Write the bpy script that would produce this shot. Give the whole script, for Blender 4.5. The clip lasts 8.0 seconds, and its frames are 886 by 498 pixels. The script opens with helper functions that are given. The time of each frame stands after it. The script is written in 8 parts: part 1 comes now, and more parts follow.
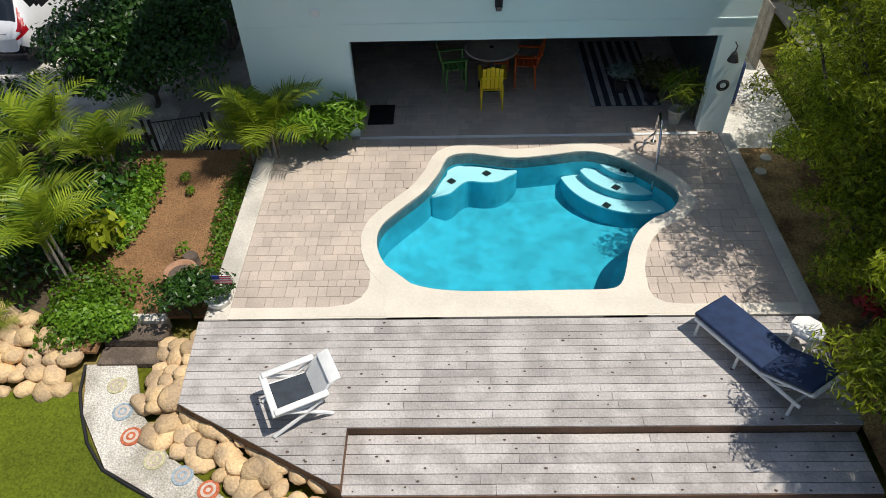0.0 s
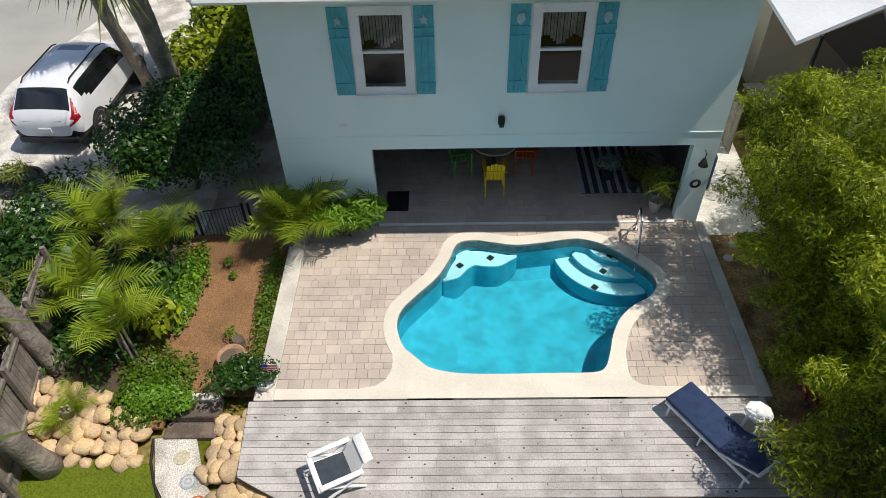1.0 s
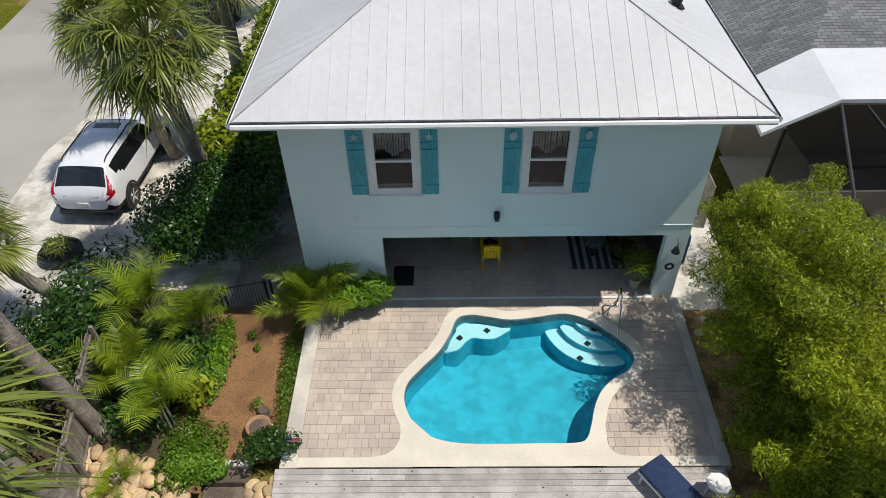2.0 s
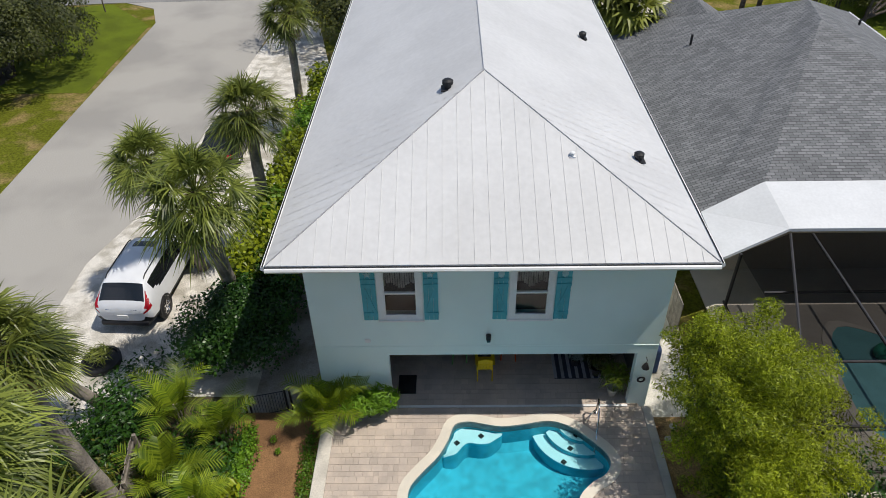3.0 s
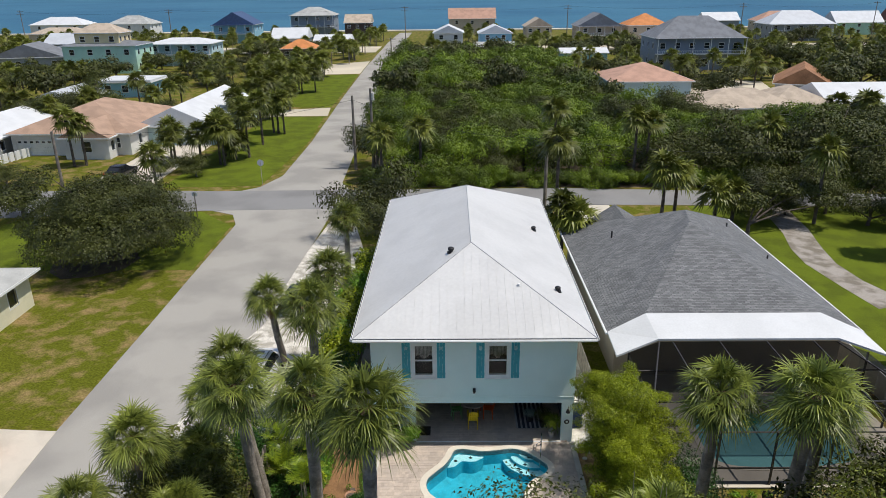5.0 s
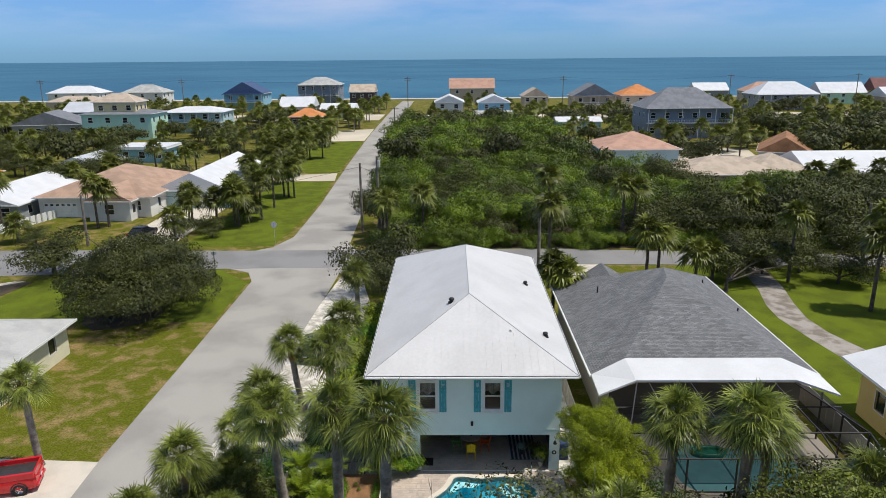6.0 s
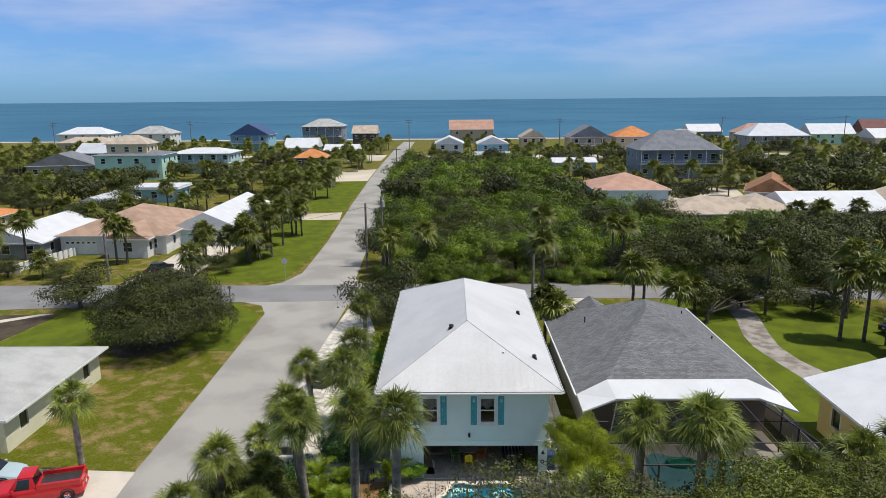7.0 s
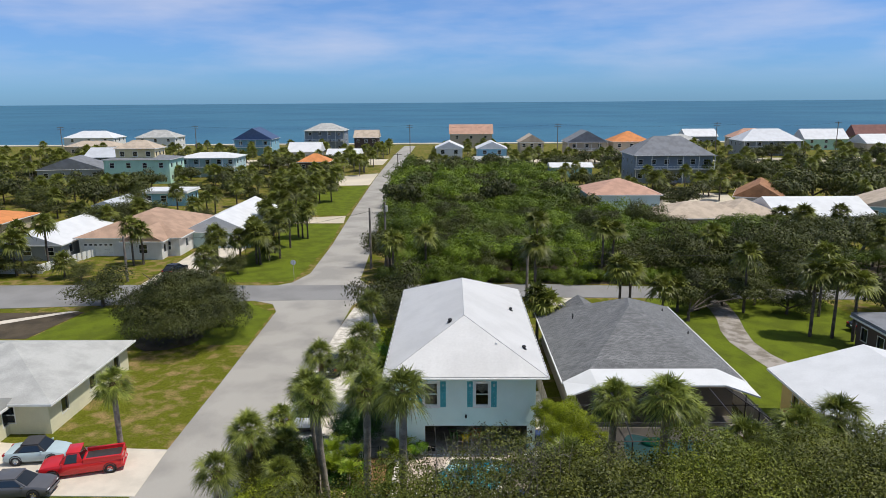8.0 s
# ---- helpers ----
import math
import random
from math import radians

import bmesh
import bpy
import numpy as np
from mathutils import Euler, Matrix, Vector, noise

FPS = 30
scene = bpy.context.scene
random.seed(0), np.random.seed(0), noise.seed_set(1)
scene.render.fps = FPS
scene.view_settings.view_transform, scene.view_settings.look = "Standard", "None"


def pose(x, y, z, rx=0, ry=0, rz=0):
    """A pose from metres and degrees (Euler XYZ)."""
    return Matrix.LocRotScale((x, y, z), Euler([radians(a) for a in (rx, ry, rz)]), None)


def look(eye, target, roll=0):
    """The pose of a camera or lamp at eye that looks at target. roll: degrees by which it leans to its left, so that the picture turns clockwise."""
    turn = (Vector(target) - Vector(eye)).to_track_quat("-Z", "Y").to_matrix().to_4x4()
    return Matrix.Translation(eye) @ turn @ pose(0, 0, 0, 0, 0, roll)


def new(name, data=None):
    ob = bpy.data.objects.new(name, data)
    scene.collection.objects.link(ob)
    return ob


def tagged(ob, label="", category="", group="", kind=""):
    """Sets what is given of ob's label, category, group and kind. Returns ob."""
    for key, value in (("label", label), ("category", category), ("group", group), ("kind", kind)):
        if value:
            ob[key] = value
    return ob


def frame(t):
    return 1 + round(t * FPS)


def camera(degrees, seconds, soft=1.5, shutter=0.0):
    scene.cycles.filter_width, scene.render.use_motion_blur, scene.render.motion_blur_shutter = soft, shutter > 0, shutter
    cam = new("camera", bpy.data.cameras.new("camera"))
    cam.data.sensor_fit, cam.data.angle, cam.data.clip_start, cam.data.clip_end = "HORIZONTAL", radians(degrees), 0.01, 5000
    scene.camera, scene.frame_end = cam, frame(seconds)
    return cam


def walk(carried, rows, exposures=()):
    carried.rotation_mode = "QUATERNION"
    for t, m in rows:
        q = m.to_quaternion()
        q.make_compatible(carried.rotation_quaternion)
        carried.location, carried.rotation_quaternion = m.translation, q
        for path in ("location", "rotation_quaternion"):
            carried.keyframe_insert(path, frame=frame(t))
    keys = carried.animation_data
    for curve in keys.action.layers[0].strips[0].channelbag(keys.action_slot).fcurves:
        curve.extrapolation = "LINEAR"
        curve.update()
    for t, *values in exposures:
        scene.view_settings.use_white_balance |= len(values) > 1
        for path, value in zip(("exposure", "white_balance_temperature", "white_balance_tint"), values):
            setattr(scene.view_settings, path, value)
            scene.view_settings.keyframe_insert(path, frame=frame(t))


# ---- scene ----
cam = camera(65.1, 8.0, 0.8)
PATH = [
    (0, (-0.126, 0.159, 8.34), (-0.166, 1.592, 6.945), -1.8),
    (0.5, (-0.187, 0.107, 9.663), (-0.226, 1.545, 8.274), -1.8),
    (1, (-0.341, -0.168, 11.012), (-0.374, 1.271, 9.624), -1.6),
    (1.2, (-0.357, -0.238, 11.521), (-0.391, 1.2, 10.132), -1.6),
    (2.3, (-0.373, -0.467, 14.508), (-0.401, 1.016, 13.166), -1.2),
    (2.5, (-0.158, -0.561, 15.139), (-0.205, 0.95, 13.829), -1.7),
    (3, (-0.258, -1.471, 16.484), (-0.289, 0.112, 15.263), -1.2),
    (3.5, (-0.274, -4.472, 17.836), (-0.301, -2.802, 16.736), -1.0),
    (4, (-0.278, -9.21, 19.127), (-0.302, -7.445, 18.186), -0.7),
    (4.5, (-0.322, -14.065, 20.327), (-0.348, -12.222, 19.549), -0.6),
    (4.7, (-0.303, -14.911, 20.482), (-0.33, -13.056, 19.733), -0.7),
    (5.8, (-0.376, -20.705, 21.89), (-0.403, -18.789, 21.317), -0.4),
    (6, (-0.328, -21.446, 21.973), (-0.355, -19.52, 21.436), -0.5),
    (6.5, (-0.322, -24.129, 22.504), (-0.349, -22.184, 22.036), -0.4),
    (7, (-0.284, -26.799, 23.06), (-0.311, -24.847, 22.629), -0.5),
    (7.5, (-0.256, -29.28, 23.562), (-0.283, -27.326, 23.138), -0.5),
    (8, (-0.196, -32.162, 24.211), (-0.223, -30.207, 23.787), -0.4),
]
walk(cam, [(t, look(eye, target, roll)) for t, eye, target, roll in PATH],
     [(0, 0.16), (1.2, 0.16), (2.5, -0.03), (3.5, -0.04), (6, 0.04), (8, 0.04)])

# ---- light ----
world = bpy.data.worlds.new("sky")
scene.world = world
world.use_nodes = True
wn, wl = world.node_tree.nodes, world.node_tree.links
wn.clear()
SUN_EL, SUN_AZ = 65.0, 99.0          # degrees; azimuth from +y towards +x
sky = wn.new("ShaderNodeTexSky")
sky.sky_type = "NISHITA"
sky.sun_disc = False
sky.sun_elevation, sky.sun_rotation = radians(SUN_EL), radians(SUN_AZ)
sky.air_density, sky.dust_density, sky.ozone_density = 1.0, 0.2, 3.0
wtc, wmap, wno, wra, wmix = (wn.new("ShaderNodeTexCoord"), wn.new("ShaderNodeMapping"), wn.new("ShaderNodeTexNoise"),
                             wn.new("ShaderNodeValToRGB"), wn.new("ShaderNodeMixRGB"))
wmap.inputs["Scale"].default_value = (2.2, 2.2, 11.0)
wmap.inputs["Location"].default_value = (0.35, 0.2, 0.1)
wno.inputs["Scale"].default_value, wno.inputs["Detail"].default_value, wno.inputs["Roughness"].default_value = 1.5, 6.0, 0.52
wra.color_ramp.elements[0].position, wra.color_ramp.elements[1].position = 0.44, 0.72
wra.color_ramp.elements[1].color = (0.55, 0.55, 0.55, 1)
wmix.inputs[2].default_value = (6.6, 6.8, 8.2, 1)
wbg, wout = wn.new("ShaderNodeBackground"), wn.new("ShaderNodeOutputWorld")
wbg.inputs["Strength"].default_value = 0.1
wl.new(wtc.outputs["Generated"], wmap.inputs["Vector"])
wl.new(wmap.outputs[0], wno.inputs["Vector"])
wl.new(wno.outputs["Fac"], wra.inputs[0])
wsep, wgr, wmul = wn.new("ShaderNodeSeparateXYZ"), wn.new("ShaderNodeValToRGB"), wn.new("ShaderNodeMixRGB")
wl.new(wtc.outputs["Generated"], wsep.inputs[0])
wl.new(wsep.outputs["Z"], wgr.inputs[0])
wlow, wcov = wn.new("ShaderNodeMapRange"), wn.new("ShaderNodeMath")      # clouds thin out towards the horizon
wlow.inputs["From Min"].default_value, wlow.inputs["From Max"].default_value = 0.012, 0.06
wcov.operation = "MULTIPLY"
wl.new(wsep.outputs["Z"], wlow.inputs["Value"])
wl.new(wlow.outputs[0], wcov.inputs[0])
wl.new(wra.outputs[0], wcov.inputs[1])
wl.new(wcov.outputs[0], wmix.inputs[0])
wgr.color_ramp.elements[0].color, wgr.color_ramp.elements[1].color = (0.30, 0.62, 1.25, 1), (1.2, 1.12, 1.0, 1)
wgr.color_ramp.elements[0].position, wgr.color_ramp.elements[1].position = 0.0, 0.45
wmul.blend_type = "MULTIPLY"
wmul.inputs[0].default_value = 1.0
wl.new(sky.outputs[0], wmul.inputs[1])
wl.new(wgr.outputs[0], wmul.inputs[2])
wl.new(wmul.outputs[0], wmix.inputs[1])
wl.new(wmix.outputs[0], wbg.inputs[0])
wl.new(wbg.outputs[0], wout.inputs[0])
sun_data = bpy.data.lights.new("sun", "SUN")
sun_data.energy, sun_data.angle, sun_data.color = 3.85, radians(0.53), (1.0, 0.945, 0.86)
sun = new("sun", sun_data)
_e, _a = radians(SUN_EL), radians(SUN_AZ)
sun.matrix_world = look((60 * math.cos(_e) * math.sin(_a), 60 * math.cos(_e) * math.cos(_a), 60 * math.sin(_e)), (0, 0, 0))

# ---- materials ----
MATS = {}


def mat(name, col, rough=0.7, var=0.16, scale=1.5, fine=25.0, bump=0.15, metal=0.0, col2=None, spec=0.4, each=0.0, low=0.42, high=0.6, island=False):
    """A weathered surface: two scales of noise vary the colour, the finer one also the relief; each: spread from object to object, or from piece to piece of a joined mesh."""
    if name in MATS:
        return MATS[name]
    m = bpy.data.materials.new(name)
    m.use_nodes = True
    n, l = m.node_tree.nodes, m.node_tree.links
    b = n["Principled BSDF"]
    g, n1, n2 = n.new("ShaderNodeNewGeometry"), n.new("ShaderNodeTexNoise"), n.new("ShaderNodeTexNoise")
    n1.inputs["Scale"].default_value, n1.inputs["Detail"].default_value = scale, 5
    n2.inputs["Scale"].default_value, n2.inputs["Detail"].default_value = fine, 4
    l.new(g.outputs["Position"], n1.inputs["Vector"])
    l.new(g.outputs["Position"], n2.inputs["Vector"])
    c2 = col2 or tuple(c * (1 - 1.6 * var) for c in col)
    ramp = n.new("ShaderNodeMapRange")
    ramp.inputs["From Min"].default_value, ramp.inputs["From Max"].default_value = low, high
    l.new(n1.outputs["Fac"], ramp.inputs["Value"])
    mix = n.new("ShaderNodeMixRGB")
    mix.inputs[1].default_value, mix.inputs[2].default_value = (*col, 1), (*c2, 1)
    l.new(ramp.outputs[0], mix.inputs[0])
    hsv = n.new("ShaderNodeHueSaturation")
    mr = n.new("ShaderNodeMapRange")
    mr.inputs["From Min"].default_value, mr.inputs["From Max"].default_value = 0.25, 0.75
    mr.inputs["To Min"].default_value, mr.inputs["To Max"].default_value = 1 - var, 1 + var
    l.new(n2.outputs["Fac"], mr.inputs["Value"])
    val = mr.outputs[0]
    if each:
        oi, mo, mm = n.new("ShaderNodeObjectInfo"), n.new("ShaderNodeMapRange"), n.new("ShaderNodeMath")
        mo.inputs["To Min"].default_value, mo.inputs["To Max"].default_value = 1 - each, 1 + each
        mm.operation = "MULTIPLY"
        l.new(g.outputs["Random Per Island"] if island else oi.outputs["Random"], mo.inputs["Value"])
        l.new(mo.outputs[0], mm.inputs[0])
        l.new(val, mm.inputs[1])
        val = mm.outputs[0]
    l.new(val, hsv.inputs["Value"])
    l.new(mix.outputs[0], hsv.inputs["Color"])
    l.new(hsv.outputs[0], b.inputs["Base Color"])
    b.inputs["Roughness"].default_value, b.inputs["Metallic"].default_value = rough, metal
    b.inputs["Specular IOR Level"].default_value = spec
    if bump:
        bm_ = n.new("ShaderNodeBump")
        bm_.inputs["Strength"].default_value, bm_.inputs["Distance"].default_value = min(1, bump * 2), 0.03
        l.new(n2.outputs["Fac"], bm_.inputs["Height"])
        l.new(bm_.outputs[0], b.inputs["Normal"])
    MATS[name] = m
    return m


def leafmat(name, dark, light, rough=0.5, trans=0.3, bulk=0.25, spread=0.75):
    """Leaves: every leaf its own shade between two greens, some light coming through."""
    m = bpy.data.materials.new(name)
    m.use_nodes = True
    n, l = m.node_tree.nodes, m.node_tree.links
    b, out = n["Principled BSDF"], n["Material Output"]
    g, oi, nz = n.new("ShaderNodeNewGeometry"), n.new("ShaderNodeObjectInfo"), n.new("ShaderNodeTexNoise")
    nz.inputs["Scale"].default_value = 0.5
    l.new(g.outputs["Position"], nz.inputs["Vector"])
    add = n.new("ShaderNodeMath")
    add.operation = "MULTIPLY_ADD"
    add.inputs[1].default_value = spread
    sub = n.new("ShaderNodeMath")
    sub.operation = "MULTIPLY_ADD"
    sub.inputs[1].default_value, sub.inputs[2].default_value = 1.3, -0.15 - spread / 2
    l.new(nz.outputs["Fac"], sub.inputs[0])
    l.new(g.outputs["Random Per Island"], add.inputs[0])
    l.new(sub.outputs[0], add.inputs[2])
    mix = n.new("ShaderNodeMixRGB")
    mix.inputs[1].default_value, mix.inputs[2].default_value = (*dark, 1), (*light, 1)
    l.new(add.outputs[0], mix.inputs[0])
    mix.use_clamp = True
    hsv, mo = n.new("ShaderNodeHueSaturation"), n.new("ShaderNodeMapRange")
    mo.inputs["To Min"].default_value, mo.inputs["To Max"].default_value = 1 - bulk, 1 + bulk
    l.new(oi.outputs["Random"], mo.inputs["Value"])
    l.new(mo.outputs[0], hsv.inputs["Value"])
    l.new(mix.outputs[0], hsv.inputs["Color"])
    l.new(hsv.outputs[0], b.inputs["Base Color"])
    b.inputs["Roughness"].default_value = rough
    b.inputs["Specular IOR Level"].default_value = 0.35
    tr, ms = n.new("ShaderNodeBsdfTranslucent"), n.new("ShaderNodeMixShader")
    l.new(hsv.outputs[0], tr.inputs[0])
    ms.inputs[0].default_value = trans
    l.new(b.outputs[0], ms.inputs[1])
    l.new(tr.outputs[0], ms.inputs[2])
    l.new(ms.outputs[0], out.inputs["Surface"])
    return m


def brickmat(name, c1, c2, joint, w, h, rough=0.85, bump=0.5):
    """Courses too small to build one by one: shingles and siding of far roofs and walls."""
    m = bpy.data.materials.new(name)
    m.use_nodes = True
    n, l = m.node_tree.nodes, m.node_tree.links
    b = n["Principled BSDF"]
    tc, br, nz, mx = n.new("ShaderNodeTexCoord"), n.new("ShaderNodeTexBrick"), n.new("ShaderNodeTexNoise"), n.new("ShaderNodeMixRGB")
    br.inputs["Color1"].default_value, br.inputs["Color2"].default_value, br.inputs["Mortar"].default_value = (*c1, 1), (*c2, 1), (*joint, 1)
    br.inputs["Scale"].default_value, br.inputs["Mortar Size"].default_value = 1.0, 0.012
    br.inputs["Brick Width"].default_value, br.inputs["Row Height"].default_value = w, h
    l.new(tc.outputs["Object"], br.inputs["Vector"])
    nz.inputs["Scale"].default_value, nz.inputs["Detail"].default_value = 0.7, 6
    l.new(tc.outputs["Object"], nz.inputs["Vector"])
    mx.blend_type = "MULTIPLY"
    mx.inputs[0].default_value = 0.45
    l.new(br.outputs["Color"], mx.inputs[1])
    l.new(nz.outputs["Fac"], mx.inputs[2])
    l.new(mx.outputs[0], b.inputs["Base Color"])
    b.inputs["Roughness"].default_value = rough
    bp = n.new("ShaderNodeBump")
    bp.inputs["Strength"].default_value, bp.inputs["Distance"].default_value = bump, 0.02
    l.new(br.outputs["Fac"], bp.inputs["Height"])
    bp.invert = True
    l.new(bp.outputs[0], b.inputs["Normal"])
    return m


def clearmat(name, tint, rough, wave_scale, wave, ior=1.33):
    """Still water or a pane: it lets light through with its tint and mirrors the sky."""
    m = bpy.data.materials.new(name)
    m.use_nodes = True
    n, l = m.node_tree.nodes, m.node_tree.links
    n.clear()
    out, tr, gl, fr, ms = (n.new("ShaderNodeOutputMaterial"), n.new("ShaderNodeBsdfTransparent"), n.new("ShaderNodeBsdfGlossy"),
                           n.new("ShaderNodeFresnel"), n.new("ShaderNodeMixShader"))
    tr.inputs[0].default_value = (*tint, 1)
    gl.inputs["Roughness"].default_value = rough
    fr.inputs["IOR"].default_value = ior
    if wave:
        g, nz, bp = n.new("ShaderNodeNewGeometry"), n.new("ShaderNodeTexNoise"), n.new("ShaderNodeBump")
        nz.inputs["Scale"].default_value, nz.inputs["Detail"].default_value, nz.inputs["Distortion"].default_value = wave_scale, 3, 1.0
        l.new(g.outputs["Position"], nz.inputs["Vector"])
        l.new(nz.outputs["Fac"], bp.inputs["Height"])
        bp.inputs["Strength"].default_value, bp.inputs["Distance"].default_value = wave, 0.1
        l.new(bp.outputs[0], gl.inputs["Normal"])
        l.new(bp.outputs[0], fr.inputs["Normal"])
    l.new(fr.outputs[0], ms.inputs[0])
    l.new(tr.outputs[0], ms.inputs[1])
    l.new(gl.outputs[0], ms.inputs[2])
    l.new(ms.outputs[0], out.inputs["Surface"])
    return m


GRASS = mat("grass", (0.105, 0.115, 0.010), 0.95, 0.45, 0.8, 9.0, 0.6, spec=0.1, col2=(0.25, 0.18, 0.075), low=0.46, high=0.68)
LAWN = mat("lawn", (0.12, 0.155, 0.013), 0.95, 0.38, 0.5, 26.0, 0.6, spec=0.1, col2=(0.09, 0.115, 0.012))
ASPHALT = mat("asphalt", (0.37, 0.35, 0.315), 0.9, 0.12, 0.2, 24.0, 0.2, col2=(0.29, 0.275, 0.25))
ASPHALT2 = mat("asphalt_old", (0.25, 0.245, 0.24), 0.9, 0.12, 0.15, 30.0, 0.2)
CONCRETE = mat("concrete", (0.62, 0.56, 0.47), 0.85, 0.08, 0.7, 30.0, 0.1)
SHELL = mat("shell_gravel", (0.70, 0.66, 0.59), 0.9, 0.42, 1.4, 38.0, 0.9, col2=(0.43, 0.395, 0.33))
GREYGRAVEL = mat("grey_gravel", (0.36, 0.325, 0.29), 0.9, 0.3, 0.9, 24.0, 0.7, col2=(0.20, 0.175, 0.14))
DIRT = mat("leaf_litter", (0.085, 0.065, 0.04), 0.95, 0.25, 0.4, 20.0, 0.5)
MULCH = mat("pine_bark_mulch", (0.27, 0.145, 0.065), 0.95, 0.5, 1.4, 34.0, 1.0, col2=(0.19, 0.10, 0.045))
DRYMULCH = mat("dry_leaf_mulch", (0.45, 0.29, 0.12), 0.95, 0.55, 1.8, 26.0, 1.0, col2=(0.20, 0.115, 0.05))
SAND = mat("sand", (0.62, 0.55, 0.43), 0.95, 0.12, 0.05, 8.0, 0.1)
WALLMINT = mat("mint_stucco", (0.77, 0.89, 0.85), 0.75, 0.05, 0.8, 60.0, 0.12, col2=(0.74, 0.86, 0.82))
WHITE = mat("white_paint", (0.82, 0.82, 0.80), 0.45, 0.04, 2.0, 30.0, 0.03)
WHITEP = mat("white_plastic", (0.80, 0.80, 0.78), 0.35, 0.05, 4.0, 30.0, 0.02)
TEAL = mat("teal_paint", (0.075, 0.40, 0.47), 0.5, 0.08, 3.0, 30.0, 0.05)
METALROOF = mat("white_metal_roof", (0.60, 0.595, 0.585), 0.55, 0.05, 0.35, 6.0, 0.03, each=0.012)
DARK = mat("black_rubber", (0.018, 0.018, 0.02), 0.6, 0.2, 4.0, 30.0, 0.05)
DARKMETAL = mat("bronze_aluminium", (0.045, 0.04, 0.038), 0.45, 0.15, 4.0, 30.0, 0.03)
STEEL = mat("steel", (0.72, 0.72, 0.73), 0.18, 0.04, 4.0, 30.0, 0.0, metal=1.0)
PAVER = mat("paver", (0.56, 0.465, 0.385), 0.9, 0.14, 1.1, 40.0, 0.25, col2=(0.47, 0.395, 0.335), each=0.09)
PAVERS = mat("pavers", (0.56, 0.465, 0.385), 0.9, 0.14, 1.1, 40.0, 0.25, col2=(0.47, 0.395, 0.335), each=0.09, island=True)
JOINT = mat("joint_sand", (0.47, 0.39, 0.32), 0.95, 0.2, 4.0, 60.0, 0.2)
COPING = mat("travertine_coping", (0.73, 0.665, 0.555), 0.75, 0.06, 1.2, 25.0, 0.1)
KERB = mat("pale_concrete_kerb", (0.63, 0.58, 0.5), 0.85, 0.14, 1.0, 30.0, 0.15)
DECKWOOD = mat("weathered_deck_wood", (0.51, 0.475, 0.45), 0.85, 0.18, 2.2, 30.0, 0.3, col2=(0.38, 0.35, 0.33), each=0.13)
DECKEDGE = mat("brown_deck_fascia", (0.17, 0.095, 0.055), 0.8, 0.2, 2.0, 30.0, 0.2)
KNOT = mat("wood_knot", (0.10, 0.07, 0.05), 0.8, 0.2)
SLEEPER = mat("weathered_sleeper", (0.19, 0.145, 0.11), 0.9, 0.25, 3.0, 30.0, 0.4)
ROCK = mat("tan_boulder", (0.68, 0.48, 0.26), 0.85, 0.2, 2.6, 22.0, 0.35, col2=(0.50, 0.36, 0.22), each=0.2)
# plaster colours hold the water's depth, blue or pale; mottling stands for rippled light
DEPTHPLASTER = mat("pool_plaster", (0.05, 0.47, 0.60), 0.7, 0.13, 2.2, 7.0, 0.0)
SHALLOWPLASTER = mat("plaster_shallow_pale", (0.72, 0.84, 0.86), 0.7, 0.04, 1.5, 12.0, 0.0)
TILEBAND = mat("blue_grey_waterline_tile", (0.10, 0.16, 0.18), 0.3, 0.2, 6.0, 20.0, 0.0)
NAVY = mat("navy_cushion", (0.022, 0.042, 0.105), 0.85, 0.15, 5.0, 60.0, 0.15)
SLATE = mat("dark_sling_fabric", (0.045, 0.055, 0.07), 0.8, 0.15, 5.0, 80.0, 0.1)
YELLOW = mat("yellow_paint", (0.80, 0.56, 0.02), 0.45, 0.05)
GREENP = mat("green_paint", (0.16, 0.36, 0.10), 0.5, 0.06)
ORANGE = mat("orange_paint", (0.72, 0.13, 0.02), 0.5, 0.06)
TERRA = mat("terracotta", (0.40, 0.22, 0.13), 0.8, 0.15, 6.0)
POTGREY = mat("stone_planter", (0.55, 0.53, 0.48), 0.85, 0.15, 5.0)
TRUNK = mat("palm_trunk", (0.33, 0.285, 0.24), 0.9, 0.25, 2.5, 14.0, 0.6)
BOOT = mat("palm_boots", (0.15, 0.095, 0.055), 0.95, 0.35, 4.0, 18.0, 0.8)
BARK = mat("bark", (0.13, 0.105, 0.085), 0.95, 0.3, 3.0, 18.0, 0.6)
FENCEWOOD = mat("grey_fence_wood", (0.29, 0.25, 0.21), 0.9, 0.2, 3.0, 30.0, 0.3, each=0.15)
GLASSDARK = mat("dark_window_glass", (0.03, 0.035, 0.04), 0.06, 0.2, 1.5, 8.0, 0.0, spec=0.9)
CARGLASS = mat("tinted_glass", (0.012, 0.014, 0.016), 0.05, 0.1, 1.5, 8.0, 0.0, spec=0.9)
# indoor shade put into the colour of the room surfaces
ROOMSHADE = mat("shaded_room_wall", (0.10, 0.11, 0.11), 0.85, 0.1)
PANE = clearmat("window_pane", (0.9, 0.93, 0.93), 0.02, 1.0, 0.0, 1.5)
WATER = clearmat("pool_water", (0.72, 0.95, 0.97), 0.03, 6.0, 0.3)
SHINGLE = brickmat("grey_shingle", (0.28, 0.285, 0.29), (0.16, 0.165, 0.17), (0.075, 0.075, 0.08), 0.32, 0.145)
SEA = mat("sea", (0.05, 0.155, 0.235), 0.55, 0.1, 0.004, 0.12, 0.0, col2=(0.035, 0.12, 0.20), spec=0.12)
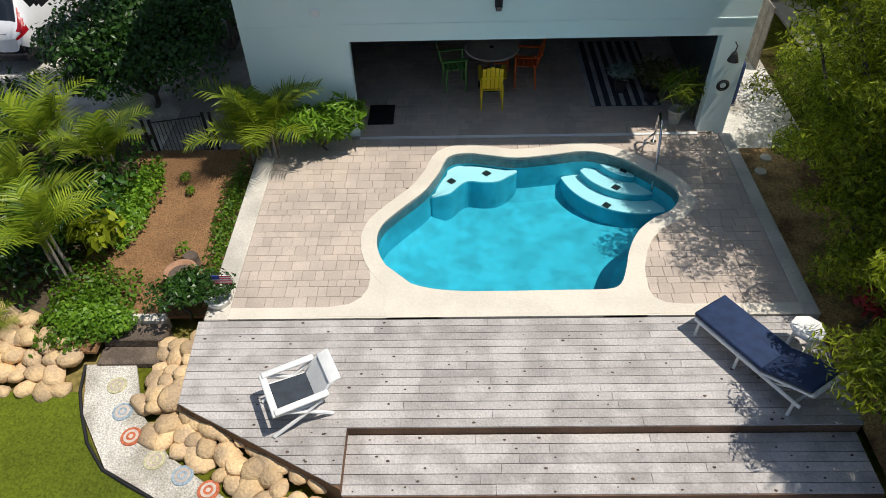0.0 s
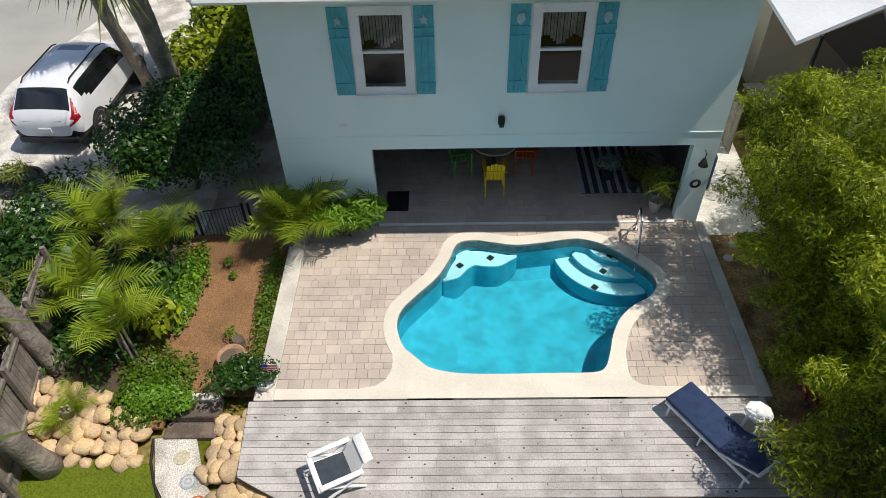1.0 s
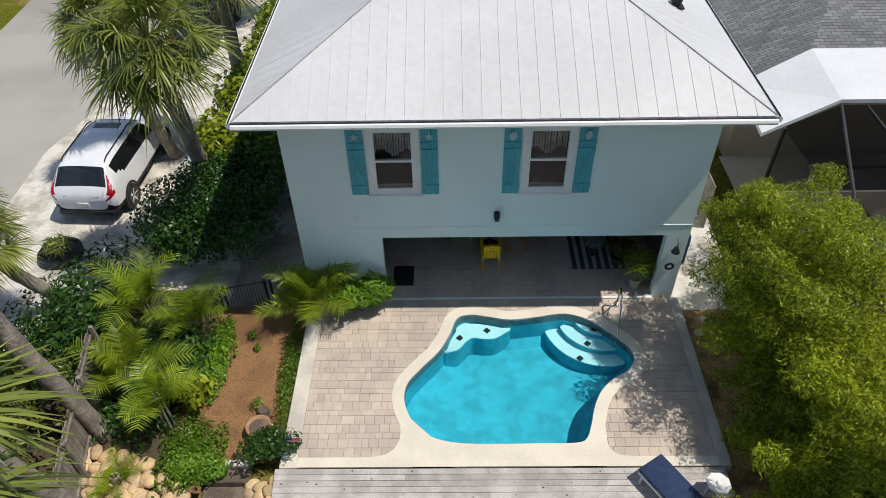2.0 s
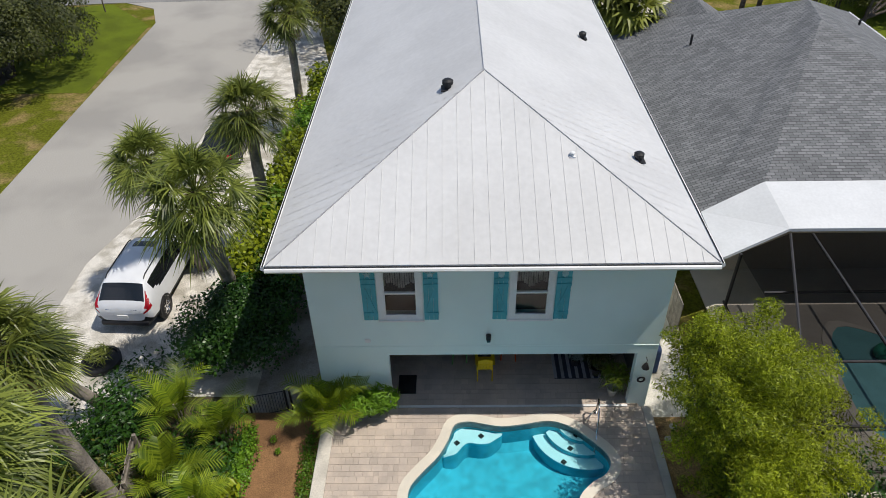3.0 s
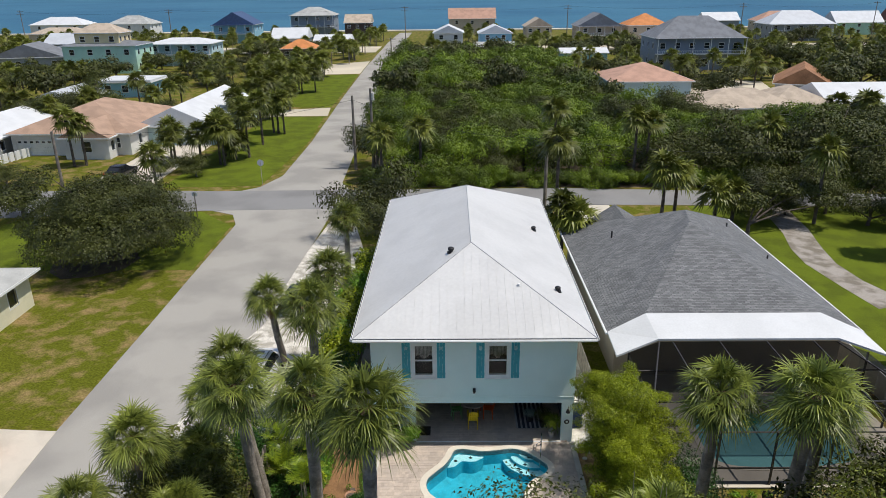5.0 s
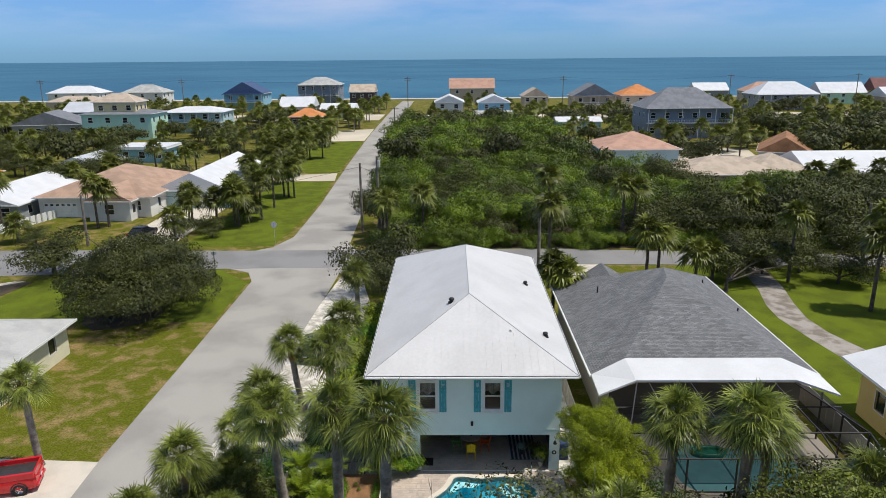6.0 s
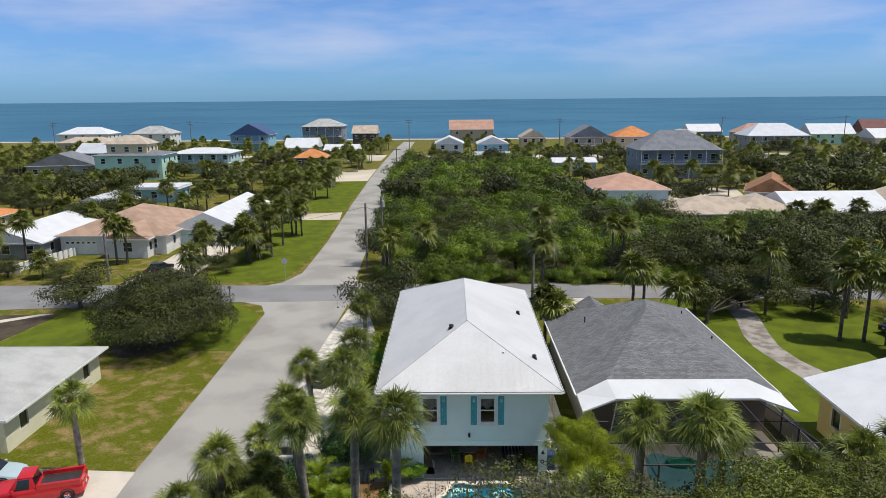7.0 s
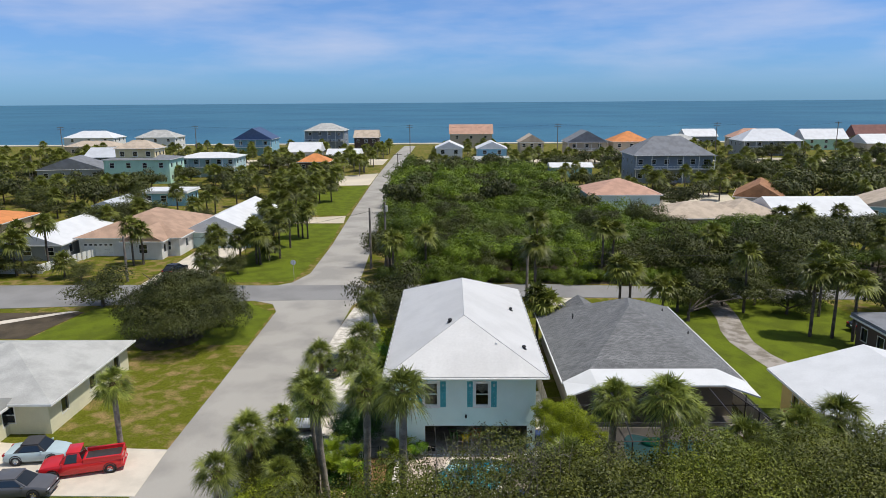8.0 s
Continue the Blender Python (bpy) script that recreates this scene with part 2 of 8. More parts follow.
_n, _l = SEA.node_tree.nodes, SEA.node_tree.links
_w, _b = _n.new("ShaderNodeTexNoise"), _n.new("ShaderNodeBump")
_w.inputs["Scale"].default_value, _w.inputs["Detail"].default_value = 0.35, 6
_b.inputs["Strength"].default_value, _b.inputs["Distance"].default_value = 0.8, 0.6
_l.new(_n.new("ShaderNodeNewGeometry").outputs["Position"], _w.inputs["Vector"])
_l.new(_w.outputs["Fac"], _b.inputs["Height"])
_l.new(_b.outputs[0], _n["Principled BSDF"].inputs["Normal"])

PALMLEAF = leafmat("sabal_leaf", (0.042, 0.062, 0.008), (0.32, 0.365, 0.068), 0.38, 0.26)
ARECALEAF = leafmat("areca_leaf", (0.045, 0.105, 0.008), (0.33, 0.41, 0.028), 0.40, 0.35)
DEADLEAF = leafmat("dead_frond", (0.20, 0.13, 0.06), (0.36, 0.24, 0.10), 0.8, 0.2)
OAKLEAF = leafmat("oak_leaf", (0.014, 0.022, 0.003), (0.095, 0.105, 0.013), 0.55, 0.12, 0.3, 0.55)
FORELEAF = leafmat("scrub_oak_leaf", (0.02, 0.030, 0.003), (0.155, 0.165, 0.018), 0.5, 0.16, 0.35, 0.65)
OLIVELEAF = leafmat("olive_scrub_leaf", (0.035, 0.052, 0.004), (0.22, 0.25, 0.022), 0.5, 0.22, 0.3, 0.65)
FARPALM = leafmat("far_palm_leaf", (0.04, 0.052, 0.006), (0.23, 0.25, 0.04), 0.45, 0.2, 0.3, 0.6)
DARKLEAF = leafmat("dark_shrub_leaf", (0.010, 0.036, 0.006), (0.06, 0.15, 0.018), 0.35, 0.2)
BRIGHTLEAF = leafmat("bright_leaf", (0.055, 0.14, 0.008), (0.22, 0.38, 0.03), 0.45, 0.35)
YELLOWLEAF = leafmat("yellow_green_leaf", (0.055, 0.088, 0.004), (0.46, 0.53, 0.028), 0.40, 0.40, 0.2, 0.9)
SCRUBLEAF = leafmat("scrub_leaf", (0.026, 0.055, 0.002), (0.18, 0.25, 0.010), 0.5, 0.18, 0.5, 0.55)
REDLEAF = leafmat("red_leaf", (0.18, 0.015, 0.02), (0.4, 0.04, 0.04), 0.5, 0.3)
TWIG = mat("bare_twig", (0.30, 0.26, 0.22), 0.9, 0.2)

# ---- mesh helpers: a shape is (vertices, faces) ----


def join(*shapes):
    v, f = [], []
    for sv, sf in shapes:
        k = len(v)
        v.extend(sv)
        f.extend([tuple(i + k for i in q) for q in sf])
    return v, f


def xf(shape, m):
    return [tuple(m @ Vector(p)) for p in shape[0]], shape[1]


def box(x0, x1, y0, y1, z0, z1):
    v = [(x, y, z) for z in (z0, z1) for y in (y0, y1) for x in (x0, x1)]
    return v, [(0, 2, 3, 1), (4, 5, 7, 6), (0, 1, 5, 4), (1, 3, 7, 5), (3, 2, 6, 7), (2, 0, 4, 6)]


def soft_box(x0, x1, y0, y1, z0, z1, r=0.02, seg=1):
    bm = bmesh.new()
    bmesh.ops.create_cube(bm, size=1, matrix=Matrix.LocRotScale(((x0 + x1) / 2, (y0 + y1) / 2, (z0 + z1) / 2), None, (x1 - x0, y1 - y0, z1 - z0)))
    bmesh.ops.bevel(bm, geom=bm.edges[:], offset=r, segments=seg, profile=0.6, affect="EDGES")
    return out_of(bm)


def out_of(bm):
    bm.verts.index_update()
    s = [tuple(v.co) for v in bm.verts], [tuple(v.index for v in f.verts) for f in bm.faces]
    bm.free()
    return s


def tube(pts, radii, n=8):
    """A round bar along points, with a radius at each."""
    pts = [Vector(p) for p in pts]
    if not hasattr(radii, "__len__"):
        radii = [radii] * len(pts)
    v, f = [], []
    for i, p in enumerate(pts):
        d = (pts[min(i + 1, len(pts) - 1)] - pts[max(i - 1, 0)]).normalized()
        a = d.orthogonal().normalized() if i == 0 else (a - d * a.dot(d)).normalized()
        b = d.cross(a)
        for k in range(n):
            t = 2 * math.pi * k / n
            v.append(tuple(p + radii[i] * (math.cos(t) * a + math.sin(t) * b)))
    for i in range(len(pts) - 1):
        for k in range(n):
            f.append((i * n + k, i * n + (k + 1) % n, (i + 1) * n + (k + 1) % n, (i + 1) * n + k))
    f.append(tuple(range(n - 1, -1, -1)))
    f.append(tuple((len(pts) - 1) * n + k for k in range(n)))
    return v, f


def prism(poly, z0, z1):
    n = len(poly)
    v = [(*p[:2], z0) for p in poly] + [(*p[:2], z1) for p in poly]
    return v, [tuple(range(n - 1, -1, -1)), tuple(range(n, 2 * n))] + [(i, (i + 1) % n, n + (i + 1) % n, n + i) for i in range(n)]


def ring(inner, outer, z0, z1):
    """A flat band between two outlines with the same number of points."""
    n = len(inner)
    v = [(*p, z1) for p in inner] + [(*p, z1) for p in outer] + [(*p, z0) for p in inner] + [(*p, z0) for p in outer]
    f = []
    for i in range(n):
        j = (i + 1) % n
        f += [(i, j, n + j, n + i), (n + i, n + j, 3 * n + j, 3 * n + i), (j, i, 2 * n + i, 2 * n + j)]
    return v, f


def lathe(profile, n=16):
    v, f = [], []
    for r, z in profile:
        v += [(r * math.cos(2 * math.pi * k / n), r * math.sin(2 * math.pi * k / n), z) for k in range(n)]
    for i in range(len(profile) - 1):
        f += [(i * n + k, i * n + (k + 1) % n, (i + 1) * n + (k + 1) % n, (i + 1) * n + k) for k in range(n)]
    return v, f


def smooth_loop(pts, k=6):
    """A closed curve through points."""
    out, n = [], len(pts)
    for i in range(n):
        p0, p1, p2, p3 = (Vector(pts[(i + j - 1) % n]) for j in range(4))
        for s in range(k):
            t = s / k
            q = 0.5 * (2 * p1 + (p2 - p0) * t + (2 * p0 - 5 * p1 + 4 * p2 - p3) * t * t + (3 * p1 - p0 - 3 * p2 + p3) * t ** 3)
            out.append((q.x, q.y))
    return out


def inside(p, poly):
    c, n = False, len(poly)
    for i in range(n):
        (x0, y0), (x1, y1) = poly[i], poly[i - 1]
        if (y0 > p[1]) != (y1 > p[1]) and p[0] < (x1 - x0) * (p[1] - y0) / (y1 - y0) + x0:
            c = not c
    return c


def mesh_of(name, shape, material, smooth=False):
    me = bpy.data.meshes.new(name)
    me.from_pydata(shape[0], [], shape[1])
    me.materials.append(material)
    if smooth:
        me.polygons.foreach_set("use_smooth", [True] * len(me.polygons))
    me.update()
    return me


def part(name, shape, material, parent, label="", smooth=False):
    me = shape if isinstance(shape, bpy.types.Mesh) else mesh_of(name, shape, material, smooth)
    ob = new(name, me)
    ob.parent = parent
    return tagged(ob, label)


def thing(name, label, category, group="", at=None, kind=""):
    ob = new(name)
    ob.empty_display_size = 0.3
    if at is not None:
        ob.matrix_world = at
    return tagged(ob, label, category, group, kind)


def solid(name, shape, material, label, category="", group="", kind="", at=None, smooth=False):
    ob = new(name, mesh_of(name, shape, material, smooth))
    if at is not None:
        ob.matrix_world = at
    return tagged(ob, label, category, group, kind)

# ---- ground, roads, sea ----
P, G = -0.2, -0.7                    # level of the patio and of the ground round it


def sheet(xs, ys, zs, skip):
    v = [(x, y, z) for y, z in zip(ys, zs) for x in xs]
    n = len(xs)
    return v, [(j * n + i, j * n + i + 1, (j + 1) * n + i + 1, (j + 1) * n + i) for j in range(len(ys) - 1) for i in range(n - 1) if (i, j) != skip]


solid("ground", sheet([-4500, -600, -3.9, 5.3, 600, 4500], [-600, 7.5, 12.4, 330, 372, 400, 430], [G, G, G, G, G - 0.5, G - 2.6, G - 4.6], (2, 1)),
      GRASS, "patchy green and dry lawn over sandy ground", "ground", kind="structure")
solid("water", box(-4900, 4900, 395, 4900, -6, -4.2), SEA, "calm blue-green ocean up to the horizon", "sea", kind="structure")
solid("beach", box(-900, 900, 364, 372, G - 0.9, G + 0.02), SAND, "pale beach sand behind the dune houses", "beach", kind="structure")


def flat(name, poly, z, material, label, category="ground"):
    return solid(name, prism(poly, z - 0.05, z), material, label, category, kind="structure")


flat("road_main", [(-20.6, -60), (-13.2, -60), (-13.4, 20), (-12.6, 50), (-11.6, 52.6), (-11.8, 59.4), (-13.2, 62.5), (-14, 84), (-16.6, 146), (-19.4, 242), (-19.8, 345),
                   (-25.9, 345), (-26.3, 284), (-24.8, 188), (-22.9, 128), (-21.2, 86), (-21.0, 66), (-22.5, 61), (-25, 58.8), (-25.5, 52.2), (-22.6, 50.6), (-21.4, 47.5), (-21.1, 26)],
     G + 0.03, ASPHALT, "pale sun-bleached asphalt side street towards the beach", "road")
flat("road_cross", [(-260, 48.0), (-56, 49), (-26, 52), (14, 53.2), (45, 52), (260, 44), (260, 51), (45, 56.4), (12, 59.7), (-26, 59.4), (-50, 60), (-260, 58)],
     G + 0.042, ASPHALT2, "grey asphalt cross street with worn edges", "road")
flat("driveway_left", [(-34, 8.0), (-20.7, 7.8), (-21.0, 13.9), (-29.4, 14.4), (-34, 15)], G + 0.052, CONCRETE, "pale concrete driveway", "driveway")
flat("shell_parking", [(-14.9, 11), (-6.9, 11), (-6.2, 13.2), (-6.4, 33), (-9.6, 47), (-12.2, 49), (-12.9, 40), (-13.2, 32), (-13.2, 26), (-14.9, 20)], G + 0.06, SHELL, "crushed white shell parking strip", "gravel")
flat("side_gravel", [(-6.6, 12.3), (-4.2, 12.3), (-4.2, 33), (-6.6, 33)], G + 0.10, GREYGRAVEL, "grey pebble strip beside the house", "gravel")
flat("shell_strip_right", [(5.5, 12.0), (7.4, 12.0), (7.8, 24), (5.5, 24)], G + 0.12, SHELL, "white pebble strip beside the house", "gravel")
flat("gravel_drive_right", [(29.6, 28), (32.4, 29), (31.2, 33), (31.0, 36.5), (31.6, 40), (32.8, 45), (33.8, 52.2), (30.6, 52.4), (30.6, 48), (30.0, 44), (28.9, 40), (28.5, 36.5), (29.0, 32)], G + 0.03, GREYGRAVEL, "worn grey gravel drive through grass", "driveway")
flat("driveway_far_left", [(-43.3, 60), (-35.6, 60), (-35.6, 84.4), (-43.3, 84.4)], G + 0.05, CONCRETE, "pale concrete driveway before a garage", "driveway")
flat("driveway_neighbour", [(10, 38.6), (15.5, 38.6), (16, 53), (11, 53)], G + 0.05, CONCRETE, "pale concrete driveway of the grey-roofed house", "driveway")
flat("brown_yard", [(-70, 38), (-46, 38), (-44.6, 47.6), (-70, 46.5)], G + 0.03, DIRT, "bare brown garden bed", "garden bed")
flat("yard_path", [(-70, 41.2), (-54, 41.2), (-45.4, 47.8), (-46.6, 47.8), (-55, 42.6), (-70, 42.6)], G + 0.045, CONCRETE, "curved pale footpath", "path")
flat("sand_verge", [(-34, 108), (-22.5, 108), (-23.4, 117), (-36, 114)], G + 0.035, SAND, "sandy verge beside the street", "ground")
flat("sand_lot", [(-44, 170), (-24.6, 172), (-25.4, 205), (-38, 196)], G + 0.035, SAND, "sandy turn-off beside the street", "ground")
flat("sand_lot_right", [(26, 104), (60, 100), (72, 150), (30, 160)], G + 0.035, SAND, "sandy yards between the beach houses", "ground")
flat("sand_row", [(-240, 236), (-27, 236), (-27, 262), (-240, 262)], G + 0.035, SAND, "sandy lane behind the beach houses", "ground")
flat("sand_row_right", [(-19, 236), (220, 236), (220, 258), (-19, 258)], G + 0.035, SAND, "sandy lane behind the beach houses", "ground")
flat("wood_floor", [(-10, 60.6), (70, 58.5), (60, 98), (34, 150), (26, 222), (-17, 222), (-14.5, 130)], G + 0.02, DIRT, "leaf litter under dense coastal scrub", "ground")
flat("verge_lawn", [(-34, 61), (-22.6, 61.6), (-21.6, 86), (-23.0, 107.5), (-33, 107.5)], G + 0.025, LAWN, "lush green mown verge beside the street", "lawn")
flat("verge_lawn_far", [(-40, 118), (-23.4, 118), (-24.7, 170), (-43, 169)], G + 0.025, LAWN, "lush green mown verge beside the street", "lawn")
flat("side_lawn", [(23.4, 12), (46, 12), (46, 51.6), (24, 52.6)], G + 0.02, LAWN, "shaded green lawn round the gravel drive", "lawn")
flat("corner_lawn", [(-46, 36), (-21.6, 36), (-21.7, 47), (-26, 51.6), (-44, 49)], G + 0.02, LAWN, "green lawn on the street corner", "lawn")
# dark brown patch on the lawn below the oak's crown
flat("oak_litter", [(-33.2, 35.6), (-31.5, 34.2), (-29.4, 34.6), (-27.4, 36.2), (-27.0, 38.6), (-28.4, 41.0), (-31.0, 41.8), (-33.4, 40.2), (-34.0, 37.8)], G + 0.03, DIRT, "dark brown ground patch under the oak", "ground")

# ---- garden round the pool ----
flat("front_lawn", [(-12, -12), (-2.6, -12), (-2.6, 4.4), (-4.35, 4.55), (-5.2, 5.0), (-5.85, 5.9), (-6.0, 6.3), (-12, 6.35)], G + 0.06, LAWN, "mown green lawn", "lawn")
flat("mulch_bed", [(-6.9, 6.9), (-5.9, 6.9), (-5.9, 7.62), (-4.25, 7.62), (-4.25, 12.3), (-6.9, 12.3)], -0.42, MULCH, "reddish-brown pine bark mulch bed", "garden bed")
flat("right_bed", [(5.55, 3), (9.0, 3), (9.0, 12.0), (5.55, 12.0)], -0.36, DRYMULCH, "dry leaf mulch bed under the shrubs", "garden bed")
flat("left_bed", [(-10.5, 6.6), (-6.9, 6.6), (-6.9, 13.0), (-10.5, 13.0)], -0.5, DIRT, "dark planted bed", "garden bed")
flat("gravel_path", [(-6.08, 6.8), (-5.3, 6.85), (-4.9, 5.9), (-4.3, 5.2), (-1.6, 3.4), (-1.6, 1.0), (-2.4, 1.5), (-3.4, 3.6), (-4.3, 4.56), (-5.15, 5.0), (-5.8, 5.9)], G + 0.075, SHELL,
     "path of white crushed shell", "path")
edge_pts = [(-6.1, 6.8), (-6.0, 6.3), (-5.82, 5.9), (-5.55, 5.4), (-5.17, 4.98), (-4.75, 4.75), (-4.32, 4.54), (-3.8, 4.1), (-3.4, 3.6), (-2.4, 1.5)]
solid("lawn_edging", tube([(x, y, G + 0.07) for x, y in edge_pts], 0.025, 6), DARK, "black strip edging between lawn and gravel", "edging", kind="structure")

# ---- pool ----
POOL = smooth_loop([(-0.28, 11.62), (0.1, 11.74), (0.55, 11.66), (1.1, 11.56), (1.8, 11.64), (2.55, 11.75), (3.2, 11.5), (3.7, 11.02), (4.02, 10.62), (4.08, 10.25), (3.86, 9.9), (3.5, 9.68),
                    (3.14, 9.33), (2.9, 8.88), (2.75, 8.4), (2.6, 8.05), (2.35, 7.93), (1.6, 7.92), (0.7, 7.91), (-0.2, 7.93), (-0.78, 8.05), (-1.18, 8.3), (-1.45, 8.72), (-1.56, 9.18), (-1.48, 9.6),
                    (-1.15, 10.05), (-0.74, 10.55), (-0.47, 11.1)], 4)


def grown(loop, d):
    out, n = [], len(loop)
    for i in range(n):
        t = Vector(loop[(i + 1) % n]) - Vector(loop[i - 1])
        t.normalize()
        out.append((loop[i][0] - d * t.y, loop[i][1] + d * t.x))
    return out


OUTER = [(x, max(7.36, min(12.12, y))) for x, y in grown(POOL, 0.29)]
OUTER = [(x, 7.36 if y < 8.0 and -1.35 < x < 2.95 else y) for x, y in OUTER]
pool = thing("swimming_pool", "freeform in-ground pool with turquoise water and pale coping", "pool")
n = len(POOL)
FLOOR = grown(POOL, -0.22)
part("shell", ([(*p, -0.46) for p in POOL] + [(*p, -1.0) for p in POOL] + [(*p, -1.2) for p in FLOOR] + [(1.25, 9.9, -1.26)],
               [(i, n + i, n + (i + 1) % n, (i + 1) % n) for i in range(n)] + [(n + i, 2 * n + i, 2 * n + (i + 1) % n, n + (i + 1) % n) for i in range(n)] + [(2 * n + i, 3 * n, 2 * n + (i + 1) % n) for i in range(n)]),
     DEPTHPLASTER, pool, "plaster basin, water depth painted in blue")
part("waterline_tile", ([(*p, -0.21) for p in POOL] + [(*p, -0.462) for p in POOL], [(i, n + i, n + (i + 1) % n, (i + 1) % n) for i in range(n)]), TILEBAND, pool, "dark waterline tiles")
part("coping", ring(POOL, OUTER, -0.25, P + 0.012), COPING, pool, "cream stone coping")
part("water", ([(*p, -0.31) for p in grown(POOL, 0.004)] + [(1.25, 9.9, -0.31)], [((i + 1) % n, i, n) for i in range(n)]), WATER, pool, "clear turquoise water")


def clip_to_pool(pts):
    """Draws points that lie outside the basin back to its edge."""
    c = (1.3, 9.9)
    out = []
    for p in pts:
        while not inside(p, POOL):
            p = (p[0] + (c[0] - p[0]) * 0.03, p[1] + (c[1] - p[1]) * 0.03)
        out.append(p)
    return out


for k, (r, z) in enumerate(((0.80, -0.45), (1.16, -0.62), (1.53, -0.80))):
    c = (3.56, 12.02)
    pts = [(c[0] + r * math.cos(radians(170 + 140 * i / 30)), c[1] + r * math.sin(radians(170 + 140 * i / 30))) for i in range(31)]
    rim = [p for p in grown(POOL, -0.006) if math.hypot(p[0] - c[0], p[1] - c[1]) < r]
    outline = [p for p in pts if inside(p, POOL)] + rim
    mx, my = sum(p[0] for p in outline) / len(outline), sum(p[1] for p in outline) / len(outline)
    outline.sort(key=lambda p: math.atan2(p[1] - my, p[0] - mx))
    # step body in the deep-water blue, its tread in the shallow-water pale
    st = part("step", prism(outline, -1.24 + 0.004 * k, z - 0.03), DEPTHPLASTER, pool, "curved pool step")
    part("tread", prism(outline, z - 0.029, z), SHALLOWPLASTER, st, "step tread painted pale for shallow water")
bench_line = clip_to_pool(smooth_loop([(-0.66, 10.74), (-0.45, 10.76), (-0.24, 10.85), (-0.06, 11.08), (0.12, 11.21), (0.42, 11.17), (0.7, 11.19), (0.92, 11.33), (1.12, 11.54), (0.55, 11.72), (0.0, 11.8), (-0.35, 11.6), (-0.6, 11.1)], 4))
bench = part("bench", prism(bench_line, -1.24, -0.53), DEPTHPLASTER, pool, "curved pool bench")
part("bench_top", prism(bench_line, -0.529, -0.5), SHALLOWPLASTER, bench, "bench top painted pale for shallow water")
for flare in ([(-0.6, 7.38), (-2.3, 7.40), (-2.2, 7.6), (-1.9, 7.66), (-1.72, 7.8), (-1.62, 8.0), (-1.6, 8.25), (-1.66, 8.6), (-1.76, 8.95), (-1.55, 8.9), (-1.36, 8.55), (-0.9, 8.1), (-0.6, 7.9)],
              [(2.2, 7.38), (3.6, 7.4), (3.5, 7.6), (3.25, 7.63), (3.08, 7.75), (3.03, 7.95), (3.06, 8.4), (3.2, 8.85), (3.1, 8.8), (2.85, 8.25), (2.6, 7.9)]):
    part("coping_flare", prism(flare, P - 0.04, P + 0.008), COPING, pool, "cream stone coping")
for x, y, z in ((-0.22, 11.2, -0.496), (0.5, 11.44, -0.496), (3.3, 11.42, -0.446), (3.1, 11.08, -0.616), (2.88, 10.74, -0.796)):
    part("step_tile", xf(box(-0.07, 0.07, -0.07, 0.07, 0, 0.012), pose(x, y, z, 0, 0, 45)), DARK, pool, "dark marker tile")
rail = thing("pool_handrail", "polished steel pool handrail set in the coping", "handrail")
part("bar", tube([(3.95, 12.0, P), (3.95, 12.0, 0.45), (3.93, 11.9, 0.58), (3.9, 11.6, 0.55), (3.86, 11.35, 0.3), (3.8, 11.05, -0.2), (3.76, 10.9, -0.55)], 0.026, 10), STEEL, rail, smooth=True)
part("brace", tube([(3.95, 12.0, 0.05), (3.7, 11.75, 0.05), (3.66, 11.7, P)], 0.02, 8), STEEL, rail, smooth=True)
part("foot", lathe([(0, P + 0.04), (0.06, P + 0.04), (0.07, P)], 14), STEEL, rail).location = (3.95, 12.0, 0.012)

# ---- patio ----
bed_v, bed_f, bed_i = [], [], {}


def bed_point(i, j):
    if (i, j) not in bed_i:
        bed_i[(i, j)] = len(bed_v)
        bed_v.append((-3.88 + i * 0.15, min(7.4 + j * 0.15, 12.3), P - 0.03))
    return bed_i[(i, j)]


for i in range(62):
    for j in range(33):
        if not any(inside((-3.88 + (i + a) * 0.15, 7.4 + (j + b) * 0.15), POOL) for a in (0, 1) for b in (0, 1)):
            bed_f.append((bed_point(i, j), bed_point(i + 1, j), bed_point(i + 1, j + 1), bed_point(i, j + 1)))
patio = solid("patio", (bed_v, bed_f), JOINT, "tan and grey concrete paver patio round the pool", "patio", kind="structure")
for nm, b in (("kerb_left", (-4.22, -3.84, 7.34, 11.9)), ("kerb_right", (5.37, 5.63, 7.34, 12.3))):
    solid(nm, soft_box(b[0], b[1], b[2], b[3], G - 0.1, P + 0.02, 0.015), KERB, "pale concrete kerb along the patio", "kerb", kind="structure")
for nm, b in (("patio_band_left", (-3.836, -0.4, 7.36, 7.6)), ("patio_band_right", (2.2, 5.366, 7.36, 7.6))):
    solid(nm, box(*b, P - 0.05, P + 0.004), COPING, "cream stone band at the edge of the patio", "coping", kind="structure")
flat("carport_floor", [(-4.0, 12.2), (5.3, 12.2), (5.3, 19.4), (-4.0, 19.4)], P - 0.03, JOINT, "paved floor of the open room under the house", "floor")
solid("threshold", box(-2.15, 4.95, 12.29, 12.36, P - 0.03, P + 0.012), WHITE, "white threshold strip with a drain", "threshold", kind="structure")

# ---- house ----
X0, X1, Y0, Y1 = -4.2, 5.5, 12.4, 33.1
OPEN = (-2.15, 4.95, P - 0.06, 1.97)
WINS = [(-2.17, -1.23, 3.5, 5.16), (1.33, 2.27, 3.5, 5.16)]


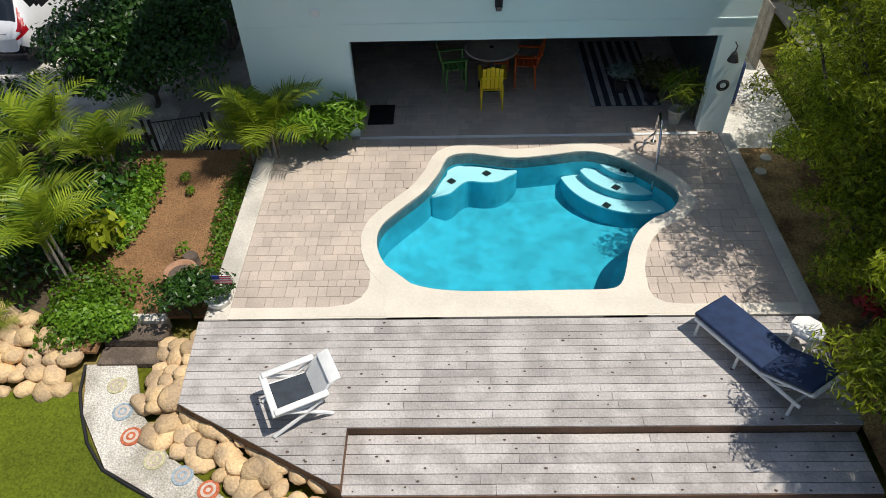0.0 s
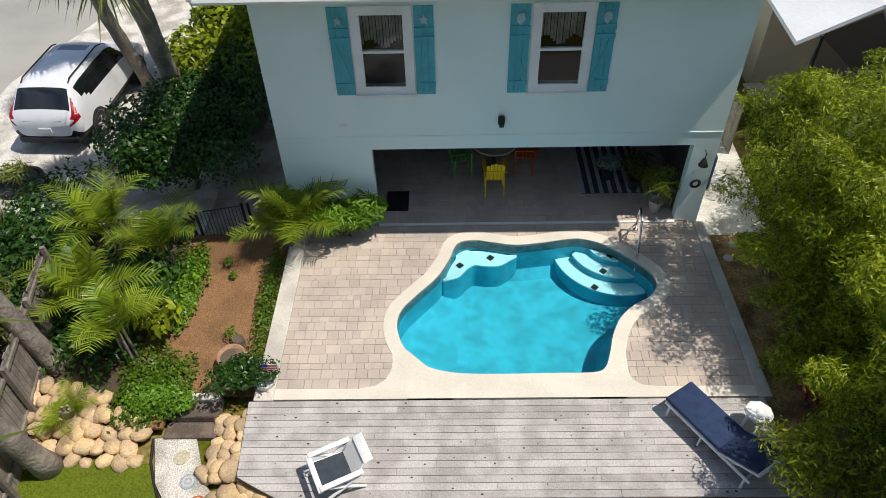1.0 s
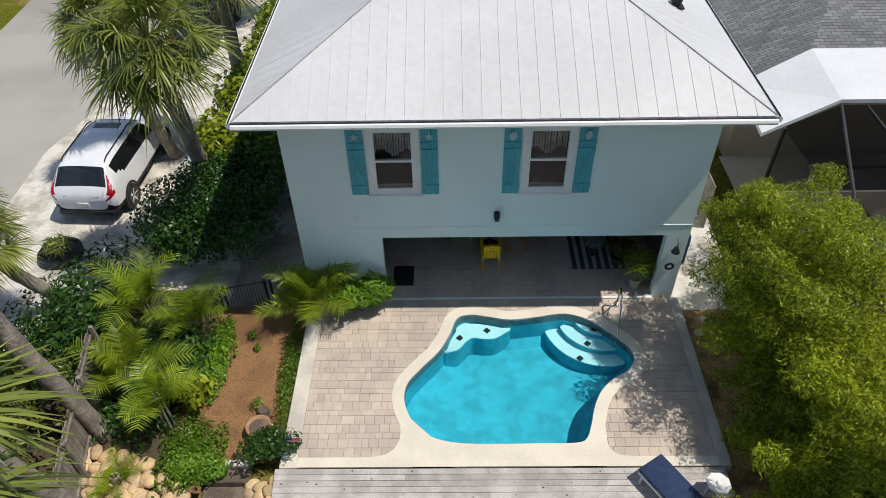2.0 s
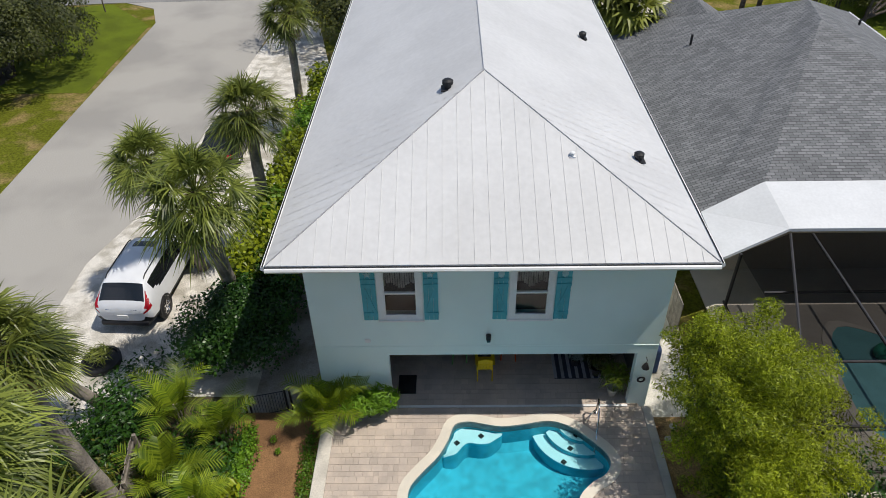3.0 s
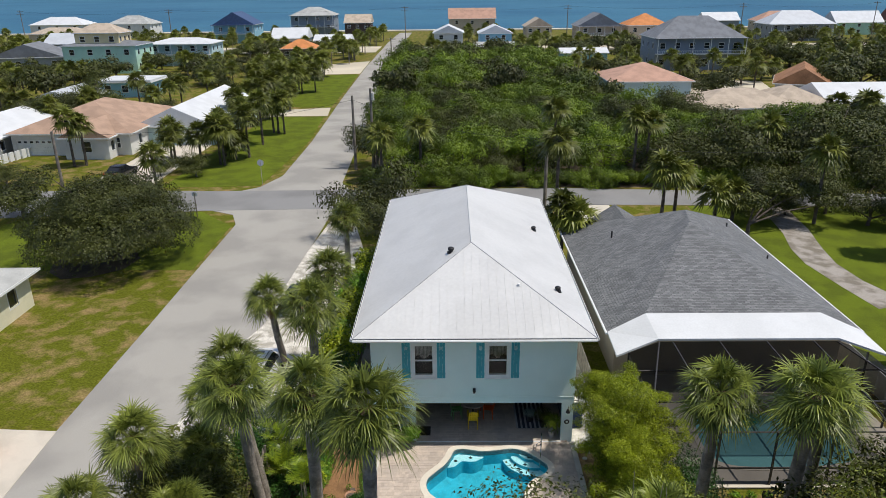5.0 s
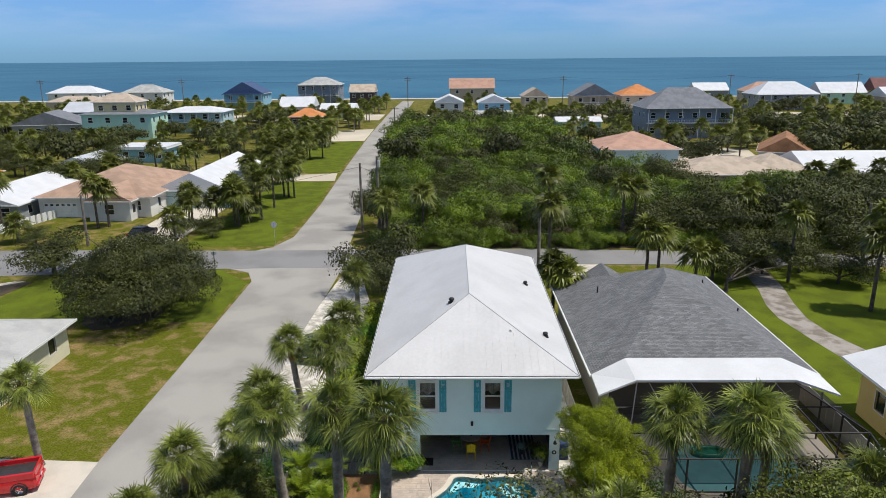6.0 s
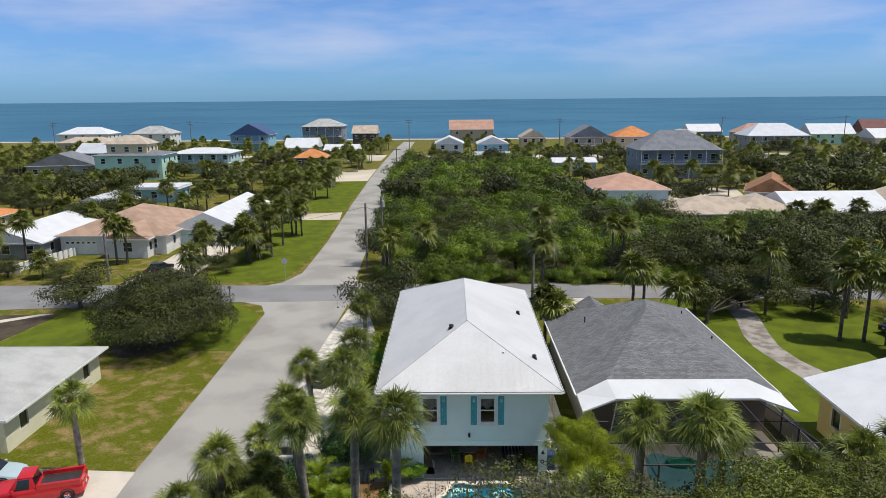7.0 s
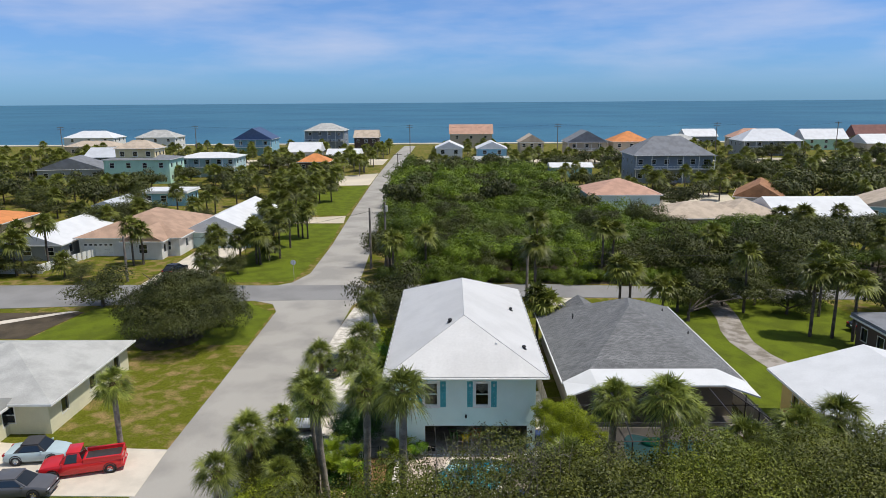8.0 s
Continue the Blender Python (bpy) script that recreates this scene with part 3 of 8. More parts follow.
def holed(u0, u1, w0, w1, holes, t):
    """An upright wall in the plane y = 0 to t, with openings through it."""
    us = sorted({u0, u1, *(h[0] for h in holes), *(h[1] for h in holes)})
    ws = sorted({w0, w1, *(h[2] for h in holes), *(h[3] for h in holes)})
    full = lambda i, j: 0 <= i < len(us) - 1 and 0 <= j < len(ws) - 1 and not any(
        h[0] < (us[i] + us[i + 1]) / 2 < h[1] and h[2] < (ws[j] + ws[j + 1]) / 2 < h[3] for h in holes)
    v, f = [], []

    def quad(*p):
        k = len(v)
        v.extend(p)
        f.append((k, k + 1, k + 2, k + 3))
    for i in range(len(us) - 1):
        for j in range(len(ws) - 1):
            if not full(i, j):
                continue
            a, b, c, d = us[i], us[i + 1], ws[j], ws[j + 1]
            quad((a, 0, c), (b, 0, c), (b, 0, d), (a, 0, d))
            quad((b, t, c), (a, t, c), (a, t, d), (b, t, d))
            if not full(i - 1, j):
                quad((a, t, c), (a, 0, c), (a, 0, d), (a, t, d))
            if not full(i + 1, j):
                quad((b, 0, c), (b, t, c), (b, t, d), (b, 0, d))
            if not full(i, j - 1):
                quad((a, t, c), (b, t, c), (b, 0, c), (a, 0, c))
            if not full(i, j + 1):
                quad((a, 0, d), (b, 0, d), (b, t, d), (a, t, d))
    return v, f


house = thing("house", "two-storey mint-green stucco house with white metal hip roof", "house")
part("front_wall", xf(holed(X0, X1, G, 5.8, [OPEN] + WINS, 0.22), pose(0, Y0, 0)), WALLMINT, house)
part("side_wall", box(X0, X0 + 0.22, Y0 + 0.22, Y1 - 0.22, G, 5.8), WALLMINT, house)
part("side_wall", box(X1 - 0.22, X1, Y0 + 0.22, Y1 - 0.22, G, 5.8), WALLMINT, house)
part("back_wall", box(X0, X1, Y1 - 0.22, Y1, G, 5.8), WALLMINT, house)
part("wall_seam", box(X0 - 0.004, X1 + 0.004, Y0 - 0.012, Y0, 2.30, 2.325), WALLMINT, house, "raised stucco joint")
for a in (0.62, 1.28, -2.9):
    part("wall_joint", box(a, a + 0.012, Y0 - 0.004, Y0 + 0.001, 2.33, 3.3), WALLMINT, house)
part("room_ceiling", box(X0 + 0.22, X1 - 0.22, Y0 + 0.22, 19.4, 2.0, 2.12), ROOMSHADE, house, "open room ceiling with shade painted in")
# linings added inside the mint side walls to darken the room
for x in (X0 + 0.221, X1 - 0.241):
    part("room_side_wall", box(x, x + 0.02, Y0 + 0.24, 19.2, G, 2.0), ROOMSHADE, house, "shaded side wall of the open room")
part("room_back_wall", box(X0 + 0.22, X1 - 0.22, 19.2, 19.4, G, 2.0), ROOMSHADE, house, "shaded back wall")
part("upper_floor", box(X0 + 0.22, X1 - 0.22, Y0 + 0.22, Y1 - 0.22, 2.9, 3.0), ROOMSHADE, house)
part("upper_room_wall", box(X0 + 0.22, X1 - 0.22, 15.6, 15.8, 3.0, 5.8), ROOMSHADE, house, "dim bedroom wall")
CURTAIN = mat("pale_curtain", (0.55, 0.53, 0.5), 0.9, 0.2, 3.0)
for k, (a, b, c, d) in enumerate(WINS):
    w = part("window", xf(holed(a - 0.13, b + 0.13, c - 0.13, d + 0.12, [(a + 0.06, b - 0.06, c + 0.06, (c + d) / 2 - 0.025), (a + 0.06, b - 0.06, (c + d) / 2 + 0.025, d - 0.06)], 0.09), pose(0, Y0 - 0.045, 0)), WHITE, house, "white double-hung window")
    part("sill", box(a - 0.16, b + 0.16, Y0 - 0.09, Y0 - 0.046, c - 0.16, c - 0.115), WHITE, w)
    for z0, z1 in ((c + 0.06, (c + d) / 2 - 0.025), ((c + d) / 2 + 0.025, d - 0.06)):
        part("pane", ([(a + 0.055, Y0, z0 - 0.005), (b - 0.055, Y0, z0 - 0.005), (b - 0.055, Y0, z1 + 0.005), (a + 0.055, Y0, z1 + 0.005)], [(0, 1, 2, 3)]), PANE, w, "clear glass pane").visible_shadow = False
    cur = []
    for i in range(14):
        x = a + 0.02 + i * (b - a - 0.04) / 14
        cur.append(box(x, x + 0.05, Y0 + 0.26 + 0.03 * (i % 2), Y0 + 0.28 + 0.03 * (i % 2), (c + d) / 2 + (0.05 if k else 0.02) + 0.1 * math.sin(i * 0.7), d))
    part("curtain", join(*cur), CURTAIN, w, "pale gathered curtain")
    for s0, s1 in ((a - 0.55, a - 0.16), (b + 0.16, b + 0.55)):
        boards = [box(s0 + j * 0.13, s0 + j * 0.13 + 0.122, Y0 - 0.03, Y0 - 0.001, c - 0.13, d + 0.1) for j in range(3)]
        boards += [box(s0, s1, Y0 - 0.05, Y0 - 0.03, z, z + 0.1) for z in (c + 0.05, c + 1.05, d - 0.42)]
        boards += [xf(box(-0.04, 0.04, Y0 - 0.046, Y0 - 0.03, -0.52, 0.52), pose((s0 + s1) / 2, 0, c + 0.6, 0, -17 if s0 < a else 17))]
        sh = part("shutter", join(*boards), TEAL, house, "teal board shutter")
        star = [((s0 + s1) / 2 + (0.12 if i % 2 == 0 else 0.05) * math.sin(math.pi * i / 5), (0.12 if i % 2 == 0 else 0.05) * math.cos(math.pi * i / 5)) for i in range(10)]
        if k:
            star = [((s0 + s1) / 2 + 0.09 * math.sin(math.pi * i / 5), 0.11 * math.cos(math.pi * i / 5) + 0.03 * math.sin(i * 2.1)) for i in range(10)]
        part("ornament", xf(prism(star, 0, 0.025), pose(0, Y0 - 0.03, d - 0.17, 90)), mat("pale_ornament", (0.45, 0.66, 0.68), 0.6), sh, "pale sea-star ornament" if not k else "pale shell ornament")
lamp = part("flood_lamp", soft_box(0.62, 0.76, Y0 - 0.14, Y0, 2.62, 2.82, 0.03), DARK, house, "black wall flood lamp")
part("lens", soft_box(0.64, 0.74, Y0 - 0.17, Y0 - 0.13, 2.60, 2.68, 0.012), GLASSDARK, lamp)
part("wall_box", soft_box(-2.78, -2.62, Y0 - 0.04, Y0, 2.5, 2.64, 0.012), WHITE, house, "white weatherproof outlet cover")
shw = part("wall_lamp", join(lathe([(0.02, 0.2), (0.05, 0.16), (0.11, 0.0), (0.1, 0.0), (0.04, 0.14)], 14), tube([(0, 0, 0.2), (0, -0.02, 0.32), (0, 0.1, 0.34)], 0.012, 6)), DARKMETAL, house, "dark gooseneck wall lamp")
shw.location = (5.22, Y0 - 0.12, 1.5)
ho = part("hose_hook", xf(lathe([(0.09, -0.03), (0.13, 0.0), (0.09, 0.03), (0.06, 0.0), (0.09, -0.03)], 16), pose(5.2, Y0 - 0.05, 0.92, 90)), DARK, house, "black coiled hose on a hook")

# hip roof of standing-seam panels
RX0, RX1, RY0, RY1, RZ, RH, RA, RB = -4.9, 6.22, 11.7, 33.8, 5.84, 8.42, 17.35, 28.4
RC = (RX0 + RX1) / 2
roof = part("roof", join(prism([(RX0 + 0.04, RY0 + 0.04), (RX1 - 0.04, RY0 + 0.04), (RX1 - 0.04, RY1 - 0.04), (RX0 + 0.04, RY1 - 0.04)], RZ - 0.16, RZ - 0.03),
                         ([(RX0, RY0, RZ - 0.03), (RX1, RY0, RZ - 0.03), (RX1, RY1, RZ - 0.03), (RX0, RY1, RZ - 0.03), (RC, RA, RH - 0.03), (RC, RB, RH - 0.03)],
                          [(0, 1, 4), (1, 2, 5, 4), (2, 3, 5), (3, 0, 4, 5), (3, 2, 1, 0)])), WHITE, house, "white metal hip roof")


def panels(a, b, top, width, rib=0.028):
    """Standing-seam strips on a face that rises from the eave a-b; top(u) gives the height share 0-1 of the face at share u of the eave."""
    a, b = Vector(a), Vector(b)
    n = round((b - a).length / width)
    for i in range(n):
        u0, u1 = i / n, (i + 1) / n
        p0, p1, q1, q0 = a.lerp(b, u0), a.lerp(b, u1), top(u1), top(u0)
        nz = (p1 - p0).cross((q0 if (q0 - p0).length > 0.1 else q1) - p0).normalized()
        e = (p1 - p0).normalized()
        r = 0.010
        v = [p0, p1, q1, q0, p0 + nz * 0.006, p1 + nz * 0.006, q1 + nz * 0.006, q0 + nz * 0.006,
             p0 - e * r, p0 + e * r, p0 - e * r + nz * rib, p0 + e * r + nz * rib, q0 - e * r, q0 + e * r, q0 - e * r + nz * rib, q0 + e * r + nz * rib]
        f = [(4, 5, 6, 7), (0, 1, 5, 4), (8, 9, 11, 10), (10, 11, 15, 14), (8, 10, 14, 12), (11, 9, 13, 15)]
        part("roof_panel", ([tuple(p) for p in v], f), METALROOF, roof)


def hip_top(a, b, ridge0, ridge1, run0, run1):
    a, b, ridge0, ridge1 = Vector(a), Vector(b), Vector(ridge0), Vector(ridge1)
    L = (b - a).length

    def top(u):
        s = u * L
        if s < run0:
            return a.lerp(ridge0, s / run0)
        if s > L - run1:
            return b.lerp(ridge1, (L - s) / run1)
        return ridge0.lerp(ridge1, (s - run0) / max(1e-6, L - run0 - run1))
    return top


C = [(RX0, RY0, RZ), (RX1, RY0, RZ), (RX1, RY1, RZ), (RX0, RY1, RZ)]
NA, NB = (RC, RA, RH), (RC, RB, RH)
hw = (RX1 - RX0) / 2
panels(C[0], C[1], hip_top(C[0], C[1], NA, NA, hw, hw), 0.40, 0.016)
panels(C[1], C[2], hip_top(C[1], C[2], NA, NB, RA - RY0, RY1 - RB), 0.41, 0.006)
panels(C[2], C[3], hip_top(C[2], C[3], NB, NB, hw, hw), 0.41)
panels(C[3], C[0], hip_top(C[3], C[0], NB, NA, RY1 - RB, RA - RY0), 0.41, 0.006)
# hip caps greyer than the panels, a dark line along each hip
HIPGREY = mat("grey_hip_line", (0.34, 0.34, 0.35), 0.6, 0.2)
for a, b in ((C[0], NA), (C[1], NA), (C[2], NB), (C[3], NB), (NA, NB)):
    part("ridge_cap", tube([Vector(a) + Vector((0, 0, 0.01)), Vector(b) + Vector((0, 0, 0.01))], 0.03 if a is NA else 0.018, 6), METALROOF if a is NA else HIPGREY, roof, "folded metal ridge cap")
for a, b in ((C[0], C[1]), (C[1], C[2]), (C[3], C[0]), (C[2], C[3])):
    a, b = Vector(a), Vector(b)
    o = (b - a).normalized().cross(Vector((0, 0, 1)))
    g = part("gutter", tube([a + o * 0.06 + Vector((0, 0, -0.09)), b + o * 0.06 + Vector((0, 0, -0.09))], 0.075, 8), WHITE, roof, "white eaves gutter")
    part("gutter_screen", tube([a + o * 0.06 + Vector((0, 0, -0.01)), b + o * 0.06 + Vector((0, 0, -0.01))], 0.018, 6), DARK, g, "dark leaf guard")
for x, y, s in ((-0.39, 17.2, 0.8), (4.97, 15.6, 0.72), (4.74, 24.6, 0.72), (2.9, 14.6, 0.35)):
    z = RH - abs(x - RC) * (RH - RZ) / hw if y > 15 else RZ + (y - RY0) * (RH - RZ) / (RA - RY0)
    vt = part("roof_vent", xf(join(lathe([(0.13, -0.1), (0.13, 0.16), (0.2, 0.18), (0.2, 0.3), (0.12, 0.36), (0.0, 0.37)], 12), box(-0.24, 0.24, -0.24, 0.24, -0.03, 0.02)), pose(x, y, z, 0, 0, 0) @ Matrix.Scale(s, 4)),
              DARK if s > 0.5 else WHITE, roof, "black roof vent" if s > 0.5 else "small white vent pipe")

# ---- deck ----
deck = thing("deck", "weathered grey wooden deck with a lower step", "deck")
part("fascia", prism([(-4.28, 7.33), (-4.2, 5.78), (-1.7, 4.47), (-1.7, 5.37), (5.45, 5.37), (5.45, 7.33)], G, P - 0.035), DECKEDGE, deck, "brown deck fascia")
part("lower_fascia", prism([(-1.69, 4.45), (5.4, 4.45), (5.4, 5.36), (-1.69, 5.36)], G, -0.41), DECKEDGE, deck, "brown step fascia")
part("lowest_fascia", prism([(-1.65, 3.5), (5.4, 3.5), (5.4, 4.44), (-1.65, 4.44)], G - 0.02, -0.60), DECKEDGE, deck, "brown step fascia")
rng = random.Random(5)


def board(x0, x1, y0, y1, z, cut=None):
    """One plank with a slightly crowned top; cut: the slanted left end."""
    w = 0.004
    xa, xb = (x0, x0) if cut is None else cut
    v = [(xa, y0, z - 0.03), (x1, y0, z - 0.03), (x1, y1, z - 0.03), (xb, y1, z - 0.03), (xa, y0, z - w), (x1, y0, z - w), (x1, y1, z - w), (xb, y1, z - w),
         (xa + w, y0 + w, z), (x1 - w, y0 + w, z), (x1 - w, y1 - w, z), (xb + w, y1 - w, z)]
    f = [(3, 2, 1, 0), (0, 1, 5, 4), (1, 2, 6, 5), (2, 3, 7, 6), (3, 0, 4, 7), (4, 5, 9, 8), (5, 6, 10, 9), (6, 7, 11, 10), (7, 4, 8, 11), (8, 9, 10, 11)]
    ob = part("deck_board", (v, f), DECKWOOD, deck)
    for i in range(rng.randint(1, 3)):
        kx, ky = rng.uniform(max(xa, xb) + 0.1, x1 - 0.1), rng.uniform(y0 + 0.03, y1 - 0.03)
        r = rng.uniform(0.008, 0.02)
        if x1 - max(xa, xb) > 0.6:
            part("knot", ([(kx + r * 1.5 * math.cos(a), ky + r * math.sin(a), z + 0.0015) for a in np.linspace(0, 5.5, 8)], [tuple(range(8))]), KNOT, ob)


def left_edge(y):
    return -4.3 + (7.33 - y) * 0.065 if y > 5.78 else -4.2 + (5.78 - y) * 1.908


for i in range(20):
    y1 = 7.325 - i * 0.14
    y0 = y1 - 0.132
    if y0 < 4.48:
        break
    end = 5.47 if y0 > 5.3 else -1.7
    a0, a1 = left_edge(y0), left_edge(y1)
    joints = sorted([a0] + ([rng.uniform(-2, 0), rng.uniform(1.5, 3.5)] if end > 0 and i % 4 else ([0.35] if end > 0 else [])) + [end])
    for j in range(len(joints) - 1):
        board(joints[j], joints[j + 1] - (0.003 if j < len(joints) - 2 else 0), y0, y1, P + rng.uniform(-0.003, 0.002), (a0, a1) if j == 0 else None)
for z, yt, m in ((-0.38, 5.355, 6), (-0.57, 4.435, 6)):
    for i in range(m):
        y1 = yt - i * 0.15
        joints = [-1.7 if z > -0.5 else -1.66, rng.uniform(0, 1.5), rng.uniform(2.2, 3.8), 5.42]
        for j in range(3):
            board(joints[j], joints[j + 1] - 0.003, y1 - 0.142, y1, z + rng.uniform(-0.003, 0.002))

# ---- plants ----


def leaves(centres, normals, length, width, rnd, up=0.35, long_axis=None, jitter=0.55):
    """Many single leaves, each a pointed blade folded along its middle; returns a shape."""
    n = len(centres)
    r = np.random.RandomState(rnd)
    nrm = normals + r.normal(0, jitter, (n, 3))
    nrm[:, 2] += up
    nrm /= np.linalg.norm(nrm, axis=1)[:, None]
    d = r.normal(0, 1, (n, 3))
    if long_axis is not None:
        d = d * 0.5 + long_axis
    d -= nrm * (d * nrm).sum(1)[:, None]
    d /= np.linalg.norm(d, axis=1)[:, None] + 1e-9
    s = np.cross(nrm, d)
    L = length * r.uniform(0.6, 1.3, n)[:, None]
    W = width * r.uniform(0.6, 1.3, n)[:, None]
    v = np.stack([centres - d * L / 2, centres + s * W / 2 - nrm * W * 0.12, centres + d * L / 2 - nrm * L * 0.15, centres - s * W / 2 - nrm * W * 0.12], 1).reshape(-1, 3)
    f = np.arange(4 * n).reshape(-1, 4)
    return v.tolist(), f.tolist()


def lobes_points(lobes, n, rnd, fill=0.45, floor_z=None):
    """Points over the shells of several ellipsoids (x, y, z, rx, ry, rz), with some inside, and their outward directions."""
    r = np.random.RandomState(rnd)
    lobes = np.array(lobes, float)
    area = lobes[:, 3] * lobes[:, 4] + lobes[:, 3] * lobes[:, 5]
    k = r.choice(len(lobes), n, p=area / area.sum())
    d = r.normal(0, 1, (n, 3))
    d[:, 2] = np.where(d[:, 2] < -0.3, -d[:, 2] * 0.6, d[:, 2])
    d /= np.linalg.norm(d, axis=1)[:, None]
    rad = np.where(r.rand(n) < fill, r.uniform(0.45, 0.95, n), r.uniform(0.9, 1.1, n))
    rad *= 1 + 0.16 * np.sin(d[:, 0] * 7 + k * 1.7) * np.cos(d[:, 1] * 6 + k) + 0.1 * np.sin(d[:, 2] * 9 + k)
    c = lobes[k, :3] + d * lobes[k, 3:] * rad[:, None]
    if floor_z is not None:
        c[:, 2] = np.maximum(c[:, 2], floor_z + r.uniform(0, 0.1, n))
    return c, d


def shrub_lobes(w, d, h, n, rnd, low=0.35):
    r = random.Random(rnd)
    out = []
    for i in range(n):
        s = r.uniform(0.28, 0.45)
        out.append((r.uniform(-0.5, 0.5) * w * 0.75, r.uniform(-0.5, 0.5) * d * 0.75, h * r.uniform(low, 0.8), w * s, d * s, h * s * 0.7))
    return out


def limbs(base, lobes, r0, rnd):
    """A trunk that forks towards the middles of the crown's lobes."""
    r = random.Random(rnd)
    b = Vector(base)
    zmin = min(l[2] for l in lobes)
    fork = b + Vector((r.uniform(-0.2, 0.2), r.uniform(-0.2, 0.2), max(0.25, (zmin - b.z) * 0.45)))
    sh = [tube([b, b.lerp(fork, 0.5) + Vector((0.05, 0.03, 0)), fork], [r0 * 1.25, r0, r0 * 0.85], 8)]
    for l in lobes:
        e = Vector(l[:3])
        m = fork.lerp(e, 0.5) + Vector((r.uniform(-0.2, 0.2), r.uniform(-0.2, 0.2), r.uniform(-0.1, 0.3)))
        sh.append(tube([fork, m, e, e + Vector((r.uniform(-1, 1) * l[3], r.uniform(-1, 1) * l[4], l[5])) * 0.7], [r0 * 0.6, r0 * 0.4, r0 * 0.2, r0 * 0.06], 6))
    return join(*sh)


def leafy(name, label, category, base, lobes, n, leaf, material, rnd, trunk=0.08, group="", fill=0.45, up=0.35, bark=None):
    """A tree or shrub at base (x, y, z); lobes in metres from the base."""
    t = thing(name, label, category, group, at=pose(*base))
    c, d = lobes_points(lobes, n, rnd, fill, floor_z=0.02)
    part("crown", leaves(c, d, leaf[0], leaf[1], rnd + 1, up), material, t)
    if trunk:
        part("trunk", limbs((0, 0, -0.05), lobes[:10], trunk, rnd), bark or BARK, t, smooth=True)
    return t


def blade_strip(p, d, s, nrm, L, W, droop, seg=3):
    """One narrow drooping blade."""
    v, f = [], []
    for i in range(seg):
        t = i / seg
        q = p + d * L * t - Vector((0, 0, droop * L * t * t))
        w = W * (1 - 0.55 * t) / 2 * (0.7 if i == 0 else 1)
        v += [q - s * w, q + s * w]
    tip = p + d * L - Vector((0, 0, droop * L))
    v.append(tip)
    for i in range(seg - 1):
        f.append((2 * i, 2 * i + 1, 2 * i + 3, 2 * i + 2))
    f.append((2 * seg - 2, 2 * seg - 1, 2 * seg))
    return [tuple(q) for q in v], f


def fan_crown(rnd, fronds=34, blades=20, reach=1.15, fan=1.0, seg=3, wide=0.075):
    """Costapalmate fans on arching stalks all round the growing point, the lower ones hanging."""
    r = random.Random(rnd)
    v, f = [], []

    def put(s):
        k = len(v)
        v.extend(s[0])
        f.extend([tuple(i + k for i in q) for q in s[1]])
    for i in range(fronds):
        az = i * 2.39996 + r.uniform(-0.25, 0.25)
        el = radians(84 - 118 * ((i + 0.5) / fronds) ** 0.9 + r.uniform(-14, 14))
        d = Vector((math.cos(az) * math.cos(el), math.sin(az) * math.cos(el), math.sin(el)))
        L = reach * r.uniform(0.8, 1.15)
        sag = 0.22 + 0.2 * r.random()
        a, e = Vector((0, 0, 0)), d * L - Vector((0, 0, sag * L * 0.5))
        m = d * L * 0.5
        put(tube([a, m, e], [0.022, 0.016, 0.01], 4))
        fd = (e - m).normalized()
        side = fd.cross(Vector((0, 0, 1)))
        side = side.normalized() if side.length > 0.1 else Vector((1, 0, 0))
        nr = side.cross(fd)
        tw = r.uniform(-0.5, 0.5)
        side, nr = side * math.cos(tw) + nr * math.sin(tw), nr * math.cos(tw) - side * math.sin(tw)
        for b in range(blades):
            t = (b + 0.5) / blades * 2 - 1
            ang = t * radians(122)
            bd = (fd * math.cos(ang) + side * math.sin(ang) + nr * (0.16 + 0.3 * abs(t))).normalized()
            bl = fan * r.uniform(0.8, 1.1) * (1 - 0.28 * t * t)
            bs = nr.cross(bd).normalized()
            put(blade_strip(e, bd, bs, nr, bl, wide * fan, r.uniform(0.2, 0.8), seg))
    return v, f


def dead_skirt(rnd, n=9, reach=0.8):
    r = random.Random(rnd)
    sh = []
    for i in range(n):
        az = r.uniform(0, 6.28)
        d = Vector((math.cos(az), math.sin(az), -r.uniform(0.9, 2.2))).normalized()
        e = d * reach
        sh.append(tube([(0, 0, -0.1), tuple(e)], [0.02, 0.01], 4))
        s = d.cross(Vector((0, 0, 1))).normalized()
        for b in range(7):
            a = (b - 3) * 0.3
            bd = (d * math.cos(a) + s * math.sin(a) - Vector((0, 0, 0.5))).normalized()
            sh.append(blade_strip(e, bd, s, d, 0.6, 0.06, 0.3, 2))
    return join(*sh)


def palm_trunk(path, r0, r1):
    """A ringed trunk along points."""
    pts, rad = [], []
    path = [Vector(p) for p in path]
    m = 14
    for i in range(m + 1):
        t = i / m * (len(path) - 1)
        k = min(int(t), len(path) - 2)
        pts.append(path[k].lerp(path[k + 1], t - k))
        rad.append((r0 + (r1 - r0) * i / m) * (1.35 if i == 0 else 1) * (1.04 if i % 2 else 0.97))
    return tube(pts, rad, 10)


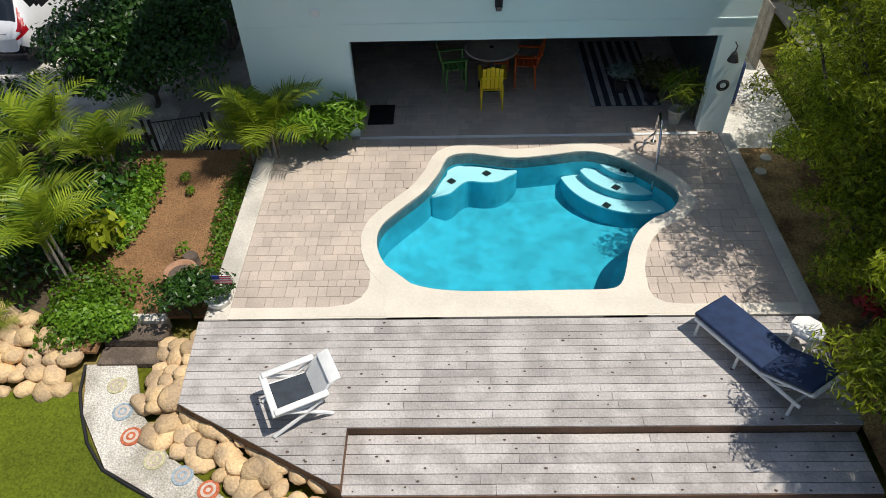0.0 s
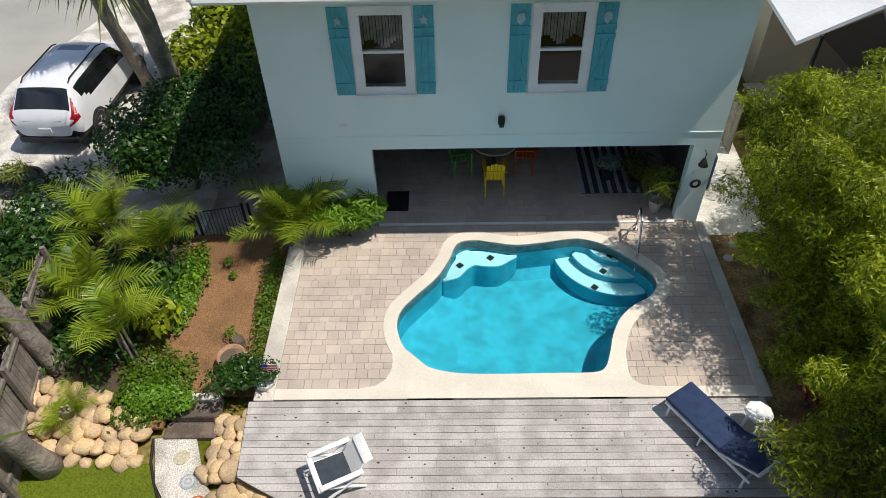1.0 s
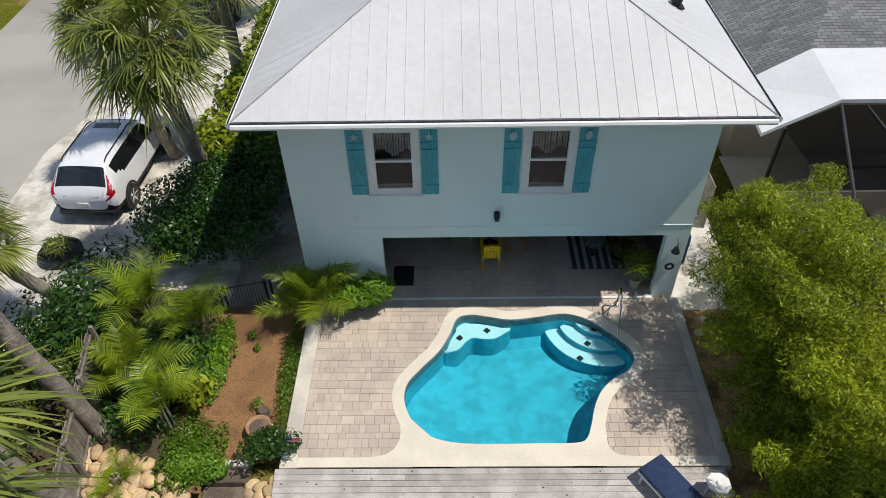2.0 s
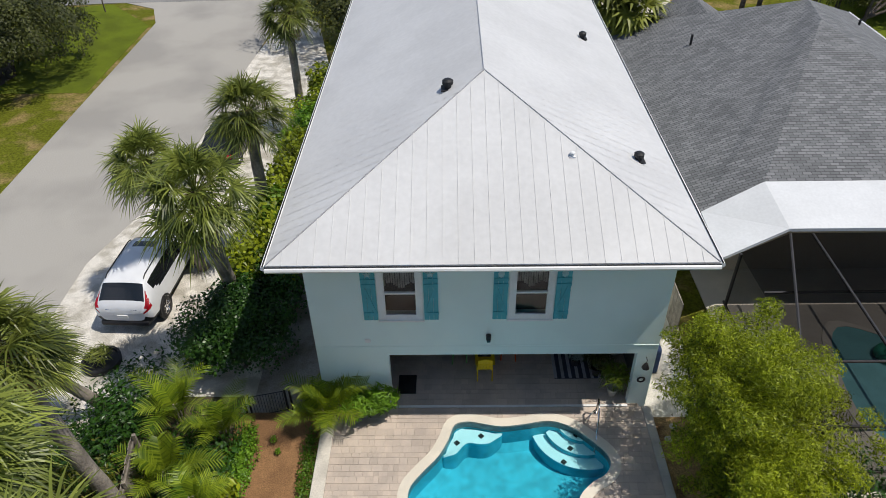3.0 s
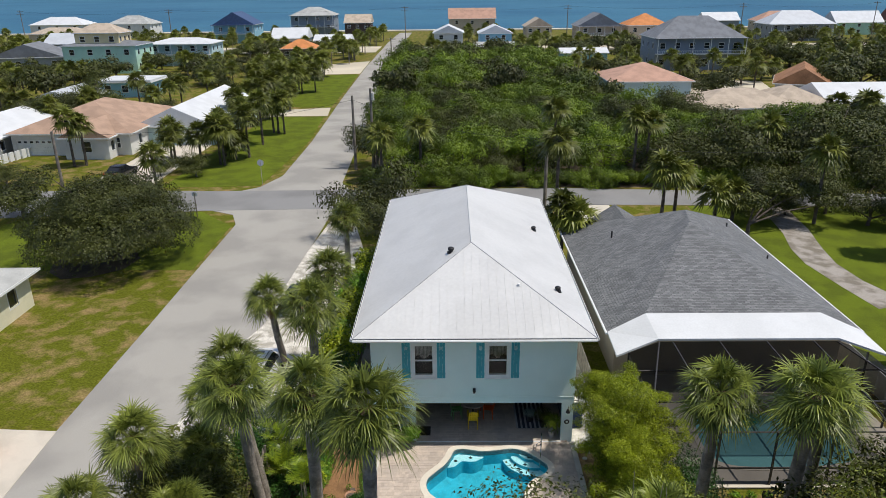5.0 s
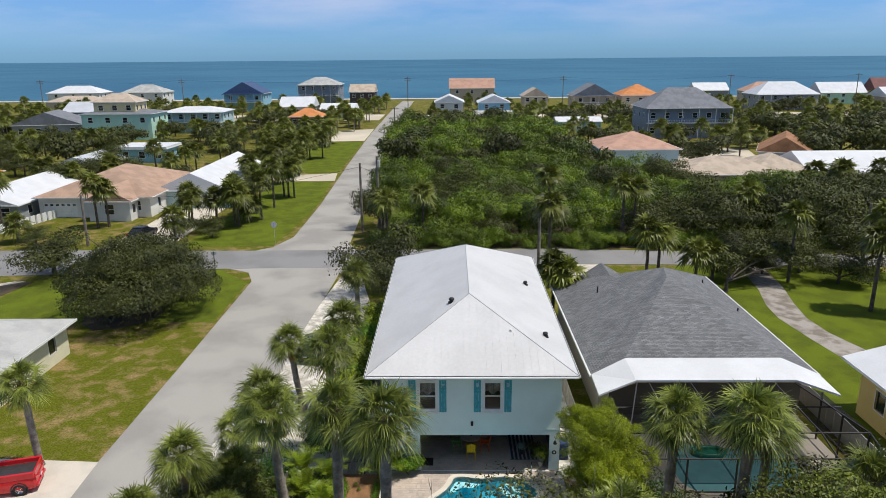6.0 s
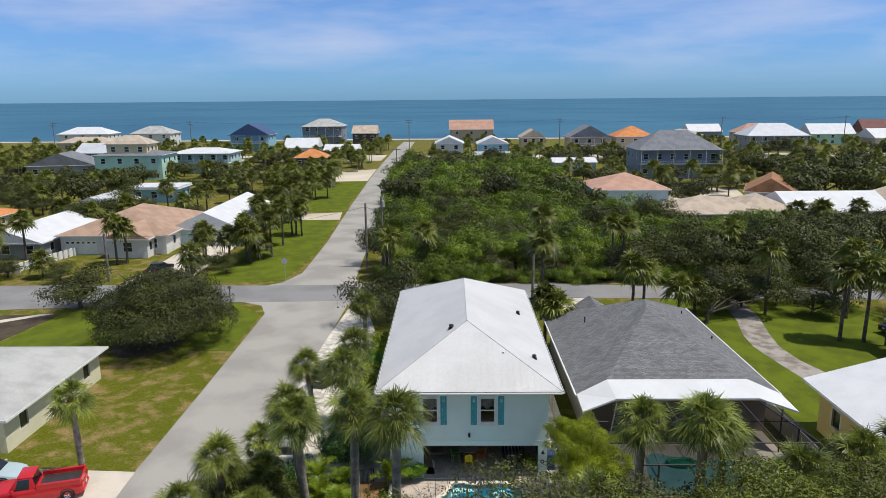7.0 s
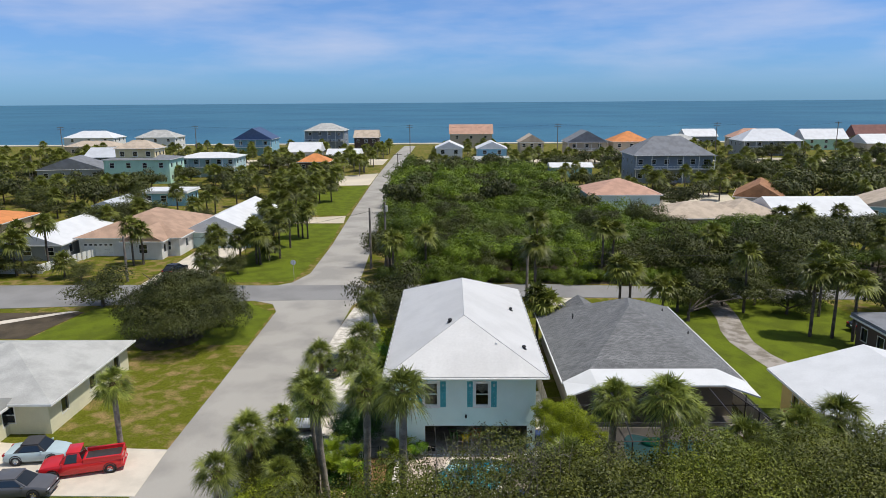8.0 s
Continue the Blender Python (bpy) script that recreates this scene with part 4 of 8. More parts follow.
CROWNS = [mesh_of("fan_crown", fan_crown(11 + k, 48, 28, 0.95, 0.98, 3, 0.058), PALMLEAF) for k in range(3)]
SKIRTS = [mesh_of("skirt", dead_skirt(40 + k), DEADLEAF) for k in range(2)]
BOOTS = mesh_of("boots", join(*[xf(lathe([(0.15, -0.9), (0.24, -0.45), (0.27, -0.1), (0.12, 0.1)], 10), pose(0, 0, 0))] +
                              [tube([(0.16 * math.cos(a * 2.4), 0.16 * math.sin(a * 2.4), -0.85 + a * 0.045), (0.36 * math.cos(a * 2.4), 0.36 * math.sin(a * 2.4), -0.62 + a * 0.045)], [0.05, 0.025], 4) for a in range(18)]), BOOT)


def sabal(base, head, crown, scale=1.0, turn=0.0, label="sabal palm with a full green fan crown and grey trunk"):
    """A cabbage palm with its trunk from base to the middle of its crown."""
    t = thing("palm_tree", label, "palm tree", "sabal palms", at=pose(*base))
    h = Vector(head) - Vector(base)
    mid = h * 0.5 + Vector((h.x, h.y, 0)) * 0.12
    part("trunk", palm_trunk([(0, 0, -0.1), tuple(mid), tuple(h)], 0.19 * scale, 0.165 * scale), TRUNK, t, smooth=True)
    for nm, me, lab in (("crown", CROWNS[crown % 3], ""), ("dead_frond_skirt", SKIRTS[crown % 2], "brown hanging dead fronds"), ("leaf_base_collar", BOOTS, "brown old leaf bases")):
        ob = part(nm, me, None, t, lab)
        ob.matrix_local = Matrix.Translation(h) @ Matrix.Rotation(turn, 4, "Z") @ Matrix.Scale(0.8 * scale, 4)
    return t


sabal((-7.85, 6.25, G), (-8.2, 5.2, 7.5), 0, 1.15)
sabal((-8.5, 8.45, G), (-9.2, 8.0, 6.9), 1, 1.1, 1.0)
sabal((-5.2, 3.5, G), (-4.7, 1.7, 9.4), 2, 1.15, 2.0)
sabal((-2.9, 0.3, G), (-2.65, -0.4, 10.2), 0, 1.15, 3.0)
sabal((-12.6, 6.1, G), (-12.2, 5.2, 5.3), 1, 1.1, 0.4)
sabal((-13.9, 3.8, G), (-13.5, 3.1, 3.9), 2, 1.1, 2.2)
sabal((-11.0, 12.7, G), (-12.0, 11.8, 2.8), 0, 1.0, 1.4)
sabal((-10.1, 19.7, G), (-10.5, 18.5, 4.9), 1, 1.1, 0.3)
sabal((-8.1, 17.5, G), (-7.2, 14.2, 6.4), 2, 1.3, 1.3)
sabal((-7.7, 21.0, G), (-7.3, 20.2, 5.8), 0, 1.2, 2.9)
sabal((-8.0, 31.0, G), (-7.9, 30.6, 5.6), 1, 1.1, 0.8)
sabal((8.9, 5.2, G), (9.0, 4.6, 7.5), 2, 1.2, 0.6)
sabal((11.5, 4.0, G), (11.5, 3.2, 8.2), 0, 1.3, 2.4)
sabal((5.6, -1.0, G), (5.4, -1.0, 6.8), 1, 1.2, 1.9)
sabal((18.0, 1.8, G), (18.2, 2.0, 6.9), 2, 1.35, 0.2)
sabal((-24.2, 13.6, G), (-23.95, 12.9, 5.0), 0, 1.1, 1.1)
sabal((-10.0, 4.0, G), (-10.0, 3.4, 3.6), 2, 0.95, 0.6)
sabal((13.6, 6.0, G), (13.6, 6.0, 6.2), 1, 1.15, 2.6)
sabal((-10.3, 7.4, G), (-10.6, 7.2, 3.4), 0, 0.95, 0.7)


def pinnate(rnd, fronds=13, length=1.8, pairs=19, leaf=0.5):
    """Arching feather fronds from one clump."""
    r = random.Random(rnd)
    v, f = [], []

    def put(s):
        k = len(v)
        v.extend(s[0])
        f.extend([tuple(i + k for i in q) for q in s[1]])
    for i in range(fronds):
        az = i * 2.39996 + r.uniform(-0.3, 0.3)
        lean = r.uniform(0.15, 0.78)
        L = length * r.uniform(0.7, 1.15)
        o = Vector((math.cos(az), math.sin(az), 0))
        base = o * r.uniform(0.02, 0.22)
        pt = lambda t: base + o * (L * lean * t * (0.35 + 0.65 * t)) + Vector((0, 0, L * (1.05 * t - (0.25 + 0.5 * lean) * t * t)))
        put(tube([pt(k / 6) for k in range(7)], [0.018, 0.016, 0.014, 0.012, 0.009, 0.006, 0.003], 4))
        for k in range(pairs):
            t = 0.22 + 0.78 * (k + 0.5) / pairs
            p = pt(t)
            tg = (pt(min(1, t + 0.02)) - pt(t - 0.02)).normalized()
            s = tg.cross(Vector((0, 0, 1))).normalized()
            up = s.cross(tg)
            for sg in (-1, 1):
                d = (s * sg * 0.8 + tg * 0.65 + up * 0.35).normalized()
                l = leaf * (0.55 + 0.9 * math.sin(math.pi * min(1, t * 0.95))) * r.uniform(0.85, 1.1) * 0.8
                put(blade_strip(p, d, tg, up, l, 0.05, r.uniform(0.15, 0.5), 2))
    return v, f


ARECAS = [mesh_of("areca_fronds", pinnate(70 + k), ARECALEAF) for k in range(3)]


def areca(x, y, z, k, s, turn=0.0, stem=0.0, label="areca palm with arching yellow-green feather fronds"):
    t = thing("areca_palm", label, "palm", "areca palms", at=pose(x, y, z))
    for a in (0, 1.3, 2.6, 3.9, 5.2):
        part("stem", tube([(0.12 * math.cos(a), 0.12 * math.sin(a), -0.05), (0.08 * math.cos(a), 0.08 * math.sin(a), stem + 0.5)], [0.035, 0.025], 6), TRUNK, t)
    part("frond_crown", ARECAS[k], None, t).matrix_local = Matrix.Translation((0, 0, stem)) @ Matrix.Rotation(turn, 4, "Z") @ Matrix.Scale(s, 4)


areca(-3.85, 11.75, -0.35, 0, 1.08, 0.2, 0.45)
areca(-4.2, 11.7, -0.35, 1, 0.95, 1.2, 0.25)
areca(-6.95, 11.1, -0.5, 2, 0.88, 0.7, 0.6)
areca(-6.95, 8.5, -0.5, 0, 0.85, 2.1, 0.9, "areca palm with yellow-green feather fronds on a bare stem")
areca(-8.1, 9.6, -0.5, 1, 1.15, 0.4, 0.4)
areca(-8.6, 12.0, -0.5, 2, 1.1, 1.9, 0.3)
areca(-7.7, 7.1, -0.55, 2, 0.5, 1.3)
areca(-5.2, 4.9 - 2.6, G, 2, 0.9, 1.3)

leafy("broadleaf_shrub", "glossy dark green broadleaf shrub by the wall", "shrub", (-2.75, 11.85, -0.3), shrub_lobes(1.2, 0.8, 1.2, 8, 3), 1500, (0.30, 0.06), BRIGHTLEAF, 21, 0.02)
leafy("dark_shrub", "dense dark green clipped shrub", "shrub", (-7.3, 14.4, G), shrub_lobes(2.6, 3.0, 2.7, 13, 4), 20000, (0.12, 0.075), DARKLEAF, 22, 0.06)
leafy("dark_shrub", "dense dark green shrub beside the shell parking", "shrub", (-6.9, 16.6, G), shrub_lobes(2.2, 2.4, 2.6, 9, 5), 9000, (0.12, 0.075), DARKLEAF, 23, 0.06)
for k in range(7):
    leafy("hedge_shrub", "bright yellow-green broadleaf hedge plant", "shrub", (-7.0, 18.2 + 2.2 * k, G), shrub_lobes(2.0, 2.6, 3.1, 8, 30 + k), 2600, (0.2, 0.15), BRIGHTLEAF if k % 3 == 1 else YELLOWLEAF, 33 + k, 0.04, "hedge along the house")
leafy("ground_cover", "low bright green leafy ground cover", "plant", (-6.25, 7.9, -0.5), shrub_lobes(1.1, 1.5, 0.45, 9, 7), 3600, (0.08, 0.055), BRIGHTLEAF, 24, 0.0)
leafy("ground_cover", "low bright green leafy ground cover spilling over rocks", "plant", (-6.05, 7.6, -0.55), shrub_lobes(1.1, 0.8, 0.5, 7, 8), 2600, (0.08, 0.055), BRIGHTLEAF, 25, 0.0)
leafy("ground_cover", "pale green variegated ground cover", "plant", (-6.35, 10.6, -0.5), shrub_lobes(0.8, 2.2, 0.4, 8, 9), 2600, (0.09, 0.06), BRIGHTLEAF, 26, 0.0)
leafy("ground_cover", "pale green variegated ground cover along the kerb", "plant", (-4.42, 10.0, -0.45), shrub_lobes(0.4, 3.4, 0.3, 10, 10), 1700, (0.08, 0.05), BRIGHTLEAF, 27, 0.0)
leafy("understory", "mixed dark green understorey plants", "plant", (-7.9, 10.0, -0.55), shrub_lobes(1.9, 3.2, 0.9, 12, 11), 4400, (0.16, 0.07), DARKLEAF, 28, 0.015)
leafy("croton", "bright broadleaf plant with large yellow-green leaves", "plant", (-6.6, 9.2, -0.5), shrub_lobes(0.9, 0.9, 1.0, 5, 12), 220, (0.26, 0.12), YELLOWLEAF, 29, 0.02)
leafy("understory", "dark green plants behind the fence", "plant", (-10.6, 11.2, G), shrub_lobes(2.6, 4.0, 1.4, 12, 13), 5000, (0.18, 0.08), DARKLEAF, 31, 0.015)

# feathery yellow-green shrubs beside the patio


def sprays(lobes, n, rnd, spread=1.15):
    """Adds small tufts that stick out of a crown, so that its outline is uneven."""
    r = random.Random(rnd)
    out = [(l[0], l[1], l[2], l[3] * 0.78, l[4] * 0.78, l[5] * 0.78) for l in lobes]
    for i in range(n):
        l = lobes[r.randrange(len(lobes))]
        d = Vector((r.gauss(0, 1), r.gauss(0, 1), r.gauss(0.3, 0.8))).normalized()
        q = r.uniform(0.16, 0.36)
        out.append((l[0] + d.x * l[3] * spread, l[1] + d.y * l[4] * spread, max(0.3, l[2] + d.z * l[5] * spread), q * 1.3, q * 1.3, q))
    return out


BIG = [(0.0, 0.0, 2.6, 1.3, 1.4, 1.4), (0.9, 0.9, 3.4, 1.2, 1.2, 1.2), (-0.7, 0.9, 3.4, 1.0, 1.0, 1.0), (0.6, -1.3, 2.3, 1.3, 1.2, 1.3), (1.6, -0.2, 2.2, 1.3, 1.5, 1.6), (-0.6, 0.1, 2.0, 0.8, 1.1, 1.0), (1.4, 1.6, 2.6, 1.2, 1.2, 1.4), (-0.9, 1.5, 4.3, 0.5, 0.4, 0.35), (-1.3, 1.9, 3.9, 0.4, 0.4, 0.3),
       (-0.2, -0.5, 4.0, 0.9, 0.9, 0.7), (-0.1, 1.0, 4.4, 0.9, 1.0, 0.7), (0.7, 0.2, 4.6, 1.0, 1.1, 0.7), (0.4, 2.2, 3.9, 1.0, 0.9, 0.8), (-0.3, -1.5, 3.2, 0.9, 0.9, 0.8)]
leafy("feathery_tree", "yellow-green feathery-leaved small tree beside the patio", "tree", (6.9, 9.2, -0.4), sprays(BIG, 80, 1), 60000, (0.125, 0.027), YELLOWLEAF, 51, 0.07, fill=0.5, up=0.3)
BIG2 = [(0.0, 0.0, 1.7, 1.1, 1.2, 1.0), (0.8, 0.8, 2.2, 1.1, 1.1, 1.0), (0.7, -1.0, 1.6, 1.2, 1.2, 1.1), (1.8, 0.2, 1.8, 1.2, 1.3, 1.2)]
leafy("feathery_shrub", "yellow-green feathery shrub overhanging the deck", "shrub", (6.6, 6.0, -0.4), sprays(BIG2, 44, 2), 32000, (0.125, 0.027), YELLOWLEAF, 52, 0.05, fill=0.5, up=0.3)
leafy("feathery_shrub", "low feathery shrub over the lounger", "shrub", (5.8, 4.9, -0.6), sprays([(-0.8, 0.4, 1.75, 0.45, 0.35, 0.2), (-0.3, 0.3, 1.7, 0.5, 0.45, 0.3), (0.4, 0.0, 1.6, 0.6, 0.6, 0.5), (0.9, -0.6, 1.5, 0.8, 0.8, 0.6)], 22, 3), 6500, (0.14, 0.032), YELLOWLEAF, 53, 0.03)
leafy("feathery_shrub", "tall feathery shrub behind the patio kerb", "shrub", (8.2, 11.2, -0.4), sprays(shrub_lobes(2.2, 2.4, 3.4, 9, 41), 34, 4), 21000, (0.125, 0.027), YELLOWLEAF, 57, 0.05, up=0.3)
leafy("dark_shrub", "dark green shrub beside the deck", "shrub", (8.2, 4.0, -0.5), sprays(shrub_lobes(2.6, 2.6, 2.6, 9, 42), 14, 5), 8000, (0.13, 0.06), DARKLEAF, 58, 0.05)
leafy("feathery_shrub", "yellow-green feathery shrub in the leaf mulch", "shrub", (7.7, 6.9, -0.4), sprays(shrub_lobes(1.9, 2.2, 2.5, 9, 43), 34, 6), 22000, (0.125, 0.027), YELLOWLEAF, 59, 0.05, up=0.3)
leafy("feathery_shrub", "olive feathery shrub beside the deck", "shrub", (7.3, 4.6, -0.5), sprays(shrub_lobes(1.8, 2.0, 2.0, 8, 44), 30, 7), 18000, (0.125, 0.027), YELLOWLEAF, 50, 0.05, up=0.3)
for k, (x, y, w, h) in enumerate(((6.85, 8.2, 1.7, 2.0), (7.0, 10.4, 1.8, 2.6), (7.0, 6.3, 1.7, 2.1))):
    leafy("feathery_shrub", "dense yellow-green feathery shrub along the mulch strip", "shrub", (x, y, -0.4), sprays(shrub_lobes(w, 2.3, h, 9, 45 + k), 36, 8 + k), 19000, (0.125, 0.027), YELLOWLEAF, 46 + k, 0.04, up=0.3)
leafy("scrub_bush", "tall dark green thicket between the palms", "shrub", (-12.1, 8.0, G), sprays(shrub_lobes(3.6, 4.0, 4.6, 12, 61), 30, 12), 26000, (0.15, 0.06), FORELEAF, 62, 0.08)
leafy("scrub_bush", "dark green thicket below the palm trunks", "shrub", (-10.6, 4.9, G), sprays(shrub_lobes(3.4, 3.2, 4.6, 11, 63), 26, 13), 18000, (0.15, 0.06), FORELEAF, 64, 0.08)
leafy("dark_shrub", "dark green shrub behind the feathery tree", "shrub", (9.3, 7.4, -0.6), shrub_lobes(3.0, 4.6, 2.9, 11, 14), 9000, (0.12, 0.05), DARKLEAF, 54, 0.06)
leafy("green_shrub", "mid-green shrub beside the screen cage", "shrub", (8.0, 13.2, G), shrub_lobes(1.3, 2.2, 2.2, 7, 15), 4200, (0.11, 0.05), YELLOWLEAF, 55, 0.04)
leafy("red_flower", "dark red-leaved plant in the mulch", "plant", (6.2, 7.2, -0.36), [(0, 0, 0.6, 0.3, 0.3, 0.3), (0.2, 0.1, 0.9, 0.2, 0.2, 0.2)], 160, (0.16, 0.07), REDLEAF, 56, 0.02)

# trees in front of the garden, below the camera's later path
OAKS = [[(0, 0, 5.6, 2.4, 2.0, 1.4), (2.2, 0.6, 5.2, 2.0, 2.0, 1.5), (-2.0, 0.2, 5.2, 2.0, 1.8, 1.5), (0.6, -1.6, 4.6, 2.4, 1.8, 1.8), (-0.6, 1.4, 6.2, 1.6, 1.4, 1.1), (1.2, 1.8, 4.4, 2.0, 1.6, 1.6)]]
for k, (x, y, s) in enumerate(((-7.4, -4.8, 1.0), (-2.0, -5.2, 1.22), (2.7, -5.0, 1.38), (7.4, -4.8, 1.28), (12.2, -4.6, 1.36), (17.0, -4.8, 1.38), (21.6, -4.4, 1.3))):
    leafy("oak_tree", "grey-green scrub oak with a ragged crown", "tree", (x, y, G), [tuple(q * s for q in l) for l in OAKS[0]], 34000, (0.14, 0.065), (FORELEAF, OLIVELEAF, FORELEAF)[k % 3], 60 + k, 0.14, "scrub oaks", 0.25)
leafy("oak_tree", "dark scrub oak before the screened pool", "tree", (15.4, 3.2, G), [tuple(q * 0.85 for q in l) for l in OAKS[0]], 9000, (0.2, 0.09), OAKLEAF, 68, 0.14, "scrub oaks", 0.35)
leafy("oak_tree", "dark scrub oak by the yellow house", "tree", (21.4, 5.0, G), [tuple(q * 0.9 for q in l) for l in OAKS[0]], 9000, (0.2, 0.09), OAKLEAF, 69, 0.14, "scrub oaks", 0.35)
leafy("scrub_bush", "yellow-green scrub bush below the palms", "shrub", (-9.2, -0.6, G), shrub_lobes(5.0, 4.5, 5.0, 9, 16), 9000, (0.17, 0.05), YELLOWLEAF, 71, 0.08)
leafy("scrub_bush", "dark green scrub bush under the palms", "shrub", (-11.0, 6.4, G), shrub_lobes(3.8, 4.5, 4.0, 9, 17), 8000, (0.17, 0.06), FORELEAF, 72, 0.08)
leafy("scrub_bush", "green scrub bush by the street", "shrub", (-12.0, 1.8, G), shrub_lobes(4.0, 4.0, 3.4, 8, 18), 6500, (0.18, 0.06), YELLOWLEAF, 73, 0.08)
leafy("scrub_bush", "dark scrub between the palms", "shrub", (-6.4, 1.2, G), shrub_lobes(3.4, 3.4, 3.6, 8, 19), 6500, (0.16, 0.06), FORELEAF, 74, 0.08)
for k, (x, y, s) in enumerate(((11.8, 0.4, 0.86), (16.6, 0.2, 0.9), (20.6, 0.6, 0.98), (24.4, 2.2, 0.95), (18.4, 4.4, 0.72))):
    leafy("oak_tree", "olive scrub oak in the thicket by the pool screen", "tree", (x, y, G), [tuple(q * s for q in l) for l in OAKS[0]], 11000, (0.22, 0.11), FORELEAF, 75 + k, 0.12, "scrub oaks", 0.25)
sabal((14.4, 0.2, G), (14.5, 0.0, 7.4), 1, 1.25, 0.9)
sabal((20.8, 3.4, G), (20.9, 3.2, 7.0), 0, 1.3, 2.1)
r9 = random.Random(9)
tw = []
for k in range(46):
    x, y = r9.uniform(-1.4, 4.6), r9.uniform(-5.0, -2.6)
    a, b = Vector((x, y, 6.4)), Vector((x + r9.uniform(-0.7, 0.7), y + r9.uniform(-0.5, 0.5), r9.uniform(9.0, 10.1)))
    tw.append(tube([a, a.lerp(b, 0.5) + Vector((0.1, 0, 0)), b], [0.03, 0.018, 0.005], 4))
    for q in range(3):
        s = a.lerp(b, r9.uniform(0.5, 0.9))
        tw.append(tube([s, s + Vector((r9.uniform(-0.4, 0.4), r9.uniform(-0.4, 0.4), r9.uniform(0.2, 0.5)))], [0.012, 0.004], 3))
tagged(solid("bare_twigs", join(*tw), TWIG, "tangle of bare grey twigs in the oak crown", "twigs"), kind="stuff")

# ---- things on the deck and patio ----


def slab(x0, x1, y0, y1, z0, z1, r=0.012):
    return soft_box(x0, x1, y0, y1, z0, z1, r)


lg = thing("sun_lounger", "white-framed sun lounger with a navy blue cushion on the deck", "lounger", at=pose(4.28, 6.42, P, 0, 0, 32.6))
for s in (-0.33, 0.33):
    part("side_rail", slab(s - 0.02, s + 0.02, -0.95, 0.95, 0.27, 0.34), WHITEP, lg)
for y in (-0.85, 0.1, 0.85):
    for s in (-0.33, 0.33):
        part("leg", tube([(s, y, 0), (s * 0.96, y, 0.3)], 0.024, 8), WHITEP, lg)
    part("crossbar", slab(-0.33, 0.33, y - 0.02, y + 0.02, 0.26, 0.30), WHITEP, lg)
for k in range(9):
    part("slat", box(-0.31, 0.31, -0.15 + k * 0.12, -0.06 + k * 0.12, 0.335, 0.35), WHITEP, lg)
mt = part("mattress", soft_box(-0.33, 0.33, -0.28, 0.98, 0.35, 0.42, 0.03, 2), NAVY, lg, "navy blue cushion", True)
bk = part("backrest", xf(soft_box(-0.33, 0.33, -0.78, 0.0, 0.0, 0.07, 0.03, 2), pose(0, -0.28, 0.355, -24)), NAVY, lg, "raised navy cushion", True)
part("backrest_frame", xf(join(slab(-0.35, -0.31, -0.8, 0, -0.05, -0.01), slab(0.31, 0.35, -0.8, 0, -0.05, -0.01), slab(-0.35, 0.35, -0.82, -0.78, -0.05, 0.02)), pose(0, -0.28, 0.355, -24)), WHITEP, lg)
for s in (-0.3, 0.3):
    part("prop", tube([(s, -0.75, 0.5), (s, -0.45, 0.27)], 0.015, 6), WHITEP, lg)
tb = thing("side_table", "small white octagonal plastic side table on the deck", "table", at=pose(5.05, 6.72, P))
part("tabletop", prism([(0.25 * math.cos(math.pi * (k + 0.5) / 4), 0.25 * math.sin(math.pi * (k + 0.5) / 4)) for k in range(8)], 0.40, 0.435), WHITEP, tb)
for a in range(4):
    part("leg", tube([(0.2 * math.cos(a * 1.571), 0.2 * math.sin(a * 1.571), 0), (0.17 * math.cos(a * 1.571), 0.17 * math.sin(a * 1.571), 0.4)], 0.025, 8), WHITEP, tb)

ch = thing("lounge_chair", "white plastic reclining chair with a dark sling seat on the deck", "chair", at=pose(-2.32, 5.75, P, 0, 0, -64))
for sx in (-0.3, 0.3):
    part("seat_rail", tube([(sx * 0.9, -0.42, 0.40), (sx * 0.9, 0.2, 0.33)], 0.026, 8), WHITEP, ch)
    part("back_rail", tube([(sx * 0.88, 0.12, 0.34), (sx * 0.9, 0.24, 0.5), (sx * 0.88, 0.35, 0.63), (sx * 0.84, 0.44, 0.67)], 0.026, 8), WHITEP, ch, smooth=True)
    part("armrest", soft_box(sx * 1.12 - 0.05, sx * 1.12 + 0.05, -0.46, 0.3, 0.54, 0.58, 0.018, 2), WHITEP, ch, smooth=True)
    part("front_leg", tube([(sx * 1.12, 0.26, 0.5), (sx * 1.1, -0.1, 0.27), (sx * 1.05, -0.56, 0.02)], [0.022, 0.028, 0.028], 8), WHITEP, ch)
    part("rear_leg", tube([(sx * 1.12, -0.4, 0.54), (sx * 1.08, 0.0, 0.28), (sx * 1.05, 0.3, 0.02)], [0.026, 0.03, 0.028], 8), WHITEP, ch)
part("front_bar", soft_box(-0.38, 0.38, -0.5, -0.4, 0.51, 0.555, 0.018, 2), WHITEP, ch, "broad white front bar", True)
part("sling_seat", xf(soft_box(-0.26, 0.26, -0.4, 0.14, -0.008, 0.008, 0.004), pose(0, 0, 0.385, -5)), SLATE, ch, "dark woven sling")
for k in range(6):
    u = k / 5
    part("back_slat", xf(slab(-0.27, 0.27, -0.045, 0.045, -0.012, 0.012), pose(0, 0.16 + 0.19 * u, 0.40 + 0.22 * u, 49)), WHITEP, ch)
part("headrest", xf(soft_box(-0.28, 0.28, -0.08, 0.1, -0.02, 0.02, 0.015, 2), pose(0, 0.42, 0.665, 14)), WHITEP, ch, smooth=True)
part("stretcher", tube([(-0.33, -0.1, 0.27), (0.33, -0.1, 0.27)], 0.015, 6), WHITEP, ch)


